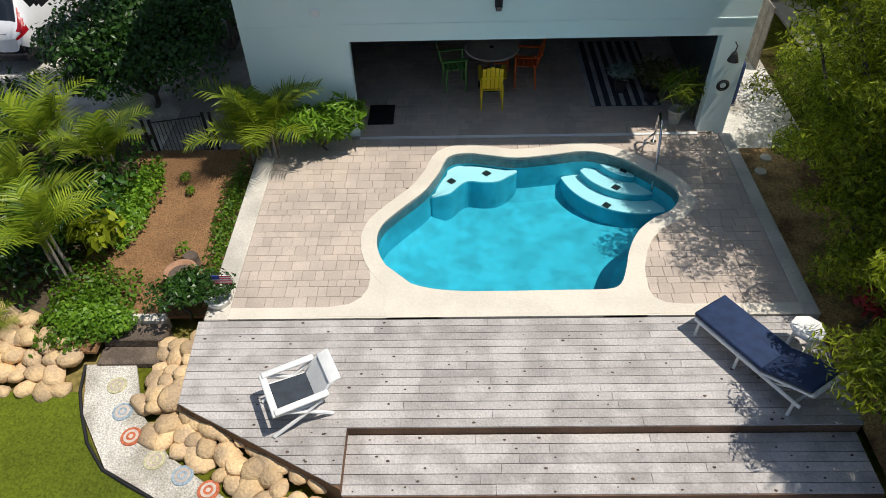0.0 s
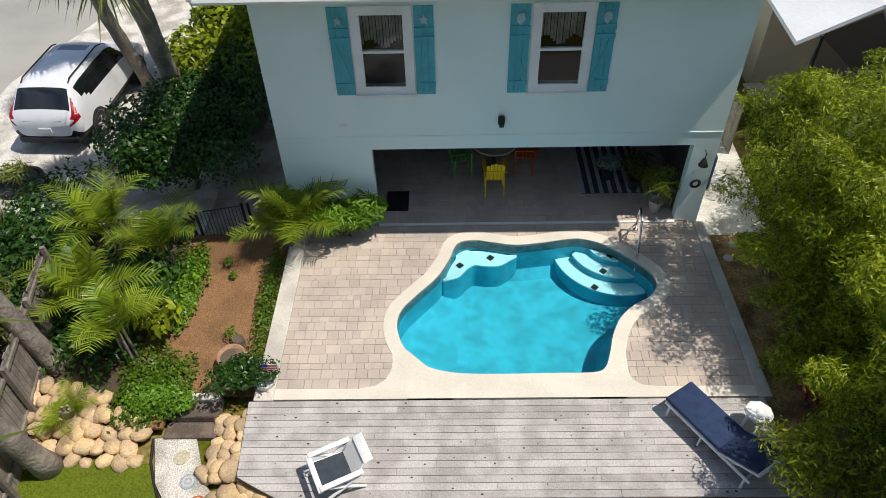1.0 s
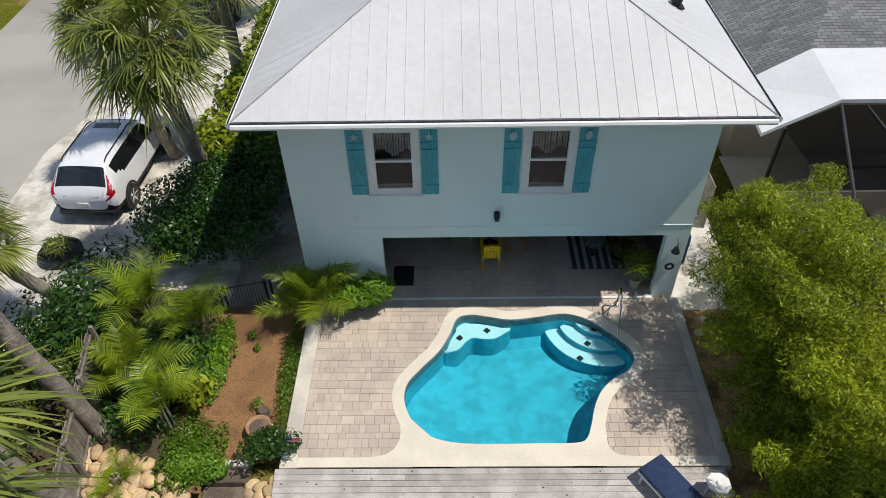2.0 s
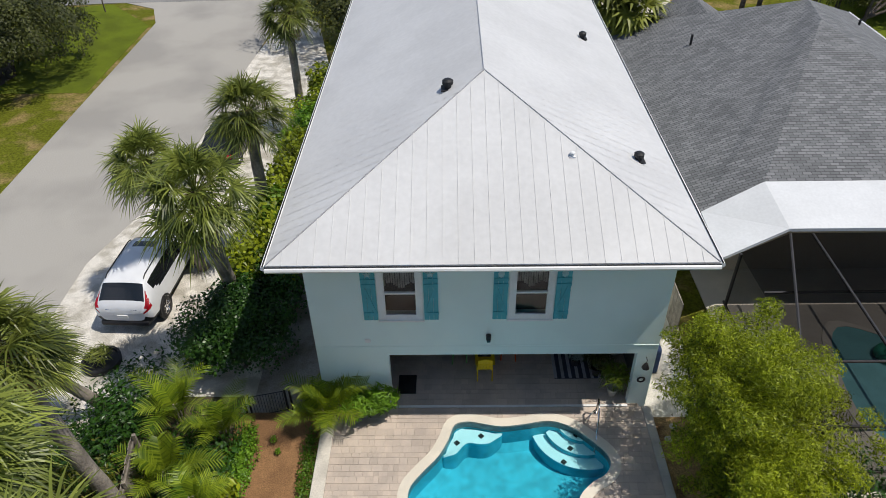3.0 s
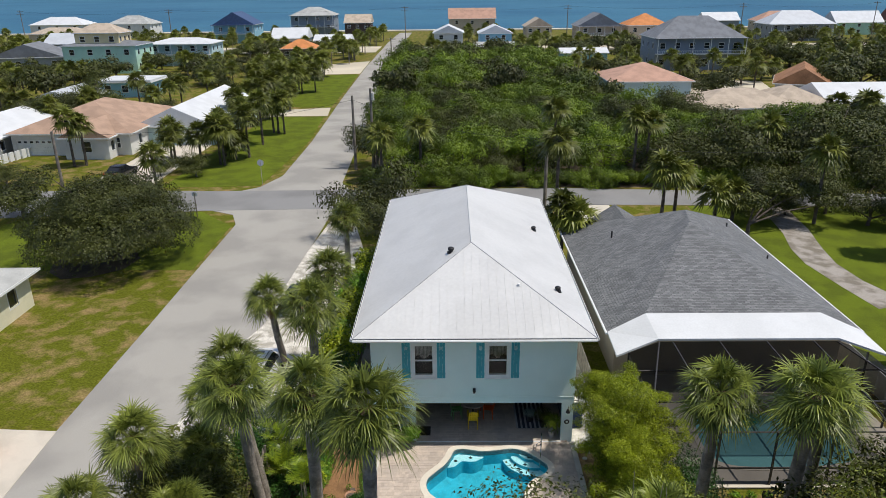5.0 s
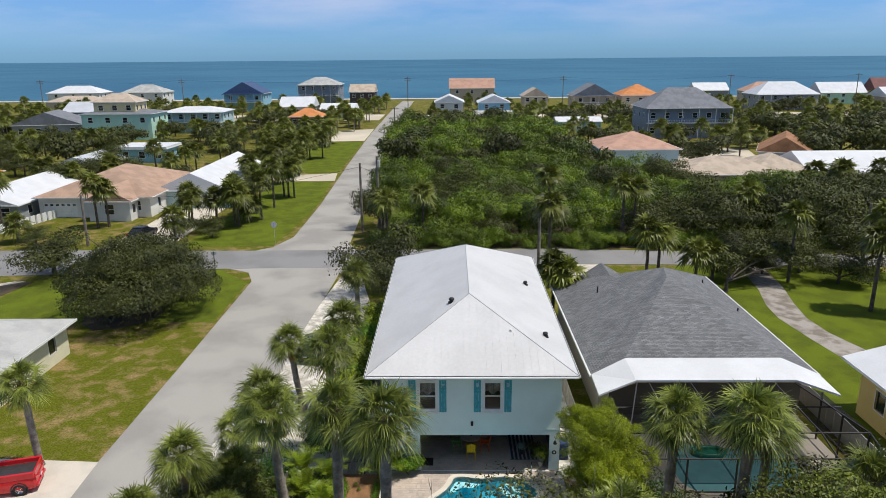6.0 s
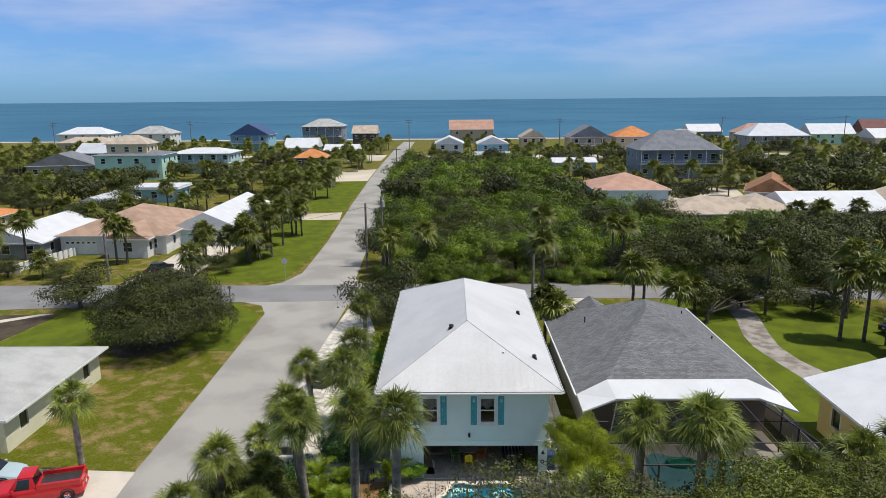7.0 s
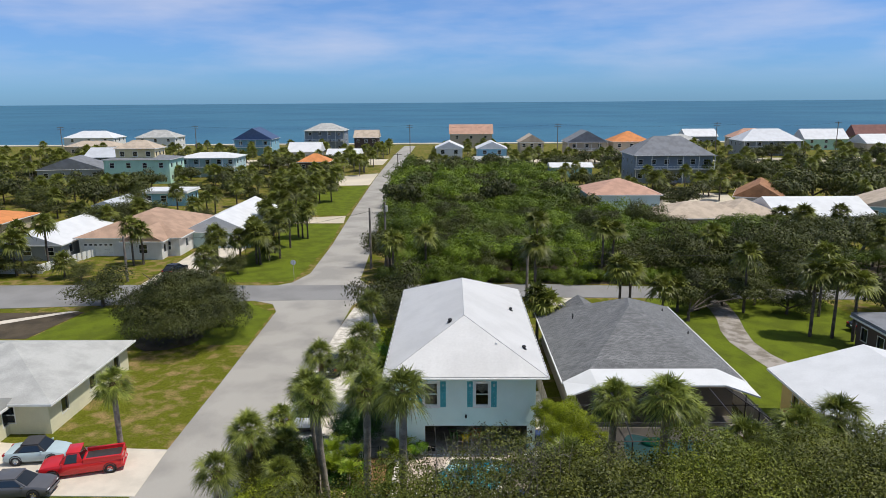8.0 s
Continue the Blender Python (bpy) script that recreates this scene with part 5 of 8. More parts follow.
def tall_chair(name, label, x, y, turn, m):
    """A counter-height slatted chair."""
    c = thing(name, label, "chair", "chairs round the table", at=pose(x, y, P, 0, 0, turn))
    for sx in (-0.23, 0.23):
        part("leg", slab(sx - 0.02, sx + 0.02, -0.26, -0.22, 0, 0.8), m, c)
        part("leg", xf(slab(-0.02, 0.02, -0.02, 0.02, 0, 0.62), pose(sx, 0.24, 0, 6)), m, c)
        part("armrest", slab(sx * 1.12 - 0.045, sx * 1.12 + 0.045, -0.28, 0.3, 0.8, 0.825), m, c)
    for z in (0.2, 0.4):
        part("stretcher", slab(-0.23, 0.23, -0.25, -0.23, z, z + 0.04), m, c)
    for k in range(5):
        part("seat_slat", slab(-0.24, 0.24, -0.26 + 0.1 * k, -0.175 + 0.1 * k, 0.58 - 0.006 * k, 0.6 - 0.006 * k, 0.005), m, c)
        part("back_slat", xf(slab(-0.04, 0.04, -0.01, 0.01, 0, 0.62 - 0.03 * abs(k - 2), 0.005), pose(-0.18 + 0.09 * k, 0.24, 0.55, -14)), m, c)
    part("back_rail", xf(slab(-0.23, 0.23, 0.01, 0.03, 0.3, 0.36, 0.005), pose(0, 0.24, 0.55, -14)), m, c)
    return c


tall_chair("patio_chair", "bright yellow slatted bar-height chair at the round table", 0.68, 13.55, 180, YELLOW)
tall_chair("patio_chair", "green slatted bar-height chair at the round table", -0.15, 14.3, 100, GREENP)
tall_chair("patio_chair", "orange slatted bar-height chair at the round table", 1.5, 14.4, -95, ORANGE)
tall_chair("patio_chair", "orange slatted bar-height chair beyond the round table", 0.9, 15.2, 0, ORANGE)
rt = thing("round_table", "pale round bar-height table in the open room", "table", at=pose(0.7, 14.35, P))
part("tabletop", lathe([(0.0, 0.92), (0.58, 0.92), (0.6, 0.945), (0.58, 0.97), (0.0, 0.97)], 28), mat("pale_tabletop", (0.55, 0.47, 0.4), 0.6), rt)
part("pedestal", lathe([(0.3, 0.0), (0.3, 0.04), (0.06, 0.1), (0.05, 0.9), (0.2, 0.92)], 14), DARKMETAL, rt)
part("umbrella_cap", lathe([(0.0, 1.0), (0.05, 0.99), (0.05, 0.97)], 12), DARK, rt)
rug = thing("rug", "grey and white striped flat-woven rug on the paved floor", "rug", at=pose(3.66, 14.9, P + 0.001))
part("weave", soft_box(-0.78, 0.78, -1.5, 1.45, 0, 0.010, 0.003), mat("slate_weave", (0.06, 0.065, 0.085), 0.95), rug)
for k in range(7):
    part("stripe", box(-0.78 + k * 0.23, -0.78 + k * 0.23 + 0.1, -1.49, 1.44, 0.0105, 0.0125), mat("pale_weave", (0.5, 0.49, 0.5), 0.95), rug)
mat_ = thing("door_mat", "dark rubber mat on the paved floor", "mat", at=pose(-1.75, 13.2, P))
part("pad", soft_box(-0.28, 0.28, -0.38, 0.38, 0, 0.02, 0.006), DARK, mat_)


def potted(x, y, z, r, h, material, label, n, leaf, lm, spread, rnd, category="potted plant", height=0.5):
    t = thing("potted_plant", label, category, at=pose(x, y, z))
    part("pot", lathe([(r * 0.7, 0), (r, h * 0.9), (r * 1.1, h * 0.92), (r * 1.1, h), (r * 0.92, h), (r * 0.9, h * 0.85), (0, h * 0.85)], 18), material, t, smooth=True)
    c, d = lobes_points([(0, 0, h + height * 0.5, spread, spread, height * 0.5), (spread * 0.4, 0.05, h + height * 0.3, spread * 0.7, spread * 0.7, height * 0.4)], n, rnd)
    part("foliage", leaves(c, d, leaf[0], leaf[1], rnd), lm, t)
    return t


potted(4.55, 12.75, P, 0.17, 0.34, POTGREY, "pale pot with a spiky green palm by the opening", 260, (0.45, 0.03), ARECALEAF, 0.42, 81, height=0.9)
potted(4.2, 13.6, P, 0.16, 0.3, DARKMETAL, "dark pot with a fern in the open room", 300, (0.3, 0.03), OAKLEAF, 0.45, 82, height=0.7)
potted(3.6, 14.0, P, 0.14, 0.3, DARKMETAL, "dark pot with a grey-green plant on the rug", 240, (0.22, 0.03), mat("sage", (0.25, 0.32, 0.28), 0.7), 0.3, 83, height=0.4)
pp = potted(-4.05, 7.72, -0.4, 0.2, 0.36, mat("white_pot", (0.72, 0.72, 0.68), 0.5), "white pot with leafy plant and a small striped flag", 500, (0.08, 0.04), DARKLEAF, 0.3, 84, height=0.45)
FLAGR, FLAGB = mat("flag_red", (0.5, 0.03, 0.05), 0.7), mat("flag_blue", (0.03, 0.05, 0.25), 0.7)
fl = part("flag", box(0, 0.3, -0.003, 0.003, 0.72, 0.9), mat("flag_white", (0.75, 0.75, 0.75), 0.7), pp, "small striped flag on a stick")
fl.location = (0.05, -0.05, 0)
part("flag_stick", tube([(0.04, -0.05, 0.3), (0.05, -0.05, 0.95)], 0.006, 6), TWIG, pp)
for k in range(4):
    part("flag_stripe", box(0.0, 0.3, -0.0045, 0.0045, 0.722 + k * 0.05, 0.745 + k * 0.05), FLAGR, fl)
part("flag_canton", box(-0.002, 0.12, -0.006, 0.006, 0.82, 0.902), FLAGB, fl)
leafy("garden_shrub", "dark green leafy shrub at the corner of the mulch bed", "shrub", (-4.55, 7.6, -0.42), shrub_lobes(0.9, 0.9, 0.75, 6, 20), 2200, (0.09, 0.045), DARKLEAF, 85, 0.02)
bowl = thing("bird_bath", "round terracotta planter bowl standing in the mulch", "planter", at=pose(-4.85, 8.35, -0.42))
part("bowl", lathe([(0.14, 0), (0.2, 0.16), (0.27, 0.3), (0.29, 0.3), (0.29, 0.34), (0.25, 0.34), (0.2, 0.2), (0.0, 0.12)], 22), TERRA, bowl, smooth=True)
part("soil", lathe([(0.0, 0.275), (0.225, 0.27), (0.225, 0.25)], 20), SLEEPER, bowl, "dark soil")
stp = thing("stump", "weathered round log stump in the mulch", "stump", at=pose(-4.85, 8.85, -0.42))
part("log", lathe([(0.14, 0), (0.13, 0.2), (0.11, 0.24), (0.0, 0.245)], 12), SLEEPER, stp)
for x, y, s in ((-5.05, 9.05, 0.16), (-5.6, 11.2, 0.12), (-5.4, 10.8, 0.1)):
    leafy("seedling", "small green seedling in the bark mulch", "plant", (x, y, -0.42), [(0, 0, s, s, s, s)], 60, (0.09, 0.045), BRIGHTLEAF, 86, 0.0)
for k in range(2):
    dn = thing("drain_cover", "round grey drain cover in the mulch", "drain cover", "drain covers", at=pose(5.95 + 0.25 * k, 11.2 + 0.45 * k, -0.355))
    part("lid", lathe([(0.0, 0.02), (0.11, 0.02), (0.12, 0.0)], 20), CONCRETE, dn)
for k in range(2):
    sl = thing("sleeper_step", "dark weathered timber step", "step", "timber steps", at=pose(-5.4, 7.31 - 0.36 * k, G))
    part("beam", soft_box(-0.5, 0.5, -0.17, 0.17, 0, 0.28 - 0.14 * k, 0.02), SLEEPER, sl)
solid("stone_lip", soft_box(-5.75, -4.95, 7.5, 7.66, G, -0.36, 0.02), KERB, "pale concrete lip above the timber steps", "kerb", kind="structure")


def boulder_mesh(k):
    bm = bmesh.new()
    bmesh.ops.create_icosphere(bm, subdivisions=2, radius=1)
    o = Vector((k * 7.3, k * 3.1, 1.7))
    for v in bm.verts:
        p = v.co.copy()
        v.co = p * (1 + 0.34 * noise.noise(p * 0.9 + o) + 0.10 * noise.noise(p * 2.4 + o))
        v.co.z *= 0.72
        for ax in range(3):
            v.co[ax] = max(-0.86, min(0.86, v.co[ax]))
    return mesh_of("boulder", out_of(bm), ROCK, True)


STONES = [boulder_mesh(k) for k in range(7)]


def boulder(x, y, z, s):
    ob = new("boulder", STONES[rng.randrange(7)])
    ob.matrix_world = pose(x, y, z, rng.uniform(-20, 20), rng.uniform(-20, 20), rng.uniform(0, 360)) @ Matrix.Diagonal((s * rng.uniform(0.85, 1.35), s * rng.uniform(0.8, 1.1), s * rng.uniform(0.7, 0.95), 1))
    tagged(ob, "rounded tan sandstone boulder edging the gravel path", "boulder", "boulders along the path")


def rock_run(a, b, rows, n, width, top, drop):
    a, b = Vector(a), Vector(b)
    side = (b - a).normalized().orthogonal()
    side = Vector(((b - a).y, -(b - a).x)).normalized()
    for r in range(rows):
        for i in range(n):
            p = a.lerp(b, (i + 0.5 * (r % 2) + rng.uniform(-0.2, 0.2)) / n) + side * (width * (r / max(1, rows - 1) - 0.5) + rng.uniform(-0.05, 0.05))
            boulder(p.x, p.y, top - drop * r, rng.uniform(0.15, 0.225))


rock_run((-4.55, 7.15), (-4.62, 5.75), 3, 6, 0.5, -0.36, 0.11)
rock_run((-4.5, 5.75), (-1.95, 4.32), 3, 11, 0.5, -0.48, 0.08)
rock_run((-8.9, 6.78), (-6.1, 6.68), 4, 9, 0.75, -0.34, 0.1)
rock_run((-8.75, 7.55), (-7.0, 7.2), 3, 6, 0.6, -0.32, 0.03)
for k, (x, y, m) in enumerate(((-4.93, 5.5, 0), (-4.0, 4.88, 1), (-3.58, 4.66, 0), (-5.45, 6.4, 2), (-4.47, 5.12, 2), (-5.2, 5.92, 1))):
    cols = [((0.6, 0.16, 0.07), "red"), ((0.36, 0.45, 0.52), "blue-grey"), ((0.62, 0.58, 0.36), "pale yellow")][m]
    st = thing("stepping_stone", f"round {cols[1]} mosaic stepping stone in the shell path", "stepping stone", "mosaic stepping stones", at=pose(x, y, G + 0.075))
    part("disc", lathe([(0.0, 0.02), (0.15, 0.02), (0.155, 0.0)], 22), mat("mosaic_" + cols[1], cols[0], 0.6, 0.2, 20, 60), st)
    part("mosaic_ring", lathe([(0.07, 0.0225), (0.10, 0.024), (0.11, 0.0225)], 22), mat("mosaic_cream", (0.6, 0.5, 0.42), 0.6), st)
    part("mosaic_centre", lathe([(0.0, 0.024), (0.035, 0.0225)], 12), mat("mosaic_cream", (0.6, 0.5, 0.42), 0.6), st)

# low black fence and gate beside the house, board fence behind the palms
gt = thing("metal_gate", "low black metal garden gate between posts", "gate", at=pose(0, 0, G))
for x, y in ((-6.65, 12.3), (-6.5, 12.3), (-5.45, 12.55), (-5.3, 12.55)):
    part("post", tube([(x, y, 0), (x, y, 1.05)], 0.035, 8), DARK, gt)
for k in range(12):
    x = -6.4 + k * 0.08
    part("bar", tube([(x, 12.32 + 0.02 * k, 0.12), (x, 12.32 + 0.02 * k, 0.98)], 0.008, 5), DARK, gt)
for z in (0.12, 0.98):
    part("rail", tube([(-6.5, 12.3, z), (-5.45, 12.55, z)], 0.014, 6), DARK, gt)
fn = thing("board_fence", "weathered grey vertical board fence behind the palms", "fence", at=pose(-8.2, 5.4, G, 0, 0, 11))
for k in range(33):
    y = 0.155 * k
    part("board", box(-0.012, 0.012, y, y + 0.14, 0.02, 1.62 + 0.03 * math.sin(k * 1.9)), FENCEWOOD, fn)
for y in (0.1, 1.8, 3.5, 5.0):
    part("post", box(0.065, 0.155, y, y + 0.09, 0, 1.74), FENCEWOOD, fn)
for z in (0.4, 1.42):
    part("rail", soft_box(0.014, 0.062, 0.0, 5.1, z, z + 0.09, 0.006), FENCEWOOD, fn)
pf = thing("side_fence", "dark board fence with hanging shell ornaments", "fence", at=pose(0, 0, G))
for k in range(34):
    part("board", box(-5.98, -5.95, 17.0 + k * 0.3, 17.28 + k * 0.3, 0, 1.8), SLEEPER, pf)
for k in range(7):
    part("ornament", soft_box(-5.95, -5.9, 17.2 + k * 0.75, 17.42 + k * 0.75, 0.9 + 0.3 * (k % 2), 1.2 + 0.3 * (k % 2), 0.02), KERB, pf, "pale shell ornament")
rp = thing("round_planter", "round black-rimmed planter bed on the shell parking", "planter", at=pose(-12.1, 14.6, G + 0.06))
part("rim", lathe([(0.62, 0), (0.64, 0.2), (0.56, 0.2), (0.55, 0.1), (0.0, 0.1)], 26), DARK, rp)
rpp = lobes_points([(0, 0, 0.4, 0.35, 0.35, 0.3)], 160, 87)
part("foliage", leaves(rpp[0], rpp[1], 0.5, 0.04, 88), PALMLEAF, rp)

# ---- cars ----


def paint(name, col, metal=0.0):
    return mat(name, col, 0.22, 0.03, 2.0, 8.0, 0.0, metal=metal, spec=0.6)


def loft(sections):
    """A skin over cross-sections with the same number of points, closed at both ends."""
    m = len(sections[0])
    v = [p for s in sections for p in s]
    f = [(i * m + k, i * m + (k + 1) % m, (i + 1) * m + (k + 1) % m, (i + 1) * m + k) for i in range(len(sections) - 1) for k in range(m)]
    return v, f + [tuple(range(m - 1, -1, -1)), tuple((len(sections) - 1) * m + k for k in range(m))]


def hull(xs, low, shoulder, wid):
    """The lower body: for each station along x the sill, shoulder height and half width."""
    out = []
    for x, z0, z1, w in zip(xs, low, shoulder, wid):
        out.append([(x, -w * 0.93, z0), (x, -w, z0 + 0.18), (x, -w, z1 - 0.16), (x, -w * 0.93, z1), (x, w * 0.93, z1), (x, w, z1 - 0.16), (x, w, z0 + 0.18), (x, w * 0.93, z0)])
    return loft(out)


def car(name, label, x, y, turn, body_mat, kind="sedan", roof_mat=None, size=1.0):
    """A car that points along its own +x."""
    c = thing(name, label, "car", at=pose(x, y, G + 0.06, 0, 0, turn) @ Matrix.Scale(size, 4))
    L = {"sedan": 4.6, "pickup": 5.3, "cabrio": 4.1}[kind] / 2
    W = 0.92
    top = {"sedan": 1.45, "pickup": 1.75, "cabrio": 1.48}[kind]
    belt = {"sedan": 0.92, "pickup": 1.02, "cabrio": 0.92}[kind]
    hood = belt - (0.05 if kind != "cabrio" else 0.12)
    body = part("body", hull([-L, -L + 0.12, -L + 0.6, -0.3, 0.9, L - 0.55, L - 0.12, L], [0.42, 0.3, 0.25, 0.25, 0.25, 0.25, 0.28, 0.4],
                             [belt - 0.2, belt - 0.02, belt, belt, belt, hood, hood - 0.12, hood - 0.32], [W * 0.86, W * 0.95, W, W, W, W * 0.98, W * 0.9, W * 0.78]), body_mat, c, smooth=False)
    if kind == "pickup":
        ca, cb, cc, cd = -0.15, 0.05, 0.75, 1.35
    elif kind == "cabrio":
        ca, cb, cc, cd = -1.35, -0.75, 0.25, 0.85
    else:
        ca, cb, cc, cd = -1.75, -1.05, 0.25, 1.1
    rw = W * 0.74
    skin = roof_mat or body_mat
    cab = part("cabin", loft([[(ca, -W * 0.93, belt - 0.05), (ca + 0.02, -W * 0.9, belt + 0.02), (ca + 0.02, W * 0.9, belt + 0.02), (ca, W * 0.93, belt - 0.05)],
                              [(ca + 0.02, -W * 0.93, belt - 0.05), (cb, -rw, top - 0.06), (cb, rw, top - 0.06), (ca + 0.02, W * 0.93, belt - 0.05)],
                              [((cb + cc) / 2, -W * 0.94, belt - 0.05), ((cb + cc) / 2, -rw, top - 0.03), ((cb + cc) / 2, rw, top - 0.03), ((cb + cc) / 2, W * 0.94, belt - 0.05)],
                              [(cd - 0.02, -W * 0.9, belt - 0.05), (cc, -rw, top - 0.06), (cc, rw, top - 0.06), (cd - 0.02, W * 0.9, belt - 0.05)],
                              [(cd, -W * 0.9, belt - 0.06), (cd - 0.03, -W * 0.86, belt - 0.03), (cd - 0.03, W * 0.86, belt - 0.03), (cd, W * 0.9, belt - 0.06)]]), skin, c)

    for ob, wd in ((body, 0.11), (cab, 0.07)):
        bv = ob.modifiers.new("bevel", "BEVEL")
        bv.width, bv.segments, bv.limit_method, bv.angle_limit = wd, 3, "ANGLE", radians(22)
        for f_ in ob.data.polygons:
            f_.use_smooth = True

    def pane(pts, label):
        """A dark window a finger's width proud of the cabin."""
        pts = [Vector(p) for p in pts]
        mid = sum(pts, Vector()) / len(pts)
        nv = (pts[1] - pts[0]).cross(pts[2] - pts[0]).normalized()
        if nv.dot(mid - Vector(((ca + cd) / 2, 0, 1.0))) < 0:
            nv = -nv
        k = len(pts)
        part("window", ([tuple(p + nv * 0.016) for p in pts] + [tuple(p - nv * 0.02) for p in pts], [tuple(range(k)), tuple(range(2 * k - 1, k - 1, -1))] + [(i, (i + 1) % k, k + (i + 1) % k, k + i) for i in range(k)]), CARGLASS, cab, label)

    def side_y(z):
        return W * 0.935 + (rw - W * 0.935) * (z - belt + 0.05) / (top - belt - 0.0)
    z0, z1 = belt + 0.03, top - 0.13
    for s in (-1, 1):
        pane([(ca + 0.36, s * side_y(z0), z0), (cd - 0.38, s * side_y(z0), z0), (cc + 0.02, s * side_y(z1), z1), (cb + 0.1, s * side_y(z1), z1)], "dark side windows")
    lerp = lambda a, b, t: a + (b - a) * t
    pane([(lerp(ca + 0.02, cb, 0.14), -W * 0.76, lerp(belt, top - 0.06, 0.14)), (lerp(ca + 0.02, cb, 0.14), W * 0.76, lerp(belt, top - 0.06, 0.14)), (lerp(ca + 0.02, cb, 0.86), rw * 0.86, lerp(belt, top - 0.06, 0.86)), (lerp(ca + 0.02, cb, 0.86), -rw * 0.86, lerp(belt, top - 0.06, 0.86))], "dark rear window")
    pane([(lerp(cd - 0.02, cc, 0.08), -W * 0.8, lerp(belt - 0.03, top - 0.06, 0.08)), (lerp(cd - 0.02, cc, 0.08), W * 0.8, lerp(belt - 0.03, top - 0.06, 0.08)), (lerp(cd - 0.02, cc, 0.9), rw * 0.9, lerp(belt - 0.03, top - 0.06, 0.9)), (lerp(cd - 0.02, cc, 0.9), -rw * 0.9, lerp(belt - 0.03, top - 0.06, 0.9))], "dark windscreen")
    rf = part("roof", soft_box(cb - 0.1, cc + 0.08, -rw - 0.02, rw + 0.02, top - 0.07, top, 0.03, 2), roof_mat or body_mat, c, smooth=True)
    for s in (-1, 1):
        mi = part("mirror", soft_box(cd - 0.35, cd - 0.2, s * W * 1.0 - 0.07 + s * 0.08, s * W + 0.07 + s * 0.08, belt, belt + 0.14, 0.03), body_mat, c, "wing mirror")
        part("tail_light", join(soft_box(-L - 0.015, -L + 0.2, s * W * 0.76 - 0.16, s * W * 0.76 + 0.14, belt - 0.2, belt - 0.04, 0.02), box(-L, -L + 0.05, s * W * 0.7, s * W * 0.7 + 0.02, belt - 0.15, belt - 0.1)), mat("tail_red", (0.4, 0.01, 0.015), 0.2), c, "red tail light")
        part("headlight", soft_box(L - 0.16, L - 0.02, s * W * 0.66 - 0.13, s * W * 0.66 + 0.13, hood - 0.34, hood - 0.22, 0.02), mat("lamp_glass", (0.7, 0.72, 0.75), 0.1), c, "clear headlight")
        for xw in (-L + 0.85, L - 0.9):
            wh = part("wheel", xf(lathe([(0.2, -0.11), (0.31, -0.11), (0.345, -0.07), (0.345, 0.07), (0.31, 0.11), (0.2, 0.11)], 20), pose(xw, s * (W - 0.09), 0.345, 90)), DARK, c, "black tyre", True)
            part("rim", xf(join(lathe([(0.0, 0.03), (0.06, 0.05), (0.2, 0.02), (0.215, 0.10), (0.225, 0.10), (0.225, -0.1)], 20),
                                *[tube([(0.05 * math.cos(a), 0.05 * math.sin(a), 0.06), (0.2 * math.cos(a), 0.2 * math.sin(a), 0.075)], 0.025, 4) for a in np.arange(5) * 1.2566]), pose(xw, s * (W - 0.09), 0.345, 90 if s < 0 else -90)), STEEL, wh, "alloy rim")
            part("wheel_arch", xf(lathe([(0.36, -0.02), (0.42, -0.02), (0.42, 0.02), (0.36, 0.02)], 18), pose(xw, s * W * 0.985, 0.37, 90)), DARK, c, "dark wheel arch")
    part("rear_bumper", soft_box(-L - 0.06, -L + 0.2, -W * 0.86, W * 0.86, 0.32, 0.52, 0.04), body_mat, c)
    part("front_bumper", soft_box(L - 0.2, L + 0.05, -W * 0.78, W * 0.78, 0.3, 0.5, 0.04), body_mat, c)
    part("number_plate", box(-L - 0.068, -L - 0.06, -0.16, 0.16, 0.62, 0.74), WHITEP, c, "plain plate")
    if kind == "pickup":
        part("bed_floor", box(-L + 0.12, -0.25, -0.72, 0.72, belt - 0.02, belt + 0.004), DARKMETAL, c, "dark truck bed")
        for s in (-1, 1):
            part("bed_side", soft_box(-L + 0.05, -0.18, s * 0.83 - 0.09, s * 0.83 + 0.09, belt - 0.1, belt + 0.24, 0.02), body_mat, c)
        part("tailgate", soft_box(-L + 0.02, -L + 0.12, -0.78, 0.78, belt - 0.1, belt + 0.24, 0.02), body_mat, c)
    return c


# stations along the crossover: x, sill, half width, belt line, top, half width of the top
CROSSOVER = [(-2.30, 0.55, 0.70, 0.85, 0.94, 0.60), (-2.25, 0.42, 0.86, 0.96, 1.06, 0.74), (-2.14, 0.36, 0.91, 1.03, 1.17, 0.76), (-1.72, 0.30, 0.92, 1.06, 1.61, 0.66),
             (-1.3, 0.26, 0.92, 1.05, 1.67, 0.66), (-0.3, 0.24, 0.925, 1.02, 1.69, 0.67), (0.35, 0.24, 0.925, 1.0, 1.65, 0.66), (0.7, 0.24, 0.92, 0.99, 1.54, 0.66),
             (1.3, 0.24, 0.92, 0.97, 1.10, 0.74), (1.5, 0.25, 0.92, 0.93, 1.03, 0.76), (1.9, 0.28, 0.90, 0.84, 0.95, 0.74), (2.2, 0.34, 0.82, 0.70, 0.80, 0.62), (2.3, 0.45, 0.66, 0.60, 0.66, 0.50)]


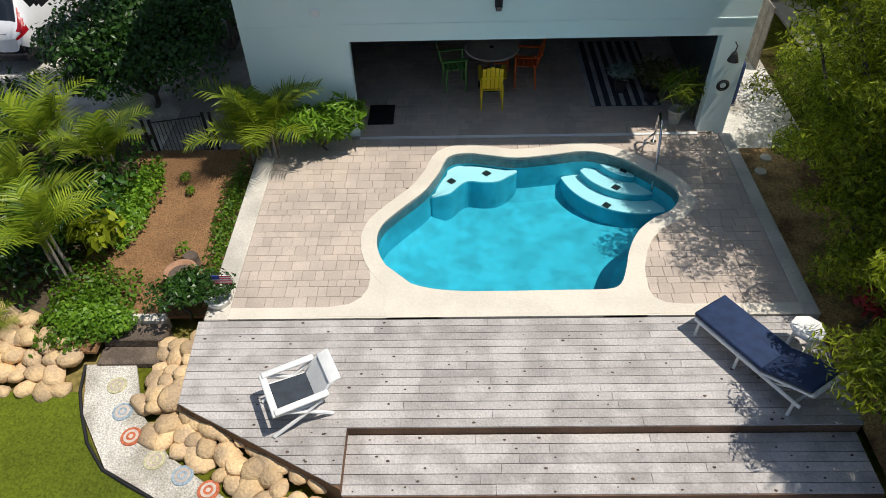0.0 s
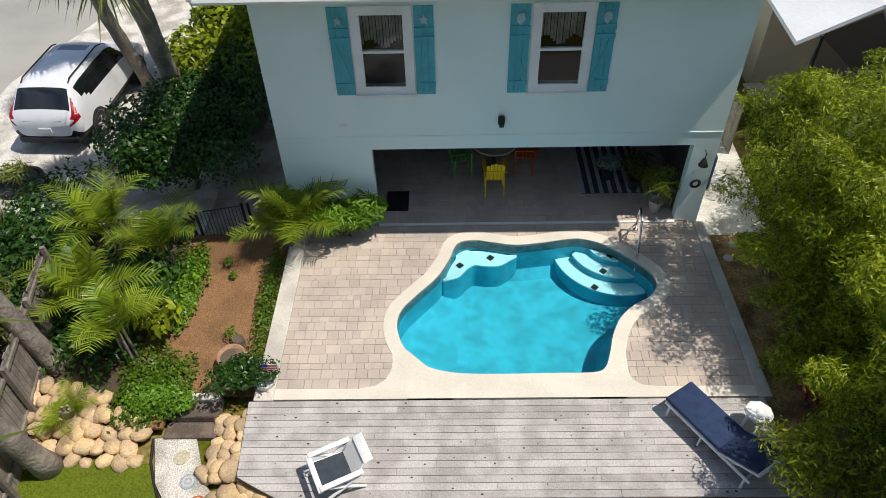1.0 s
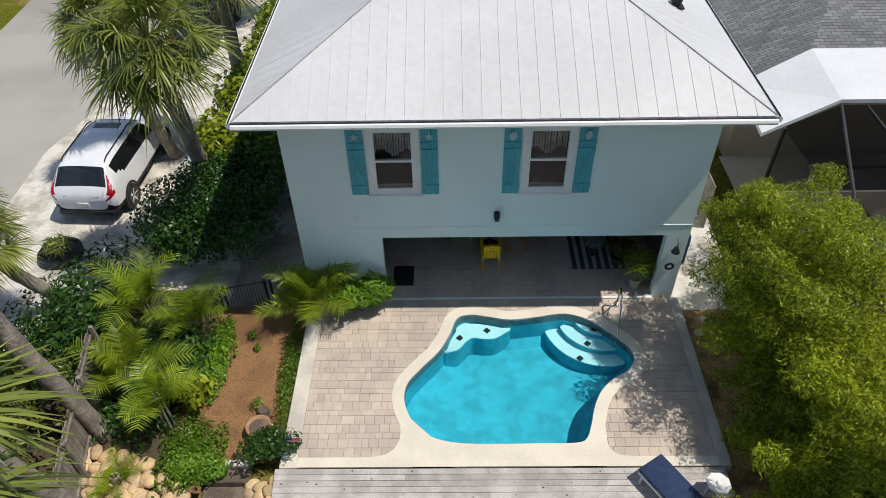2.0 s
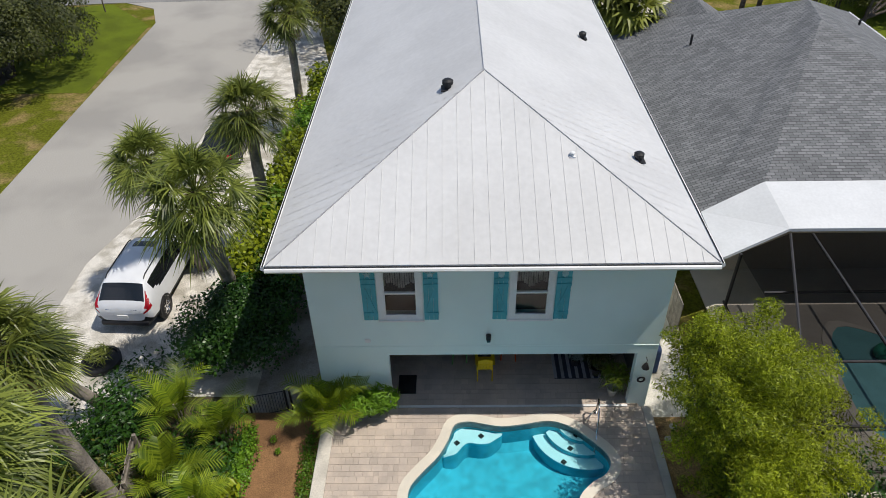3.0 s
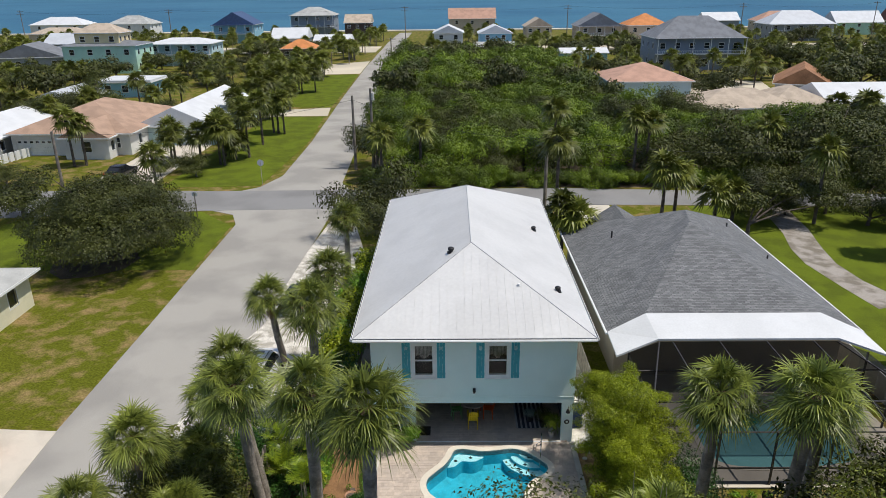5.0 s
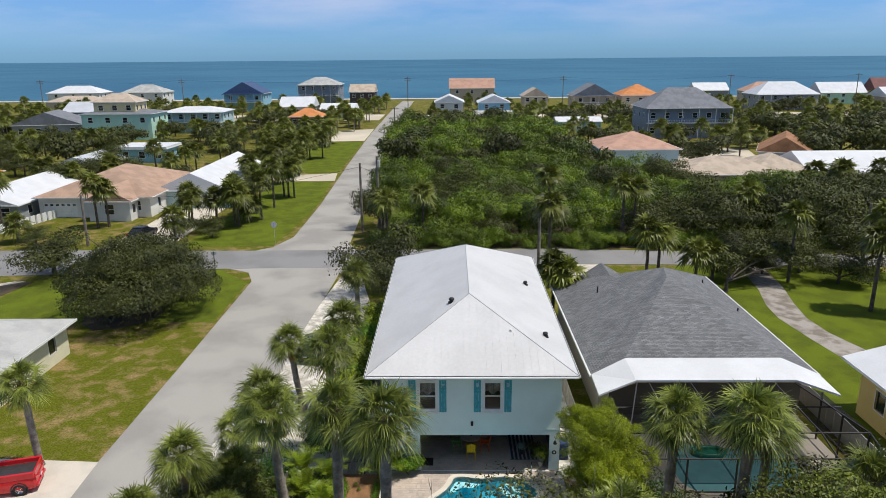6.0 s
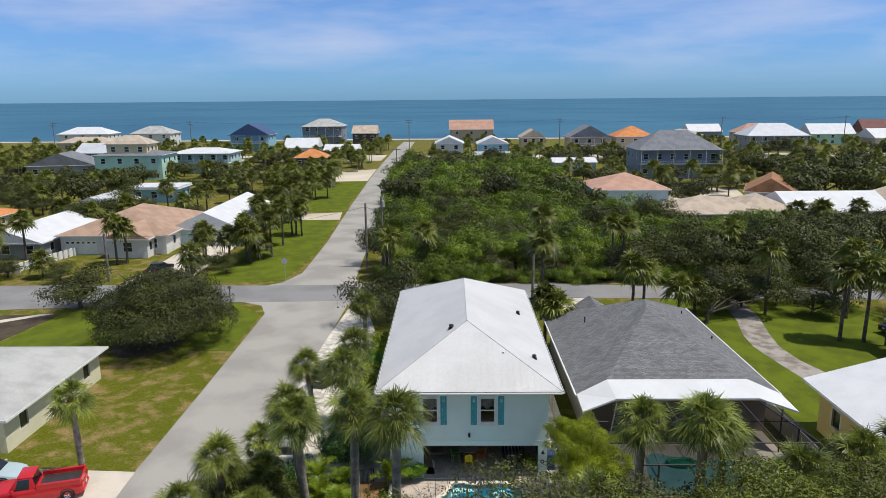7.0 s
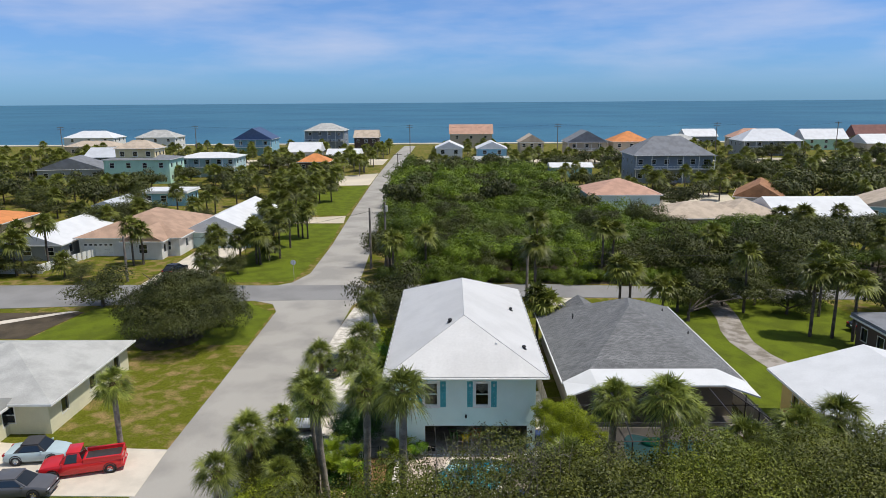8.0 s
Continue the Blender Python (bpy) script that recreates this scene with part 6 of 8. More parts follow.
def crossover(label, x, y, turn, paintwork, size):
    """A rounded crossover that points along its own +x: one smooth skin, cut into body, sill cladding, windows and lamps."""
    c = thing("suv", label, "car", at=pose(x, y, G + 0.06, 0, 0, turn) @ Matrix.Scale(size, 4))
    st = np.array(CROSSOVER)
    NU, NV = 72, 32
    us = np.linspace(-2.3, 2.3, NU + 1)
    cols = [np.interp(us, st[:, 0], st[:, k]) for k in range(1, 6)]
    cols = [np.concatenate([q[:1], (q[:-2] + 2 * q[1:-1] + q[2:]) / 4, q[-1:]]) for q in cols]
    v = []
    for u, zb, w, bl, zt, wt in zip(us, *cols):
        key = np.array([(0, zb), (w * 0.86, zb), (w, zb + 0.17), (w * 1.005, (zb + bl) / 2 + 0.08), (w * 0.975, bl), ((w + wt) / 2 + 0.02, (bl + zt) / 2), (wt, zt - 0.05), (wt * 0.8, zt), (0, zt + 0.015)])
        q = np.stack([np.interp(np.linspace(0, 8, NV + 1), np.arange(9), key[:, k]) for k in (0, 1)], 1)
        for _ in range(2):
            q[1:-1] = (q[:-2] + 2 * q[1:-1] + q[2:]) / 4
        v += [(u, a, b) for a, b in q] + [(u, -a, b) for a, b in q[-2:0:-1]]
    ring_n = 2 * NV
    groups = {}
    for i in range(NU):
        for k in range(ring_n):
            kk = (k + 0.5) if k < NV else ring_n - k - 0.5
            row, um = kk * 8 / NV, (us[i] + us[i + 1]) / 2
            side = 0 if k < NV else 1
            if -2.10 < um < -1.74 and row > 6.15:
                g = ("rear_window", 0)
            elif 0.58 < um < 1.27 and row > 6.2:
                g = ("windscreen", 0)
            elif -1.62 < um < 0.98 and 4.35 < row < 5.85 and um < 0.98 - (row - 4.35) * 0.22 and um > -1.62 + max(0, 4.9 - row) * 0.7:
                g = ("side_window", side)
            elif (um < -2.02 and 3.7 < row < 4.5) or (-2.24 < um < -1.86 and 4.5 <= row < 6.0 and um < -2.12 + (row - 4.4) * 0.17):
                g = ("tail_light", side)
            elif um > 2.02 and 3.3 < row < 4.3:
                g = ("headlight", side)
            elif row < 2.3:
                g = ("sill_cladding", 0)
            elif -0.02 < um < 0.34 and row > 7.2:
                g = ("sunroof", 0)
            else:
                g = ("body", 0)
            groups.setdefault(g, []).append((i * ring_n + k, i * ring_n + (k + 1) % ring_n, (i + 1) * ring_n + (k + 1) % ring_n, (i + 1) * ring_n + k))
    groups[("body", 0)] += [tuple(range(ring_n - 1, -1, -1)), tuple(NU * ring_n + k for k in range(ring_n))]
    looks = {"body": (paintwork, "white painted body"), "rear_window": (CARGLASS, "dark rear window"), "windscreen": (CARGLASS, "dark windscreen"), "side_window": (CARGLASS, "dark side windows"),
             "tail_light": (mat("tail_red", (0.42, 0.01, 0.02), 0.2), "red tail light"), "headlight": (mat("lamp_glass", (0.7, 0.72, 0.75), 0.1), "clear headlight"),
             "sill_cladding": (DARK, "black sill cladding"), "sunroof": (CARGLASS, "dark glass sunroof")}
    for (nm, side), faces in sorted(groups.items()):
        used = sorted({q for fc in faces for q in fc})
        at = {q: a for a, q in enumerate(used)}
        part(nm, ([v[q] for q in used], [tuple(at[q] for q in fc) for fc in faces]), looks[nm][0], c, looks[nm][1], smooth=True)
    for sg in (-1, 1):
        part("roof_rail", tube([(-1.55, sg * 0.6, 1.62), (-1.4, sg * 0.6, 1.69), (0.2, sg * 0.6, 1.70), (0.4, sg * 0.6, 1.64)], 0.018, 6), DARK, c, "black roof rail")
        part("mirror", soft_box(0.72, 0.9, sg * 1.02 - 0.09, sg * 1.02 + 0.09, 1.0, 1.13, 0.04, 2), paintwork, c, "wing mirror", True)
        for xw in (-1.38, 1.36):
            wh = part("wheel", xf(lathe([(0.2, -0.11), (0.31, -0.11), (0.345, -0.07), (0.345, 0.07), (0.31, 0.11), (0.2, 0.11)], 24), pose(xw, sg * 0.85, 0.345, 90)), DARK, c, "black tyre", True)
            part("rim", xf(join(lathe([(0.0, 0.03), (0.06, 0.05), (0.2, 0.02), (0.225, 0.11), (0.24, 0.11), (0.24, -0.1)], 24),
                                *[tube([(0.05 * math.cos(a), 0.05 * math.sin(a), 0.07), (0.22 * math.cos(a), 0.22 * math.sin(a), 0.10)], 0.026, 4) for a in np.arange(5) * 1.2566]), pose(xw, sg * 0.85, 0.345, 90 if sg < 0 else -90)), STEEL, wh, "alloy rim")
            part("wheel_arch", xf(lathe([(0.355, -0.05), (0.42, -0.05), (0.42, 0.02), (0.355, 0.02)], 24), pose(xw, sg * 0.925, 0.36, 90)), DARK, c, "black wheel arch")
    part("number_plate", box(-2.325, -2.29, -0.16, 0.16, 0.66, 0.78), WHITEP, c, "plain plate")
    part("rear_bumper", soft_box(-2.34, -2.1, -0.76, 0.76, 0.36, 0.52, 0.05, 2), DARK, c, "black lower bumper", True)
    part("tailgate_trim", soft_box(-2.285, -2.2, -0.5, 0.5, 0.955, 0.985, 0.01), STEEL, c, "chrome strip")
    return c


crossover("white compact SUV parked on the shell gravel", -11.6, 18.6, 87.5, paint("white_car", (0.74, 0.75, 0.77)), 1.12)
car("sedan", "black car parked under the palms", -11.3, 29.2, 84, paint("black_car", (0.012, 0.013, 0.015)), "sedan")
car("pickup_truck", "bright red pickup truck parked on the driveway", -25.6, 11.0, 197, paint("red_car", (0.55, 0.015, 0.02)), "pickup")
car("convertible", "pale blue convertible with a dark soft top on the driveway", -29.6, 12.6, 8, paint("pale_blue_car", (0.42, 0.52, 0.55)), "cabrio", mat("soft_top", (0.05, 0.05, 0.055), 0.9))
car("sedan", "dark grey car at the edge of the driveway", -28.4, 8.1, 5, paint("grey_car", (0.10, 0.10, 0.11)), "sedan")

# ---- neighbouring houses ----
GREYROOF = mat("pale_grey_shingle", (0.44, 0.44, 0.42), 0.9, 0.12, 0.5, 10.0, 0.2)
TANROOF = mat("tan_shingle", (0.42, 0.28, 0.20), 0.9, 0.12, 0.6, 10.0, 0.2)
SALMONROOF = mat("salmon_roof", (0.50, 0.30, 0.22), 0.9, 0.1, 0.6, 10.0, 0.2)
WHITEROOF = mat("white_roof", (0.66, 0.67, 0.68), 0.6, 0.05, 0.5, 10.0, 0.05)
SLATEROOF = mat("slate_grey_roof", (0.20, 0.21, 0.23), 0.9, 0.12, 0.6, 10.0, 0.2)
BEIGEROOF = mat("beige_roof", (0.50, 0.41, 0.32), 0.9, 0.12, 0.6, 10.0, 0.2)
RUSTROOF = mat("rust_roof", (0.36, 0.18, 0.09), 0.9, 0.2, 0.6, 10.0, 0.2)
ORANGEROOF = mat("orange_roof", (0.62, 0.24, 0.08), 0.8, 0.1, 0.6, 10.0, 0.1)
REDROOF = mat("brown_red_roof", (0.20, 0.09, 0.08), 0.8, 0.1, 0.6, 10.0, 0.1)
BLUEROOF = mat("blue_roof", (0.06, 0.10, 0.2), 0.6, 0.1)
SILVERROOF = mat("silver_roof", (0.55, 0.57, 0.60), 0.5, 0.06, 0.5, 8.0, 0.05)


def wallmat(name, col):
    return mat("wall_" + name, col, 0.8, 0.05, 0.6, 12.0, 0.06)


W_CREAM, W_YELLOW, W_MINT, W_GREY = wallmat("cream", (0.74, 0.70, 0.50)), wallmat("yellow", (0.70, 0.52, 0.20)), wallmat("mint", (0.50, 0.74, 0.60)), wallmat("grey", (0.33, 0.35, 0.36))
W_WHITE, W_SLATE, W_BLUE, W_LTBLUE, W_TAN = wallmat("white", (0.74, 0.73, 0.70)), wallmat("slate", (0.25, 0.29, 0.34)), wallmat("blue", (0.28, 0.52, 0.66)), wallmat("pale_blue", (0.45, 0.60, 0.62)), wallmat("tan", (0.52, 0.44, 0.34))
W_BROWN, W_PALEYEL = wallmat("brown", (0.10, 0.07, 0.06)), wallmat("pale_yellow", (0.72, 0.60, 0.34))


def home(label, x, y, w, d, h, roof, rh, wall, top, storeys=1, turn=0.0, over=0.5, garage=0, wins=3, group="", porch=False, z=G):
    """A house whose front wall faces -y, its middle at x, y; roof: hip, gable (ridge along x), front (gable end in front) or flat."""
    t = thing("house", label, "house", group, at=pose(x, y, z, 0, 0, turn))
    a, b = -w / 2, w / 2
    openings, doors = [], []
    sh = h / storeys
    for s in range(storeys):
        if s == 0 and garage:
            gw = min(5.0, w * 0.4)
            gx = a + 0.6 if garage == 1 else b - 0.6 - gw
            doors.append((gx, gx + gw, 0.0, min(2.2, sh * 0.8)))
        for k in range(wins):
            cx = a + w * (k + 0.5) / wins
            ww, wh = min(1.3, w / wins * 0.45), min(1.4, sh * 0.48)
            o = (cx - ww / 2, cx + ww / 2, s * sh + sh * 0.34, s * sh + sh * 0.34 + wh)
            if not any(o[0] < q[1] + 0.2 and o[1] > q[0] - 0.2 and o[2] < q[3] for q in doors):
                openings.append(o)
    part("front_wall", holed(a, b, 0, h, openings + doors, 0.2), wall, t)
    part("back_wall", box(a, b, d - 0.2, d, 0, h), wall, t)
    for s in (-1, 1):
        so = [(d * (k + 0.5) / 3 - 0.5, d * (k + 0.5) / 3 + 0.5, f * sh + sh * 0.34, f * sh + sh * 0.34 + min(1.3, sh * 0.45)) for f in range(storeys) for k in range(3)]
        sw = holed(0.2, d - 0.2, 0, h, so, 0.2)
        m = Matrix.Translation((s * w / 2 + (0.2 if s < 0 else 0), 0, 0)) @ Matrix.Rotation(math.pi / 2, 4, "Z")
        part("side_wall", xf(sw, m), wall, t)
        for o in so:
            g = part("window", box(s * w / 2 - s * 0.14 - 0.02, s * w / 2 - s * 0.14 + 0.02, o[0], o[1], o[2], o[3]), GLASSDARK, t, "dark window pane")
            part("window_frame", xf(holed(o[0] - 0.07, o[1] + 0.07, o[2] - 0.07, o[3] + 0.07, [o], 0.06), Matrix.Translation((s * (w / 2 + 0.012) + (0.06 if s < 0 else 0) - (0.0 if s < 0 else 0), 0, 0)) @ Matrix.Rotation(math.pi / 2, 4, "Z")), WHITE, g)
    for o in openings:
        g = part("window", box(o[0], o[1], 0.1, 0.14, o[2], o[3]), GLASSDARK, t, "dark window pane")
        part("window_frame", xf(holed(o[0] - 0.08, o[1] + 0.08, o[2] - 0.08, o[3] + 0.08, [(o[0], o[1], o[2], (o[2] + o[3]) / 2 - 0.03), (o[0], o[1], (o[2] + o[3]) / 2 + 0.03, o[3])], 0.07), pose(0, -0.03, 0)), WHITE, g)
    for q in doors:
        gd = part("garage_door", join(*[box(q[0], q[1], 0.08, 0.13, q[3] * k / 4 + 0.01, q[3] * (k + 1) / 4 - 0.01) for k in range(4)]), WHITE, t, "white panelled garage door")
        for k in range(6):
            ww = (q[1] - q[0]) / 6
            part("door_light", box(q[0] + ww * (k + 0.25), q[0] + ww * (k + 0.75), 0.06, 0.09, q[3] * 0.8, q[3] * 0.92), GLASSDARK, gd)
    o = over
    e = h + 0.02
    lo = [(a - o, -o), (b + o, -o), (b + o, d + o), (a - o, d + o)]
    slabs = prism(lo, e - 0.14, e)
    if roof == "flat":
        rv, rfc = prism([(p[0] * 0.98, p[1]) for p in lo], e, e + rh)
    elif roof == "hip":
        run = min(w, d) / 2 + o
        if w >= d:
            r0, r1 = (a - o + run, d / 2, e + rh), (b + o - run, d / 2, e + rh)
            rfc = [(0, 1, 5, 4), (1, 2, 5), (2, 3, 4, 5), (3, 0, 4)]
        else:
            r0, r1 = (0, -o + run, e + rh), (0, d + o - run, e + rh)
            rfc = [(0, 1, 4), (1, 2, 5, 4), (2, 3, 5), (3, 0, 4, 5)]
        rv = [(*p, e) for p in lo] + [r0, r1]
    elif roof == "gable":
        rv = [(*p, e) for p in lo] + [(a - o, d / 2, e + rh), (b + o, d / 2, e + rh)]
        rfc = [(0, 1, 5, 4), (2, 3, 4, 5), (1, 2, 5), (3, 0, 4)]
    else:
        rv = [(*p, e) for p in lo] + [(0, -o, e + rh), (0, d + o, e + rh)]
        rfc = [(1, 2, 5, 4), (3, 0, 4, 5), (0, 1, 4), (2, 3, 5)]
    rr = part("roof", join(slabs, (rv, rfc)), top, t)
    if roof == "front":
        part("gable_wall", ([(a, -0.02, h), (b, -0.02, h), (0, -0.02, h + rh * 0.93), (a, 0.1, h), (b, 0.1, h), (0, 0.1, h + rh * 0.93)], [(0, 1, 2), (5, 4, 3), (0, 2, 5, 3), (1, 4, 5, 2)]), wall, t)
        rr.data.materials.append(wall)
    for f in ((a - o - 0.03, b + o + 0.03, -o - 0.04, -o), (a - o - 0.04, a - o, -o, d + o), (b + o, b + o + 0.04, -o, d + o)):
        part("fascia", box(*f, e - 0.16, e + 0.02), WHITE, rr, "white fascia")
    if porch:
        zz = h / 2 if storeys > 1 else 0.3
        dk = part("balcony", box(a, b, -2.2, -0.01, zz, zz + 0.16), WHITE, t, "white balcony")
        for k in range(6):
            part("balcony_post", box(a + (w - 0.15) * k / 5, a + (w - 0.15) * k / 5 + 0.15, -2.2, -2.05, 0 if storeys > 1 else 0, h), WHITE, dk)
        part("balcony_rail", box(a, b, -2.2, -2.14, zz + 0.95, zz + 1.03), WHITE, dk)
        for k in range(int(w / 0.45)):
            part("baluster", box(a + k * 0.45, a + k * 0.45 + 0.05, -2.19, -2.15, zz + 0.16, zz + 0.95), WHITE, dk)
        part("porch_roof", prism([(a - o, -2.6), (b + o, -2.6), (b + o, 0), (a - o, 0)], h - 0.1, h + 0.03), top, dk)
    return t


# grey-shingled house next door, with a white patio roof and a screened pool cage
nb = thing("house", "low house with a grey shingle hip roof and white patio roof", "house", at=pose(0, 0, 0))
part("wall", prism([(9.0, 19.2), (21.9, 19.2), (21.8, 37.8), (9.0, 36.2)], G, 2.62), W_TAN, nb, "tan stucco walls")
NV = [(8.35, 18.5, 2.6), (10.55, 19.1, 3.42), (20.35, 19.1, 3.42), (22.5, 18.5, 2.6), (22.4, 38.4, 2.6), (8.3, 36.6, 2.6), (15.9, 28.8, 5.65), (16.4, 31.4, 5.65)]
ROOFN = part("roof", (NV + [(p[0], p[1], p[2] - 0.16) for p in NV[:6]], [(1, 2, 6), (0, 1, 6), (0, 6, 7, 5), (2, 3, 6), (3, 4, 7, 6), (4, 5, 7), (0, 5, 13, 8), (4, 3, 11, 12)]), SHINGLE, nb, "grey asphalt shingle roof")
part("cross_gable", ([(10.6, 37.6, 2.7), (15.2, 37.6, 2.7), (12.9, 37.9, 4.1), (12.9, 30.5, 4.1), (10.6, 33, 2.9), (15.2, 33, 2.9)], [(0, 1, 2), (0, 2, 3, 4), (1, 5, 3, 2)]), SHINGLE, nb, "grey shingle cross gable")
part("patio_roof", ([(8.35, 18.5, 2.62), (10.55, 19.1, 3.45), (20.35, 19.1, 3.45), (22.5, 18.5, 2.62), (22.6, 16.0, 2.45), (20.4, 17.0, 2.95), (10.75, 17.0, 2.95), (8.35, 16.1, 2.45)] +
                    [(8.35, 18.5, 2.5), (10.55, 19.1, 3.33), (20.35, 19.1, 3.33), (22.5, 18.5, 2.5), (22.6, 16.0, 2.33), (20.4, 17.0, 2.83), (10.75, 17.0, 2.83), (8.35, 16.1, 2.33)],
                    [(0, 7, 6, 1), (1, 6, 5, 2), (2, 5, 4, 3), (15, 7, 0, 8), (15, 14, 6, 7), (14, 13, 5, 6), (13, 12, 4, 5), (12, 11, 3, 4), (8, 9, 14, 15), (9, 10, 13, 14), (10, 11, 12, 13)]), WHITEROOF, nb, "white metal patio roof")
part("gutter", tube([(8.28, 18.4, 2.55), (8.22, 36.6, 2.55)], 0.07, 6), WHITE, nb, "white gutter")
part("gutter", tube([(22.55, 18.4, 2.55), (22.48, 38.4, 2.55)], 0.07, 6), WHITE, nb, "white gutter")
for x, y, z in ((11.2, 31.0, 3.9), (20.4, 33.5, 3.6), (21.0, 27.6, 3.3)):
    part("vent_pipe", tube([(x, y, z - 0.3), (x, y, z + 0.3)], 0.06, 8), DARK, nb, "dark vent pipe")
SCREEN = clearmat("dark_insect_screen", (0.45, 0.45, 0.46), 0.5, 1.0, 0.0, 1.05)
TOPSCREEN = clearmat("dense_insect_screen", (0.24, 0.24, 0.25), 0.5, 1.0, 0.0, 1.05)
cage = thing("pool_cage", "bronze aluminium pool cage with dark insect screen", "pool enclosure")
CX0, CX1, CY0, CY1, CZ0, CZ1 = 9.0, 21.6, 9.6, 16.4, G + 0.1, 2.35
for k in range(6):
    x = CX0 + (CX1 - CX0) * k / 5
    part("post", box(x - 0.04, x + 0.04, CY0 - 0.04, CY0 + 0.04, CZ0, CZ1 - 0.1), DARKMETAL, cage)
    part("roof_beam", tube([(x, CY0, CZ1 - 0.1), (x, CY0 + 1.8, CZ1 + 0.3), (min(max(x, 10.8), 20.3), 16.95, 2.78)], 0.045, 6), DARKMETAL, cage)
for y in (CY0, 11.4, 14.2):
    part("purlin", tube([(CX0, y, CZ1 - 0.1 + (0.4 if y > 11 else 0)), (CX1, y, CZ1 - 0.1 + (0.4 if y > 11 else 0))], 0.04, 6), DARKMETAL, cage)
for x in (CX0, CX1):
    for y in (11.4, 13.9, 16.2):
        part("post", box(x - 0.04, x + 0.04, y - 0.04, y + 0.04, CZ0, CZ1 + 0.2), DARKMETAL, cage)
    part("side_rail", box(x - 0.03, x + 0.03, CY0, CY1, 0.3, 0.36), DARKMETAL, cage)
part("chair_rail", box(CX0, CX1, CY0 - 0.03, CY0 + 0.03, 0.3, 0.36), DARKMETAL, cage)
part("brace", tube([(CX0, 11.4, CZ0), (CX0, 13.9, CZ1 + 0.1)], 0.03, 6), DARKMETAL, cage)
part("screen_slope", ([(CX0, CY0, CZ1 - 0.08), (CX1, CY0, CZ1 - 0.08), (CX1, CY0 + 1.8, CZ1 + 0.32), (CX0, CY0 + 1.8, CZ1 + 0.32)], [(0, 1, 2, 3)]), SCREEN, cage, "dark mesh screen")
part("screen_roof", ([(CX1, CY0 + 1.8, CZ1 + 0.32), (CX0, CY0 + 1.8, CZ1 + 0.32), (20.4, 16.95, 2.8), (10.8, 16.95, 2.8), (CX0, 16.3, 2.5), (CX1, 16.3, 2.5)], [(1, 0, 2, 3), (1, 3, 4), (0, 5, 2)]), TOPSCREEN, cage, "dense dark mesh screen")
part("screen_wall", ([(CX0, CY0, CZ0), (CX1, CY0, CZ0), (CX1, CY0, CZ1 - 0.1), (CX0, CY0, CZ1 - 0.1), (CX0, 16.3, CZ0), (CX0, 16.3, 2.5), (CX0, CY0 + 1.8, CZ1 + 0.3)], [(0, 1, 2, 3), (4, 0, 3, 6, 5)]), SCREEN, cage, "dark mesh screen")
flat("cage_patio", [(8.8, 9.4), (21.8, 9.4), (21.8, 19.2), (8.8, 19.2)], G + 0.12, CONCRETE, "pale concrete patio inside the pool cage", "patio")
np_ = thing("swimming_pool", "small pool with turquoise water inside the screen cage", "pool")
PL2 = smooth_loop([(12.4, 11.2), (15, 10.8), (18.6, 11.2), (19.2, 13), (18.4, 15), (15.2, 15.2), (13, 16), (12.1, 13.6)], 5)
part("water", prism(PL2, G + 0.121, G + 0.135), mat("neighbour_pool_water", (0.25, 0.58, 0.58), 0.08, 0.08, 1.0), np_)
part("coping", ring(PL2, [(15.5 + (x - 15.5) * 1.08, 13.2 + (y - 13.2) * 1.1) for x, y in PL2], G + 0.1, G + 0.15), COPING, np_)
fl2 = thing("pool_float", "green inflatable pool float on the water", "pool float", at=pose(14.6, 14.6, G + 0.2))
part("tube_body", join(tube([(0.9 * math.cos(a), 0.45 * math.sin(a), 0.05) for a in np.linspace(0, 6.28, 22)], 0.16, 8), box(-0.8, 0.8, -0.35, 0.35, -0.05, 0.05)), mat("green_float", (0.05, 0.42, 0.26), 0.3), fl2, smooth=True)
for x, y in ((10.0, 15.2), (10.6, 14.5)):
    lc = thing("pool_lounger", "white slatted lounger inside the pool cage", "lounger", "loungers in the cage", at=pose(x, y, G + 0.12, 0, 0, 70))
    for k in range(10):
        part("slat", box(-0.3, 0.3, -0.8 + k * 0.16, -0.68 + k * 0.16, 0.3 + (0.05 * max(0, k - 6)), 0.32 + (0.05 * max(0, k - 6))), WHITEP, lc)
    for sx in (-0.28, 0.28):
        for yy in (-0.7, 0.6):
            part("leg", box(sx - 0.02, sx + 0.02, yy, yy + 0.04, 0, 0.3), WHITEP, lc)
flat("step_path", [(9.5, 6.6), (13.5, 6.6), (13.5, 7.6), (9.5, 7.6)], G + 0.05, CONCRETE, "pale concrete path before the cage", "path")
for k in range(3):
    potted(12.0 + 0.7 * k, 8.4, G, 0.2, 0.34, TERRA, "terracotta pot with a small green plant", 160, (0.12, 0.05), BRIGHTLEAF, 0.22, 90 + k, height=0.35)
ld = thing("ladder", "grey wooden ladder and blue beach gear by the side wall", "ladder", at=pose(6.1, 15.2, G + 0.12))
for s in (-0.2, 0.2):
    part("stile", box(s - 0.02, s + 0.02, 0, 0.05, 0, 2.2), FENCEWOOD, ld)
for k in range(7):
    part("rung", box(-0.2, 0.2, 0.01, 0.04, 0.25 + 0.28 * k, 0.29 + 0.28 * k), FENCEWOOD, ld)
kb = thing("covered_gear", "dark blue fabric-covered beach gear against the wall", "cover", at=pose(6.0, 14.3, G + 0.12))
part("cover", soft_box(-0.3, 0.3, -0.4, 0.4, 0, 1.1, 0.12, 3), NAVY, kb, smooth=True)

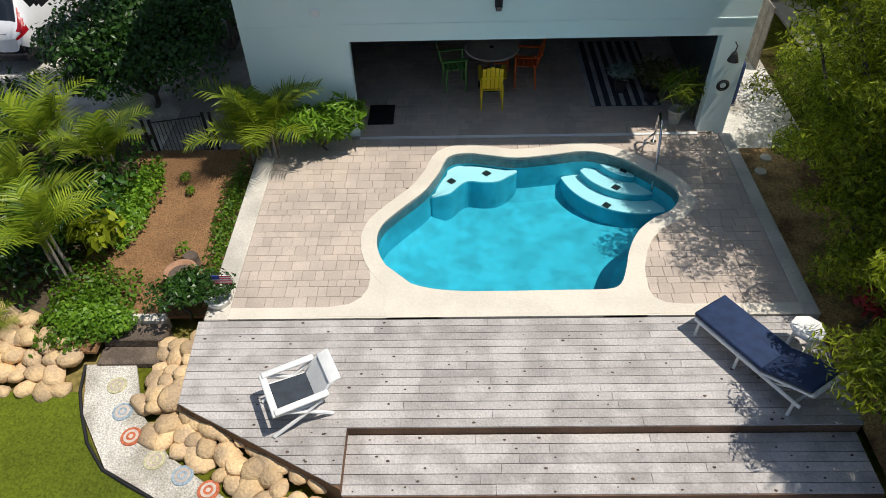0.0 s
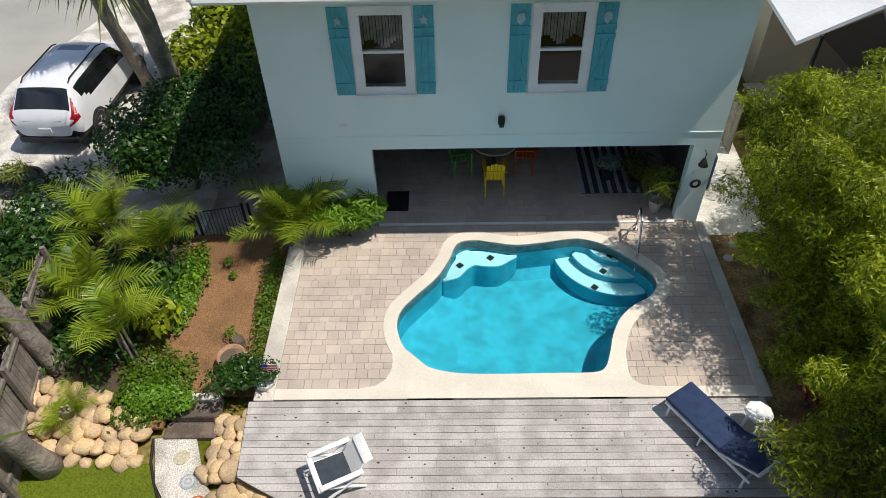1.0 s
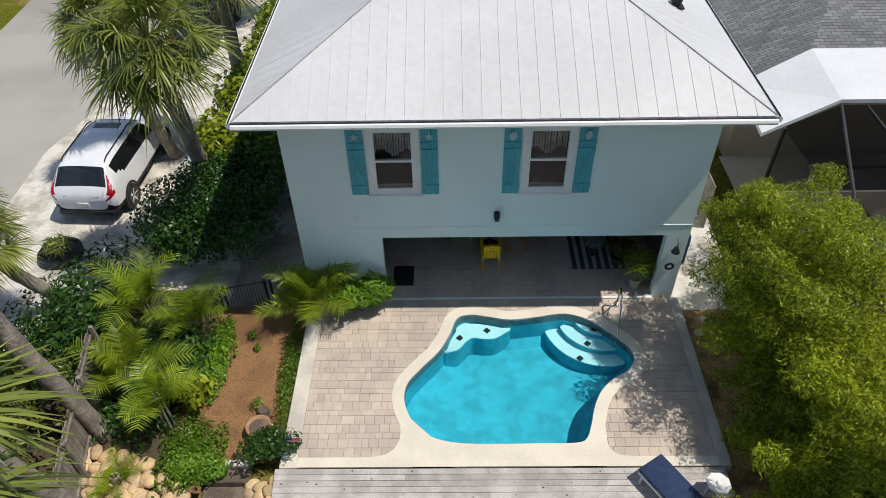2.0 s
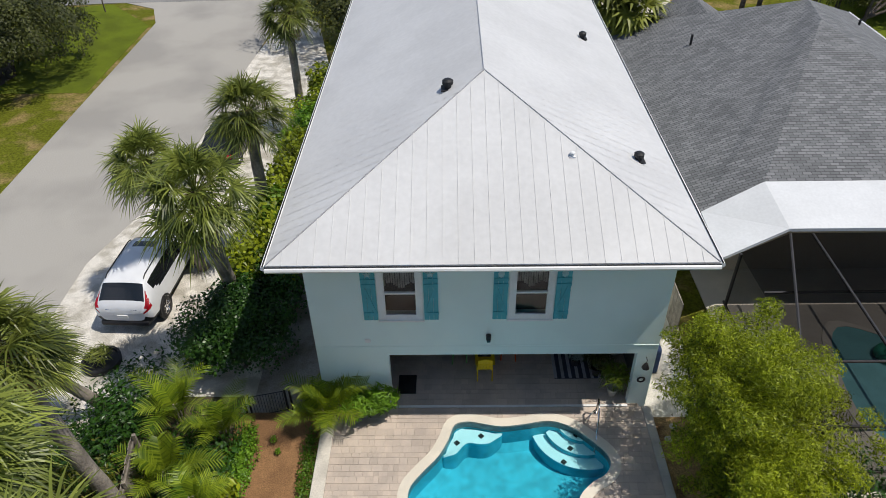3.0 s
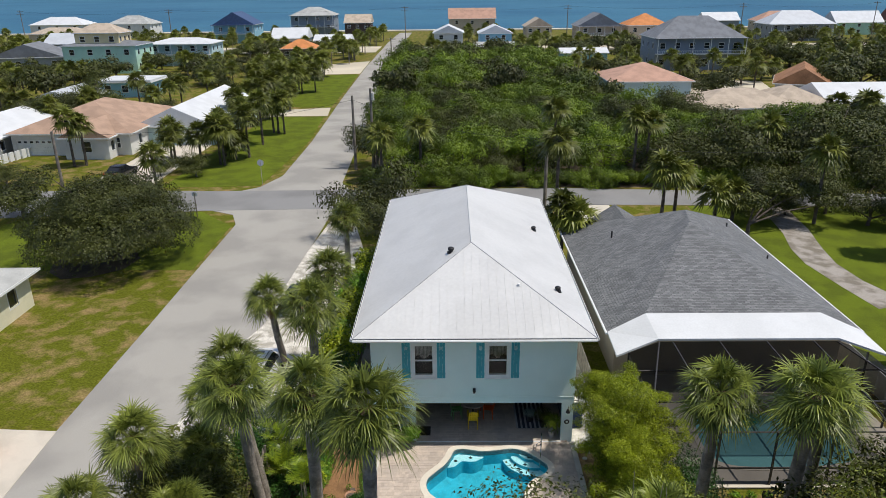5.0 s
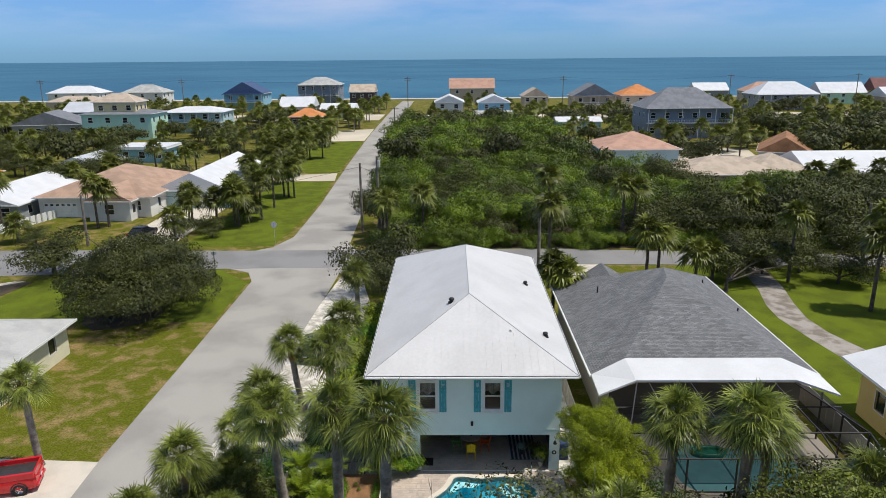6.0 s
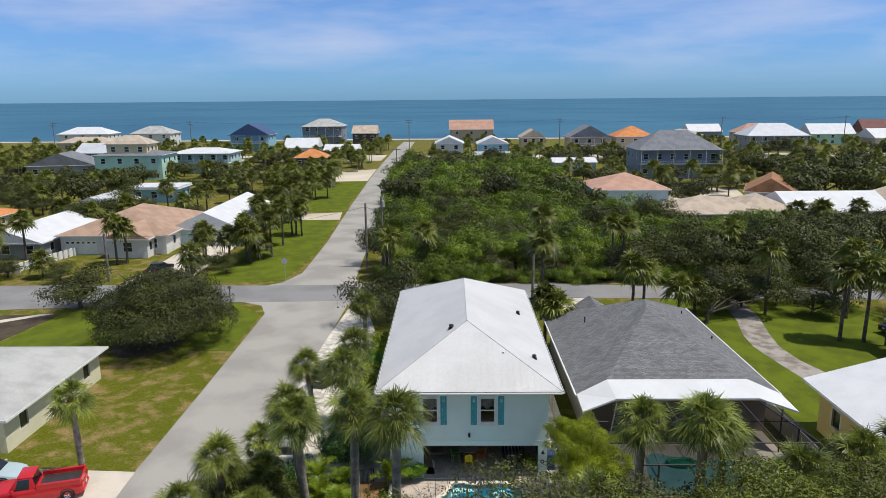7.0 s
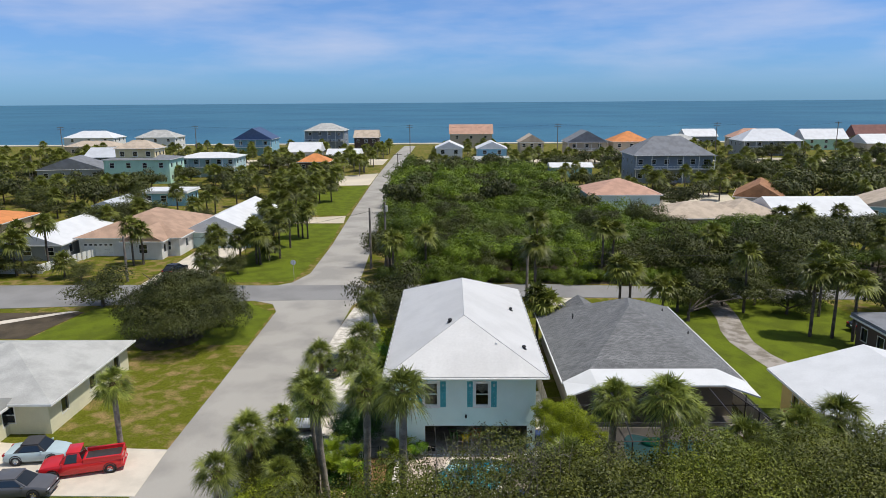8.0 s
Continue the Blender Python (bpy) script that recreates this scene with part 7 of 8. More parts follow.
home("low pale yellow house with a light grey shingle roof", -37.6, 16.4, 13.4, 13.0, 2.7, "hip", 2.4, W_CREAM, GREYROOF, wins=2, over=0.6)
home("pale yellow garage wing with a white door", -38.6, 12.4, 9.0, 4.6, 2.5, "gable", 1.2, W_CREAM, GREYROOF, garage=2, wins=1)
home("yellow house with a white metal gable roof", 32.4, 6.4, 13.0, 13.2, 3.6, "front", 2.0, W_YELLOW, WHITEROOF, wins=2, over=0.9)
home("white house with a tan shingle roof and a wide garage", -53.0, 78.2, 16.5, 20.0, 3.1, "hip", 3.2, W_WHITE, TANROOF, garage=1, wins=4, over=0.6)
home("white front gable wing with a tan roof", -49.6, 75.6, 6.0, 8.0, 3.0, "front", 1.9, W_WHITE, TANROOF, wins=1)
home("white house with a pale blue gable and white metal roof", -40.6, 84.3, 11.0, 24.0, 2.9, "front", 2.7, W_LTBLUE, WHITEROOF, garage=2, wins=1, over=0.6)
home("dark grey house with a white metal roof", -68.0, 75.0, 11.0, 18.0, 2.6, "front", 2.0, W_GREY, WHITEROOF, wins=3)
home("small white house with metal roof", -73.5, 112.0, 9.0, 11.0, 2.6, "front", 1.7, W_WHITE, SILVERROOF)
home("mint-green three-storey house with a grey roof", -96.0, 178.0, 20.0, 12.0, 7.4, "hip", 1.2, W_MINT, SLATEROOF, 2, wins=4)
home("yellow upper storey of the mint-green house", -97.0, 180.0, 12.0, 8.0, 10.6, "hip", 2.4, W_PALEYEL, BEIGEROOF, 3, wins=3)
home("grey house with a slate hip roof", -121.0, 186.0, 19.0, 13.0, 3.8, "front", 3.6, W_GREY, SLATEROOF, wins=4, turn=12)
home("dark grey two-storey gabled house", -120.0, 205.0, 12.0, 12.0, 6.0, "gable", 3.0, W_GREY, SILVERROOF, 2)
home("low pale blue flat-roofed house", -69.7, 133.0, 11.0, 8.0, 3.2, "flat", 0.4, W_BLUE, WHITEROOF)
home("white and blue two-storey house with a long white balcony", -81.0, 197.0, 19.0, 11.0, 6.4, "hip", 1.4, W_LTBLUE, WHITEROOF, 2, wins=5, porch=True)
home("bright blue gabled beach house with a dark roof", -90.5, 285.0, 17.0, 14.0, 7.4, "front", 5.0, W_BLUE, BLUEROOF, 2, porch=True)
home("white beach house with a pale hip roof", -190.0, 372.0 - 40, 26.0, 14.0, 6.0, "hip", 3.4, W_WHITE, WHITEROOF, 2)
home("white beach house with a grey hip roof", -152.0, 325.0, 20.0, 14.0, 6.4, "hip", 3.6, W_WHITE, GREYROOF, 2)
home("long beige house with a low roof", -168.0, 290.0, 24.0, 12.0, 4.2, "hip", 2.4, W_TAN, BEIGEROOF)
home("low tan house, brown roof", -205.0, 250.0, 24.0, 12.0, 3.2, "hip", 2.4, W_TAN, BEIGEROOF)
home("tall white and slate beach house with two balconies", -62.0, 308.0, 19.0, 14.0, 10.0, "hip", 3.4, W_SLATE, GREYROOF, 3, wins=4, porch=True)
home("dark brown beach house", -41.0, 300.0, 11.0, 12.0, 7.0, "gable", 3.4, W_BROWN, BEIGEROOF, 2)
home("low house with a bright white metal roof", -62.0, 258.0, 13.0, 12.0, 3.6, "gable", 3.6, W_GREY, WHITEROOF)
home("low grey white-roofed house", -44.0, 248.0, 13.0, 10.0, 3.0, "gable", 2.2, W_GREY, WHITEROOF)
home("open pavilion with an orange and yellow roof", -48.6, 210.0, 10.5, 9.0, 3.6, "hip", 2.6, W_BROWN, ORANGEROOF)
home("long beige beach house with a pale salmon roof", 9.6, 325.0, 21.5, 12.0, 7.2, "gable", 4.6, W_TAN, SALMONROOF, 2, wins=3)
home("pale grey two-storey house with a white gable", -1.2, 234.0, 10.0, 13.0, 6.4, "front", 2.4, W_WHITE, WHITEROOF, 2, wins=2, garage=1)
home("pale blue two-storey house with a white gable", 15.0, 233.0, 11.0, 12.0, 6.2, "front", 2.6, W_BLUE, WHITEROOF, 2, wins=2)
home("low tan grey-roofed shed house", 14.0, 222.0, 13.0, 8.0, 2.8, "gable", 1.2, W_TAN, GREYROOF)
home("tan beach house with a front gable", 34.0, 268.0, 10.0, 12.0, 6.4, "front", 3.2, W_TAN, BEIGEROOF, 2)
home("tan gabled beach house with a balcony", 56.0, 260.0, 16.0, 14.0, 6.8, "front", 4.6, W_TAN, SLATEROOF, 2, porch=True)
home("orange-roofed tan beach house", 74.0, 258.0, 15.0, 14.0, 7.0, "hip", 4.0, W_TAN, ORANGEROOF, 2)
home("large slate-blue two-storey house with a grey hip roof", 65.0, 174.0, 23.0, 15.0, 8.2, "hip", 5.2, W_SLATE, SLATEROOF, 2, wins=6, porch=True)
home("pale blue house with a salmon hip roof", 36.0, 112.5, 14.5, 14.0, 5.0, "hip", 2.7, W_LTBLUE, SALMONROOF, wins=2)
home("low bright blue cottage with a white roof", 38.0, 190.0, 13.0, 8.0, 3.2, "gable", 1.2, W_BLUE, WHITEROOF)
home("beach house with a white gable roof", 128.0, 330.0, 16.0, 12.0, 5.0, "gable", 3.6, W_SLATE, WHITEROOF, 1)
home("large grey beach house with a pale roof", 136.0, 268.0, 25.0, 14.0, 6.4, "hip", 4.8, W_GREY, SILVERROOF, 2, wins=5, porch=True)
home("tan salmon-roofed beach house", 142.0, 300.0, 18.0, 12.0, 6.0, "hip", 4.0, W_TAN, SALMONROOF, 2)
home("grey house with a pale metal roof", 176.0, 300.0, 20.0, 12.0, 5.0, "gable", 4.6, W_MINT, SILVERROOF, 2)
home("tan beach house with brown-red roof", 200.0, 300.0, 19.0, 12.0, 5.4, "gable", 6.0, W_TAN, REDROOF, 2)
home("white-roofed tan beach house", 182.0, 262.0, 18.0, 14.0, 5.4, "gable", 3.6, W_TAN, WHITEROOF, 1)
home("low white house with grey roof", 108.0, 300.0, 16.0, 12.0, 5.0, "hip", 2.6, W_WHITE, GREYROOF, 2)
home("grey rust-roofed gabled house", 67.0, 120.0, 9.5, 14.0, 3.2, "front", 3.0, W_GREY, RUSTROOF, turn=-25)
home("low house with a wide beige roof", 48.0, 97.0, 17.0, 12.0, 2.6, "hip", 2.4, W_TAN, BEIGEROOF)
home("low house with a second beige roof", 57.5, 99.0, 11.0, 12.0, 2.6, "hip", 2.6, W_TAN, BEIGEROOF)
home("low house with a broad white roof", 71.0, 99.0, 18.0, 14.0, 2.6, "gable", 2.8, W_WHITE, WHITEROOF)
home("blue gabled house with a tan roof", 88.0, 104.0, 13.0, 12.0, 3.4, "front", 2.6, W_BLUE, BEIGEROOF, turn=-20)
home("low tan red-roofed house", -90.0, 96.0, 9.0, 12.0, 2.4, "hip", 1.4, W_TAN, ORANGEROOF)
home("small brown brick outbuilding", 44.0, 27.0, 7.0, 8.0, 3.2, "flat", 0.3, W_BROWN, SLATEROOF, wins=1)

# ---- streets: poles, signs, fences ----
POLE = mat("timber_pole", (0.22, 0.19, 0.16), 0.9, 0.2)
poles = []


def utility_pole(x, y, h, arms=1, box_=False):
    t = thing("utility_pole", "tall grey timber utility pole", "utility pole", "utility poles", at=pose(x, y, G))
    part("pole", tube([(0, 0, 0), (0, 0, h)], [0.19, 0.14], 8), POLE, t)
    for k in range(arms):
        part("cross_arm", box(-1.4, 1.4, -0.09, 0.09, h - 0.5 - k * 0.9, h - 0.36 - k * 0.9), POLE, t)
        for q in (-1.1, -0.5, 0.5, 1.1):
            part("insulator", tube([(q, 0, h - 0.36 - k * 0.9), (q, 0, h - 0.2 - k * 0.9)], 0.04, 6), POTGREY, t)
    if box_:
        part("transformer", tube([(0.25, -0.15, h - 1.4), (0.25, -0.15, h - 0.5)], 0.2, 10), POTGREY, t, "grey transformer can")
    poles.append((x, y, G + h - 0.5))


utility_pole(-12.4, 69.0, 9.2, 0)
utility_pole(-10.2, 69.5, 10.0, 0, True)
utility_pole(8.9, 50.0, 8.2, 0)
utility_pole(-17.8, 262, 14.5, 2)
utility_pole(44.0, 262, 14.5, 2)
utility_pole(110.0, 262, 14.5, 2)
utility_pole(-108.0, 262, 14.5, 2)
utility_pole(-165.0, 262, 14.5, 2)
utility_pole(-17.5, 190, 8.0, 1)
utility_pole(160.0, 262, 14.5, 1)
utility_pole(43.6, 50.4, 7.4, 0)
utility_pole(-46.0, 62.0, 6.5, 0)
wires = [tube([Vector(a).lerp(Vector(b), k / 8) - Vector((0, 0, 1.2 * math.sin(math.pi * k / 8))) for k in range(9)], 0.018, 3) for a, b in ((poles[0], poles[2]), (poles[2], poles[10]), (poles[3], poles[4]), (poles[4], poles[5]), (poles[3], poles[6]), (poles[6], poles[7]), (poles[5], poles[9]), (poles[0], poles[11]))]
tagged(solid("power_lines", join(*wires), DARK, "thin black overhead power lines", "cable"), kind="stuff")
ss = thing("street_sign", "octagonal traffic sign seen from behind on a post", "sign", at=pose(-22.4, 61.8, G))
part("post", tube([(0, 0, 0), (0, 0, 3.0)], 0.035, 6), STEEL, ss)
part("plate", xf(prism([(0.4 * math.cos(math.pi * (k + 0.5) / 4), 0.4 * math.sin(math.pi * (k + 0.5) / 4)) for k in range(8)], -0.01, 0.01), pose(0, 0, 2.7, 90)), SILVERROOF, ss)
s2 = thing("street_sign", "thin brown sign post by the corner lawn", "sign", at=pose(-26.0, 50.0, G))
part("post", tube([(0, 0, 0), (0, 0, 2.6)], 0.05, 6), BARK, s2)
part("plate", box(-0.25, 0.25, -0.02, 0.02, 2.2, 2.6), SILVERROOF, s2)
vf = thing("vinyl_fence", "white vinyl garden fence", "fence", at=pose(0, 0, G))
for k in range(26):
    x, y = (-75 + k * 1.2, 66.5) if k < 12 else (-61.8 + (k - 12) * 0.25, 66.5 + (k - 12) * 1.0)
    part("panel", box(x, x + (1.12 if k < 12 else 0.2), y, y + (0.05 if k < 12 else 0.95), 0, 1.2), WHITEP, vf)
wf = thing("wood_fence", "pale grey board fence along the neighbour's side", "fence", at=pose(0, 0, G))
for k in range(70):
    part("board", box(7.25, 7.28, 15.5 + k * 0.3, 15.78 + k * 0.3, 0, 1.7), FENCEWOOD, wf)
rf = thing("white_fence", "white fence beside the grey-roofed house", "fence", at=pose(0, 0, G))
for k in range(14):
    part("panel", box(23.1, 23.15, 10 + k * 0.9, 10.85 + k * 0.9, 0, 1.5), WHITEP, rf)

# ---- trees further off ----


def tree_mesh(rnd, lobes, n, leaf, m):
    c, d = lobes_points(lobes, n, rnd, 0.35)
    return mesh_of("crown", leaves(c, d, leaf[0], leaf[1], rnd + 1, jitter=0.3), m)


def wide_lobes(rnd, n=9, low=0.42):
    r = random.Random(rnd)
    return [(r.uniform(-0.62, 0.62), r.uniform(-0.62, 0.62), r.uniform(low, 0.8), r.uniform(0.3, 0.48), r.uniform(0.3, 0.48), r.uniform(0.18, 0.3)) for k in range(n)]


DOME = [(4.9 * math.cos(k * 0.785), 4.3 * math.sin(k * 0.785), 2.5 + 0.5 * math.sin(k * 2.3), 3.3, 3.0, 2.0) for k in range(8)]
DOME += [(2.6 * math.cos(k * 1.256 + 0.4), 2.3 * math.sin(k * 1.256 + 0.4), 4.3 + 0.4 * math.sin(k * 1.7), 2.8, 2.6, 1.8) for k in range(5)] + [(0.3, -0.2, 5.2, 2.4, 2.4, 1.5)]
BIGOAK = [mesh_of("crown", leaves(*lobes_points(DOME, 95000, 103, 0.15), 0.18, 0.11, 104, jitter=0.4), OAKLEAF)]
FAROAK = [tree_mesh(110 + k, [tuple(4.2 * q for q in l) for l in wide_lobes(120 + k, 10, 0.28)], 6500, (0.21, 0.13), OAKLEAF) for k in range(3)]
DISTOAK = [tree_mesh(115 + k, [tuple(4.2 * q for q in l) for l in wide_lobes(120 + k, 10, 0.28)], 2000, (0.42, 0.28), OAKLEAF) for k in range(3)]
SCRUB = [tree_mesh(130 + k, [tuple(4.0 * q for q in l) for l in wide_lobes(140 + k, 11, 0.22)], 4600, (0.24, 0.15), SCRUBLEAF) for k in range(4)]
DISTSCRUB = [tree_mesh(135 + k, [tuple(4.0 * q for q in l) for l in wide_lobes(140 + k, 11, 0.22)], 2400, (0.32, 0.2), SCRUBLEAF) for k in range(4)]
OAKTRUNK = mesh_of("trunk", limbs((0, 0, 0), [tuple(4.2 * q for q in l) for l in wide_lobes(120, 6)], 0.2, 3), BARK)
BIGTRUNK = mesh_of("trunk", limbs((0, 0, 0), [(l[0] * 8, l[1] * 7, l[2] * 7.4, 2, 2, 1) for l in wide_lobes(101, 8)], 0.4, 3), BARK)
FARCROWN = [mesh_of("crown", fan_crown(150 + k, 34, 13, 0.72, 0.9, 2, 0.19), FARPALM) for k in range(3)]
STEM = mesh_of("trunk", tube([(0, 0, -0.1), (0.1, 0.05, 1.0), (0, 0.1, 2.4)], [0.2, 0.16, 0.1], 6), BARK)
FARTRUNK = mesh_of("trunk", tube([(0, 0, 0), (0.06, 0, 0.5), (0, 0, 0.84), (0, 0, 0.95), (0, 0, 1.0)], [0.18, 0.15, 0.14, 0.24, 0.2], 6), BARK)
r7 = random.Random(77)


def far_tree(x, y, s, meshes=None, label="dense grey-green live oak", trunk=None, sz=1.0, k=None):
    t = thing("tree", label, "tree", "live oaks", at=pose(x, y, G, 0, 0, r7.uniform(0, 360)) @ Matrix.Diagonal((s, s, s * sz, 1)))
    me = meshes or (FAROAK if y < 125 else DISTOAK)
    part("crown", me[r7.randrange(len(me)) if k is None else k], None, t)
    part("trunk", trunk or OAKTRUNK, None, t)


DISTANT = []


def far_palm(x, y, h, s=1.0):
    if y > 150:
        DISTANT.append((x, y, h, s))
        return
    t = thing("palm_tree", "sabal palm with a round fan crown", "palm tree", "far palms", at=pose(x, y, G, 0, 0, r7.uniform(0, 360)))
    part("trunk", FARTRUNK, None, t).matrix_local = Matrix.Diagonal((1, 1, h, 1))
    part("crown", FARCROWN[r7.randrange(3)], None, t).matrix_local = Matrix.Translation((0, 0, h)) @ Matrix.Scale(1.45 * s, 4)


far_tree(-28.9, 38.5, 0.93, BIGOAK, "broad dark live oak on the corner lawn", BIGTRUNK, 1.2, 0)
far_tree(-43.5, 50.0, 1.15, None, "dark live oak at the corner")
far_tree(-7.2, 44.5, 1.2, None, "dark live oak behind the house", sz=1.35)
far_tree(-4.2, 39.2, 1.0, None, "dark live oak behind the house", sz=1.2)
for x, y, h in ((19.0, 45.0, 6.2), (20.3, 45.4, 5.4), (9.3, 45.0, 8.6), (24.5, 46.5, 3.4), (26.4, 47.0, 3.0), (8.6, 37.0, 5.0), (9.6, 36.0, 4.4), (34.0, 46.5, 7.2), (37.5, 38.0, 7.0), (39.6, 37.6, 7.4), (41.2, 36.6, 6.4), (42.0, 45.0, 7.6),
                (-34.5, 61.0, 4.0), (-27.8, 76.0, 5.8), (-29.6, 80.0, 6.0), (-28.0, 84.0, 6.6), (-31.5, 86.0, 5.2), (-26.6, 92.0, 5.6), (-33.0, 72.0, 4.2), (-49.4, 71.5, 6.4), (-48.2, 72.2, 5.4), (-62.0, 70.5, 7.0), (-64.5, 68.0, 6.4), (-56.0, 64.0, 2.6)):
    far_palm(x, y, h)
for k in range(9):
    far_palm(r7.uniform(-36, -27), r7.uniform(70, 100), r7.uniform(3.6, 5.8), 1.1)
for x, y, s in ((-33.5, 68.5, 0.62), (-31.6, 66.0, 0.5), (-36.2, 66.4, 0.42), (29.0, 47.5, 0.75), (36.4, 55.0, 1.1), (30.5, 62.0, 1.15), (24.0, 63.0, 1.2), (41.0, 62.0, 1.2), (47.5, 60.5, 1.1), (32.6, 49.4, 0.6), (38.8, 46.0, 0.8), (-52.5, 62.0, 0.6), (-66.0, 60.0, 1.0), (-72.0, 57.0, 1.1), (52.0, 47.0, 1.0)):
    far_tree(x, y, s)
for x, y, s in ((33.0, 62.8, 1.45), (39.0, 63.4, 1.5), (45.5, 62.6, 1.45), (52.0, 63.0, 1.5), (31.0, 49.2, 0.85), (43.0, 49.6, 1.05), (49.0, 43.5, 1.1), (36.6, 49.6, 0.7)):
    far_tree(x, y, s, None, "dark live oak beside the cross street", sz=1.3)
for x, y, q in ((-70.0, 64.5, 1.1), (-78.0, 70.0, 1.35), (-84.0, 84.0, 1.3), (-60.0, 104.0, 1.2), (-72.0, 122.0, 1.3), (-84.0, 128.0, 1.4), (-96.0, 124.0, 1.4), (-108.0, 140.0, 1.5), (-58.0, 150.0, 1.2),
                (76.0, 128.0, 1.5), (86.0, 134.0, 1.6), (96.0, 130.0, 1.6), (104.0, 144.0, 1.6), (92.0, 158.0, 1.5), (112.0, 168.0, 1.6)):
    far_tree(x, y, q, None, "dark round-crowned live oak between the houses", sz=1.15)
# leaning bare-stemmed tree by the gravel drive
lt = thing("leaning_tree", "leaning multi-stemmed small oak on the lawn", "tree", at=pose(26.5, 43.5, G))
LL = [(3.6, 2.2, 3.6, 1.6, 1.4, 0.8), (6.0, 3.2, 3.2, 1.6, 1.5, 0.9), (0.4, 0.4, 3.0, 1.2, 1.2, 0.9), (7.6, 1.8, 2.4, 1.5, 1.4, 1.0)]
part("trunk", limbs((0, 0, 0), LL, 0.18, 9), BARK, lt)
cc, dd = lobes_points(LL, 3400, 99)
part("crown", leaves(cc, dd, 0.3, 0.16, 98), OAKLEAF, lt)

# coastal scrub wood
WOOD = [(-11, 62.5), (34, 61.5), (60, 62), (54, 92), (40, 98), (27, 110), (27, 165), (24, 205), (-15.5, 205), (-13.5, 130)]
k = 0
yy = 63.0
while yy < 205:
    xx = -15 + (k % 2) * 2.4
    while xx < 62:
        px, py = xx + r7.uniform(-1.6, 1.6), yy + r7.uniform(-1.6, 1.6)
        if inside((px, py), WOOD):
            s = r7.uniform(0.8, 1.25) * (0.9 if py < 120 else 1.1)
            t = thing("scrub_tree", "dense green coastal scrub tree", "tree", "coastal scrub", at=pose(px, py, G, 0, 0, r7.uniform(0, 360)) @ Matrix.Diagonal((s, s, s * r7.uniform(1.0, 1.5), 1)))
            part("crown", (SCRUB if py < 105 else DISTSCRUB)[r7.randrange(4)] if r7.random() < 0.7 else (FAROAK if py < 105 else DISTOAK)[r7.randrange(3)], None, t)
            part("trunk", STEM, None, t)
        xx += 5.2 + max(0, (yy - 100) * 0.012)
    k += 1
    yy += 4.6 + max(0, (yy - 80) * 0.02)
for k in range(46):
    px = -9.5 + 1.32 * k
    s = r7.uniform(0.38, 0.6)
    t = thing("scrub_bush", "low green scrub bush at the wood's edge", "shrub", "wood edge bushes", at=pose(px + r7.uniform(-0.5, 0.5), 61.3 - 0.026 * (px + 10) + r7.uniform(-0.3, 0.6), G - 0.5, 0, 0, r7.uniform(0, 360)) @ Matrix.Diagonal((s, s, s * 1.35, 1)))
    part("crown", SCRUB[r7.randrange(4)], None, t)
for x, y, h in ((-8.5, 63.0, 5.6), (-9.4, 66.5, 5.0), (-4.0, 64.0, 6.2), (20.6, 62.0, 7.4), (22.2, 62.4, 7.0), (11.8, 64.5, 8.2), (36, 63, 6.4)):
    far_palm(x, y, h)

# trees and palms between the houses
HOUSES = [(o.location.x, o.location.y) for o in bpy.data.objects if o.name.split(".")[0] == "house"]


def free(x, y, r):
    if -29 < x < -11 and y < 345:
        return False
    if inside((x, y), WOOD) or (36 < x < 96 and 88 < y < 108 and r > 3):
        return False
    return all(abs(x - hx) > 8.5 + r * 0.5 or not -4.5 - r * 0.6 < y - hy < 17 for hx, hy in HOUSES)


n_t = 0
while n_t < 250:
    x, y = r7.uniform(-235, 235), r7.uniform(64, 250)
    if abs(x) < 0.68 * (y + 34) + 6 and free(x, y, 4) and not (-45 < x < -20 and y < 120) and not (-36 < x < -20 and y < 240):
        far_tree(x, y, r7.uniform(0.55, 1.2) * (1.0 if x < 0 else 1.2), sz=r7.uniform(0.9, 1.25))
        n_t += 1
n_t = 0
while n_t < 400:
    x, y = r7.uniform(-235, 235), r7.uniform(62, 300)
    if abs(x) < 0.68 * (y + 34) + 6 and free(x, y, 1.5) and not (-26 < x < -20):
        far_palm(x, y, r7.uniform(2.8, 6.0), r7.uniform(0.9, 1.25))
        n_t += 1
n_t = 0
while n_t < 34:
    x, y = (r7.uniform(-98, -56), r7.uniform(61, 112)) if n_t % 2 else (r7.uniform(46, 96), r7.uniform(58, 94))
    if free(x, y, 3):
        if n_t % 3:
            far_tree(x, y, r7.uniform(0.7, 1.25), sz=r7.uniform(0.9, 1.3))
        else:
            far_palm(x, y, r7.uniform(4, 6.5), 1.15)
        n_t += 1
for k in range(26):
    far_palm(r7.uniform(-44, -30), r7.uniform(118, 168), r7.uniform(3.5, 6.5), 1.15)
for k in range(16):
    far_palm(r7.uniform(-42, -28), r7.uniform(206, 300), r7.uniform(3.5, 6.0), 1.15)
n_t = 0
while n_t < 60:
    x, y = r7.uniform(-230, 230), r7.uniform(255, 345)
    if free(x, y, 2):
        far_tree(x, y, r7.uniform(0.35, 0.6), sz=0.8, label="low green dune shrub")
        n_t += 1
dv, df, dm = [], [], []
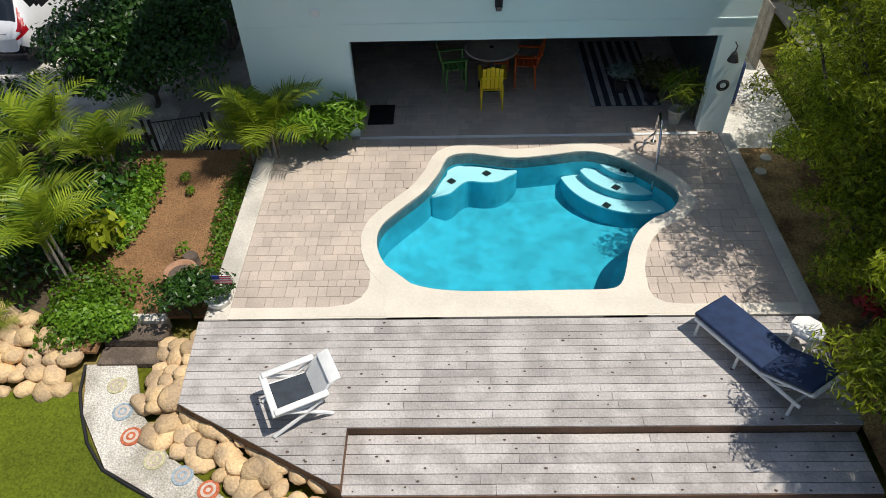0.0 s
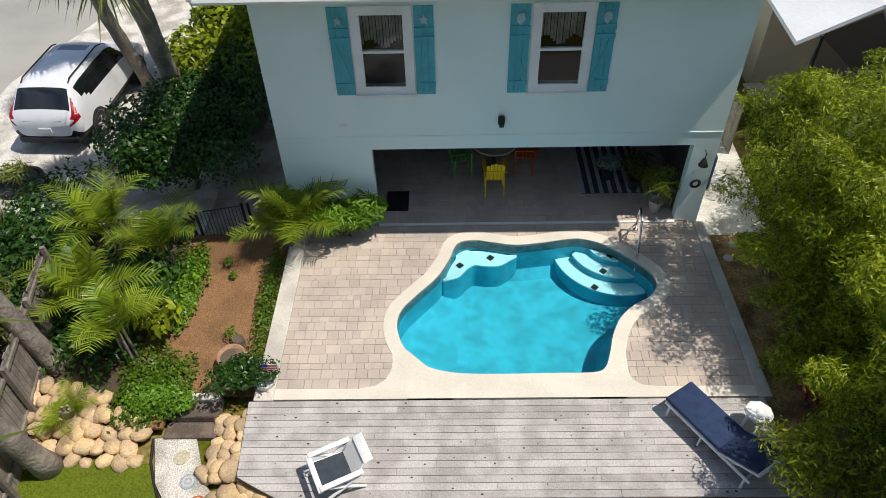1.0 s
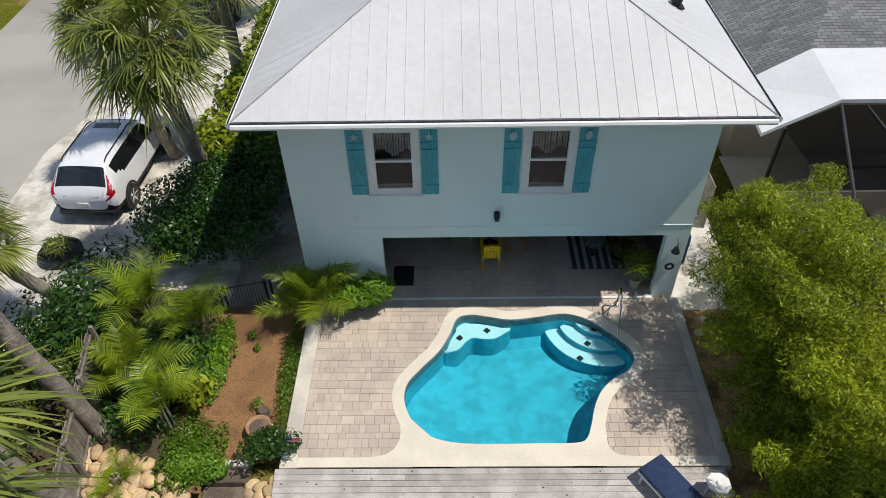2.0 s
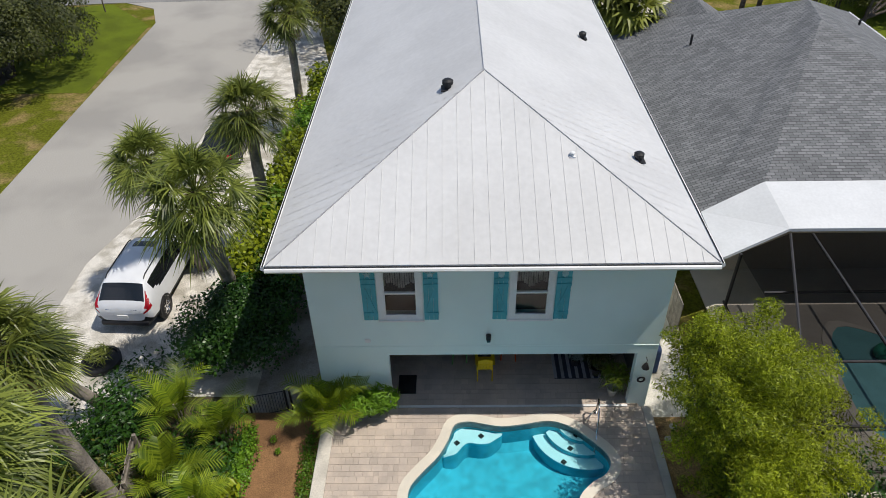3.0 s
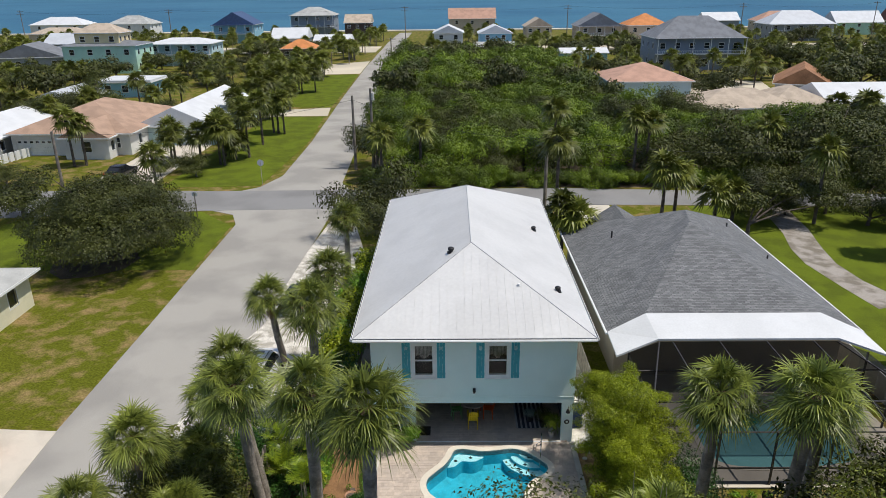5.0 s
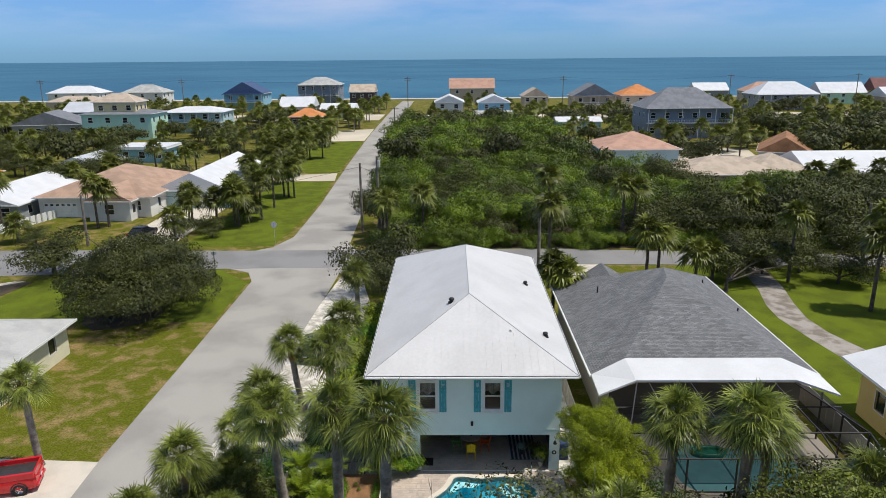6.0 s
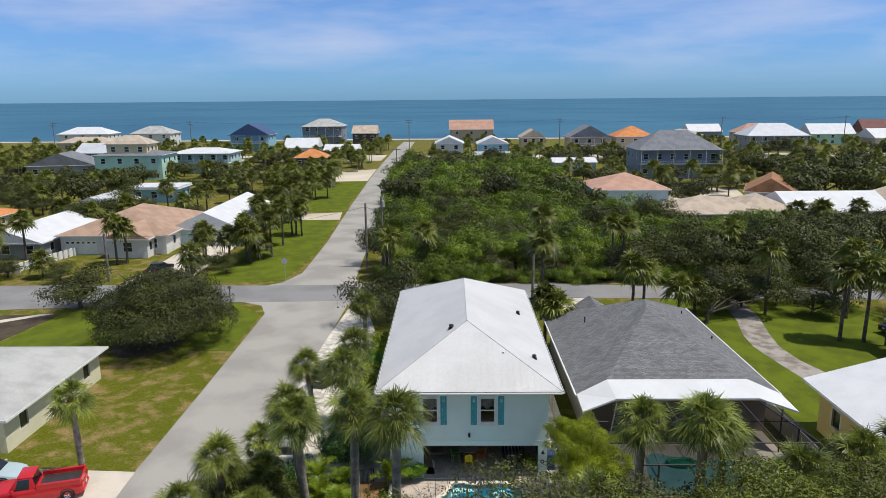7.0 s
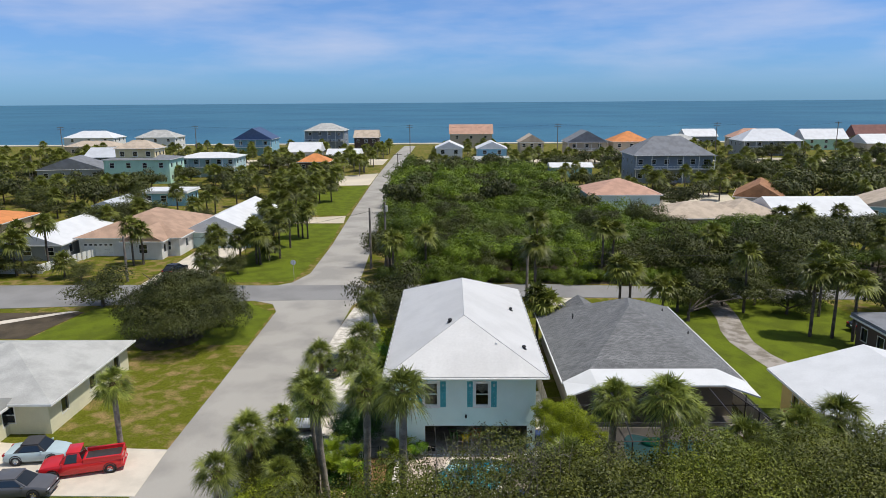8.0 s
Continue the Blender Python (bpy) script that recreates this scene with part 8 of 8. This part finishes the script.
for x, y, h, s in DISTANT:
    turn = Matrix.Rotation(r7.uniform(0, 6.28), 4, "Z")
    for me, m, slot in ((FARTRUNK, Matrix.Translation((x, y, G)) @ Matrix.Diagonal((1, 1, h, 1)), 1), (FARCROWN[r7.randrange(3)], Matrix.Translation((x, y, G + h)) @ turn @ Matrix.Scale(1.45 * s, 4), 0)):
        k = len(dv)
        dv.extend([tuple(m @ q.co) for q in me.vertices])
        df.extend([tuple(i + k for i in q.vertices) for q in me.polygons])
        dm.extend([slot] * len(me.polygons))
dp = solid("distant_palms", (dv, df), FARPALM, "many sabal palms between the beach houses", "palm tree", kind="stuff")
dp.data.materials.append(TRUNK)
dp.data.polygons.foreach_set("material_index", dm)
for x, y, a, col in ((-41.0, 66.5, 80, "black_car"), (70, 96, 20, "white_car"), (47, 88, 40, "white_car"), (-54, 236, 10, "black_car"), (62, 168, 0, "grey_car"), (49, 52.8 + 14, 30, "pale_blue_car"), (45, 40, 10, "black_car")):
    car("parked_car", "parked car seen from far off", x, y, a, MATS[col], "sedan")

# ---- pavers ----
MAXP = 300
PM = {}


def paver_mesh(w, d):
    if (w, d) not in PM:
        c, t = 0.003, 0.03
        v = [(0, 0, -t), (w, 0, -t), (w, d, -t), (0, d, -t), (0, 0, -c), (w, 0, -c), (w, d, -c), (0, d, -c), (c, c, 0), (w - c, c, 0), (w - c, d - c, 0), (c, d - c, 0)]
        f = [(0, 1, 5, 4), (1, 2, 6, 5), (2, 3, 7, 6), (3, 0, 4, 7), (4, 5, 9, 8), (5, 6, 10, 9), (6, 7, 11, 10), (7, 4, 8, 11), (8, 9, 10, 11)]
        PM[(w, d)] = mesh_of("paver", (v, f), PAVER)
    return PM[(w, d)]


floor_ob = bpy.data.objects["carport_floor"]
rest_v = []
count = 0
r4 = random.Random(4)


def lay(x0, x1, y0, y1, parent, skip):
    """Courses of mixed paver lengths."""
    global count
    y, row = y0, 0
    while y < y1 - 0.05:
        d = (0.23, 0.15)[row % 3 == 2]
        x = x0
        while x < x1 - 0.02:
            w = min(r4.choice((0.15, 0.23, 0.23, 0.31)), x1 - x)
            if x1 - x - w < 0.08:
                w = x1 - x
            if not skip(x, y, w, d):
                me = paver_mesh(round(w - 0.005, 3), round(min(d, y1 - y) - 0.005, 3))
                z = P + r4.uniform(-0.002, 0.002)
                if parent is patio and count < MAXP and x < 0.5:
                    ob = new("paver", me)
                    ob.location = (x, y, z)
                    ob.parent = parent
                    count += 1
                else:
                    rest_v.append((me, (x, y, z), parent))
            x += w
        y += d
        row += 1


GIN, RIM = grown(POOL, 0.2), grown(POOL, 0.03)
lay(-3.835, 5.365, 7.605, 12.28, patio, lambda x, y, w, d: all(inside((x + a, y + b), GIN) for a in (0, w) for b in (0, d)) or any(inside((x + a, y + b), RIM) for a in (0, w / 2, w) for b in (0, d / 2, d)))
lay(-3.97, 5.27, 12.37, 19.2, floor_ob, lambda x, y, w, d: False)
for parent, nm, lab in ((patio, "more_pavers", "tan and grey pavers"), (floor_ob, "floor_pavers", "tan and grey pavers in shade")):
    v, f = [], []
    for me, p, pa in rest_v:
        if pa is parent:
            k = len(v)
            v.extend([(q.co.x + p[0], q.co.y + p[1], q.co.z + p[2]) for q in me.vertices])
            f.extend([tuple(i + k for i in q.vertices) for q in me.polygons])
    tagged(part(nm, (v, f), PAVERS, parent, lab), kind="stuff")
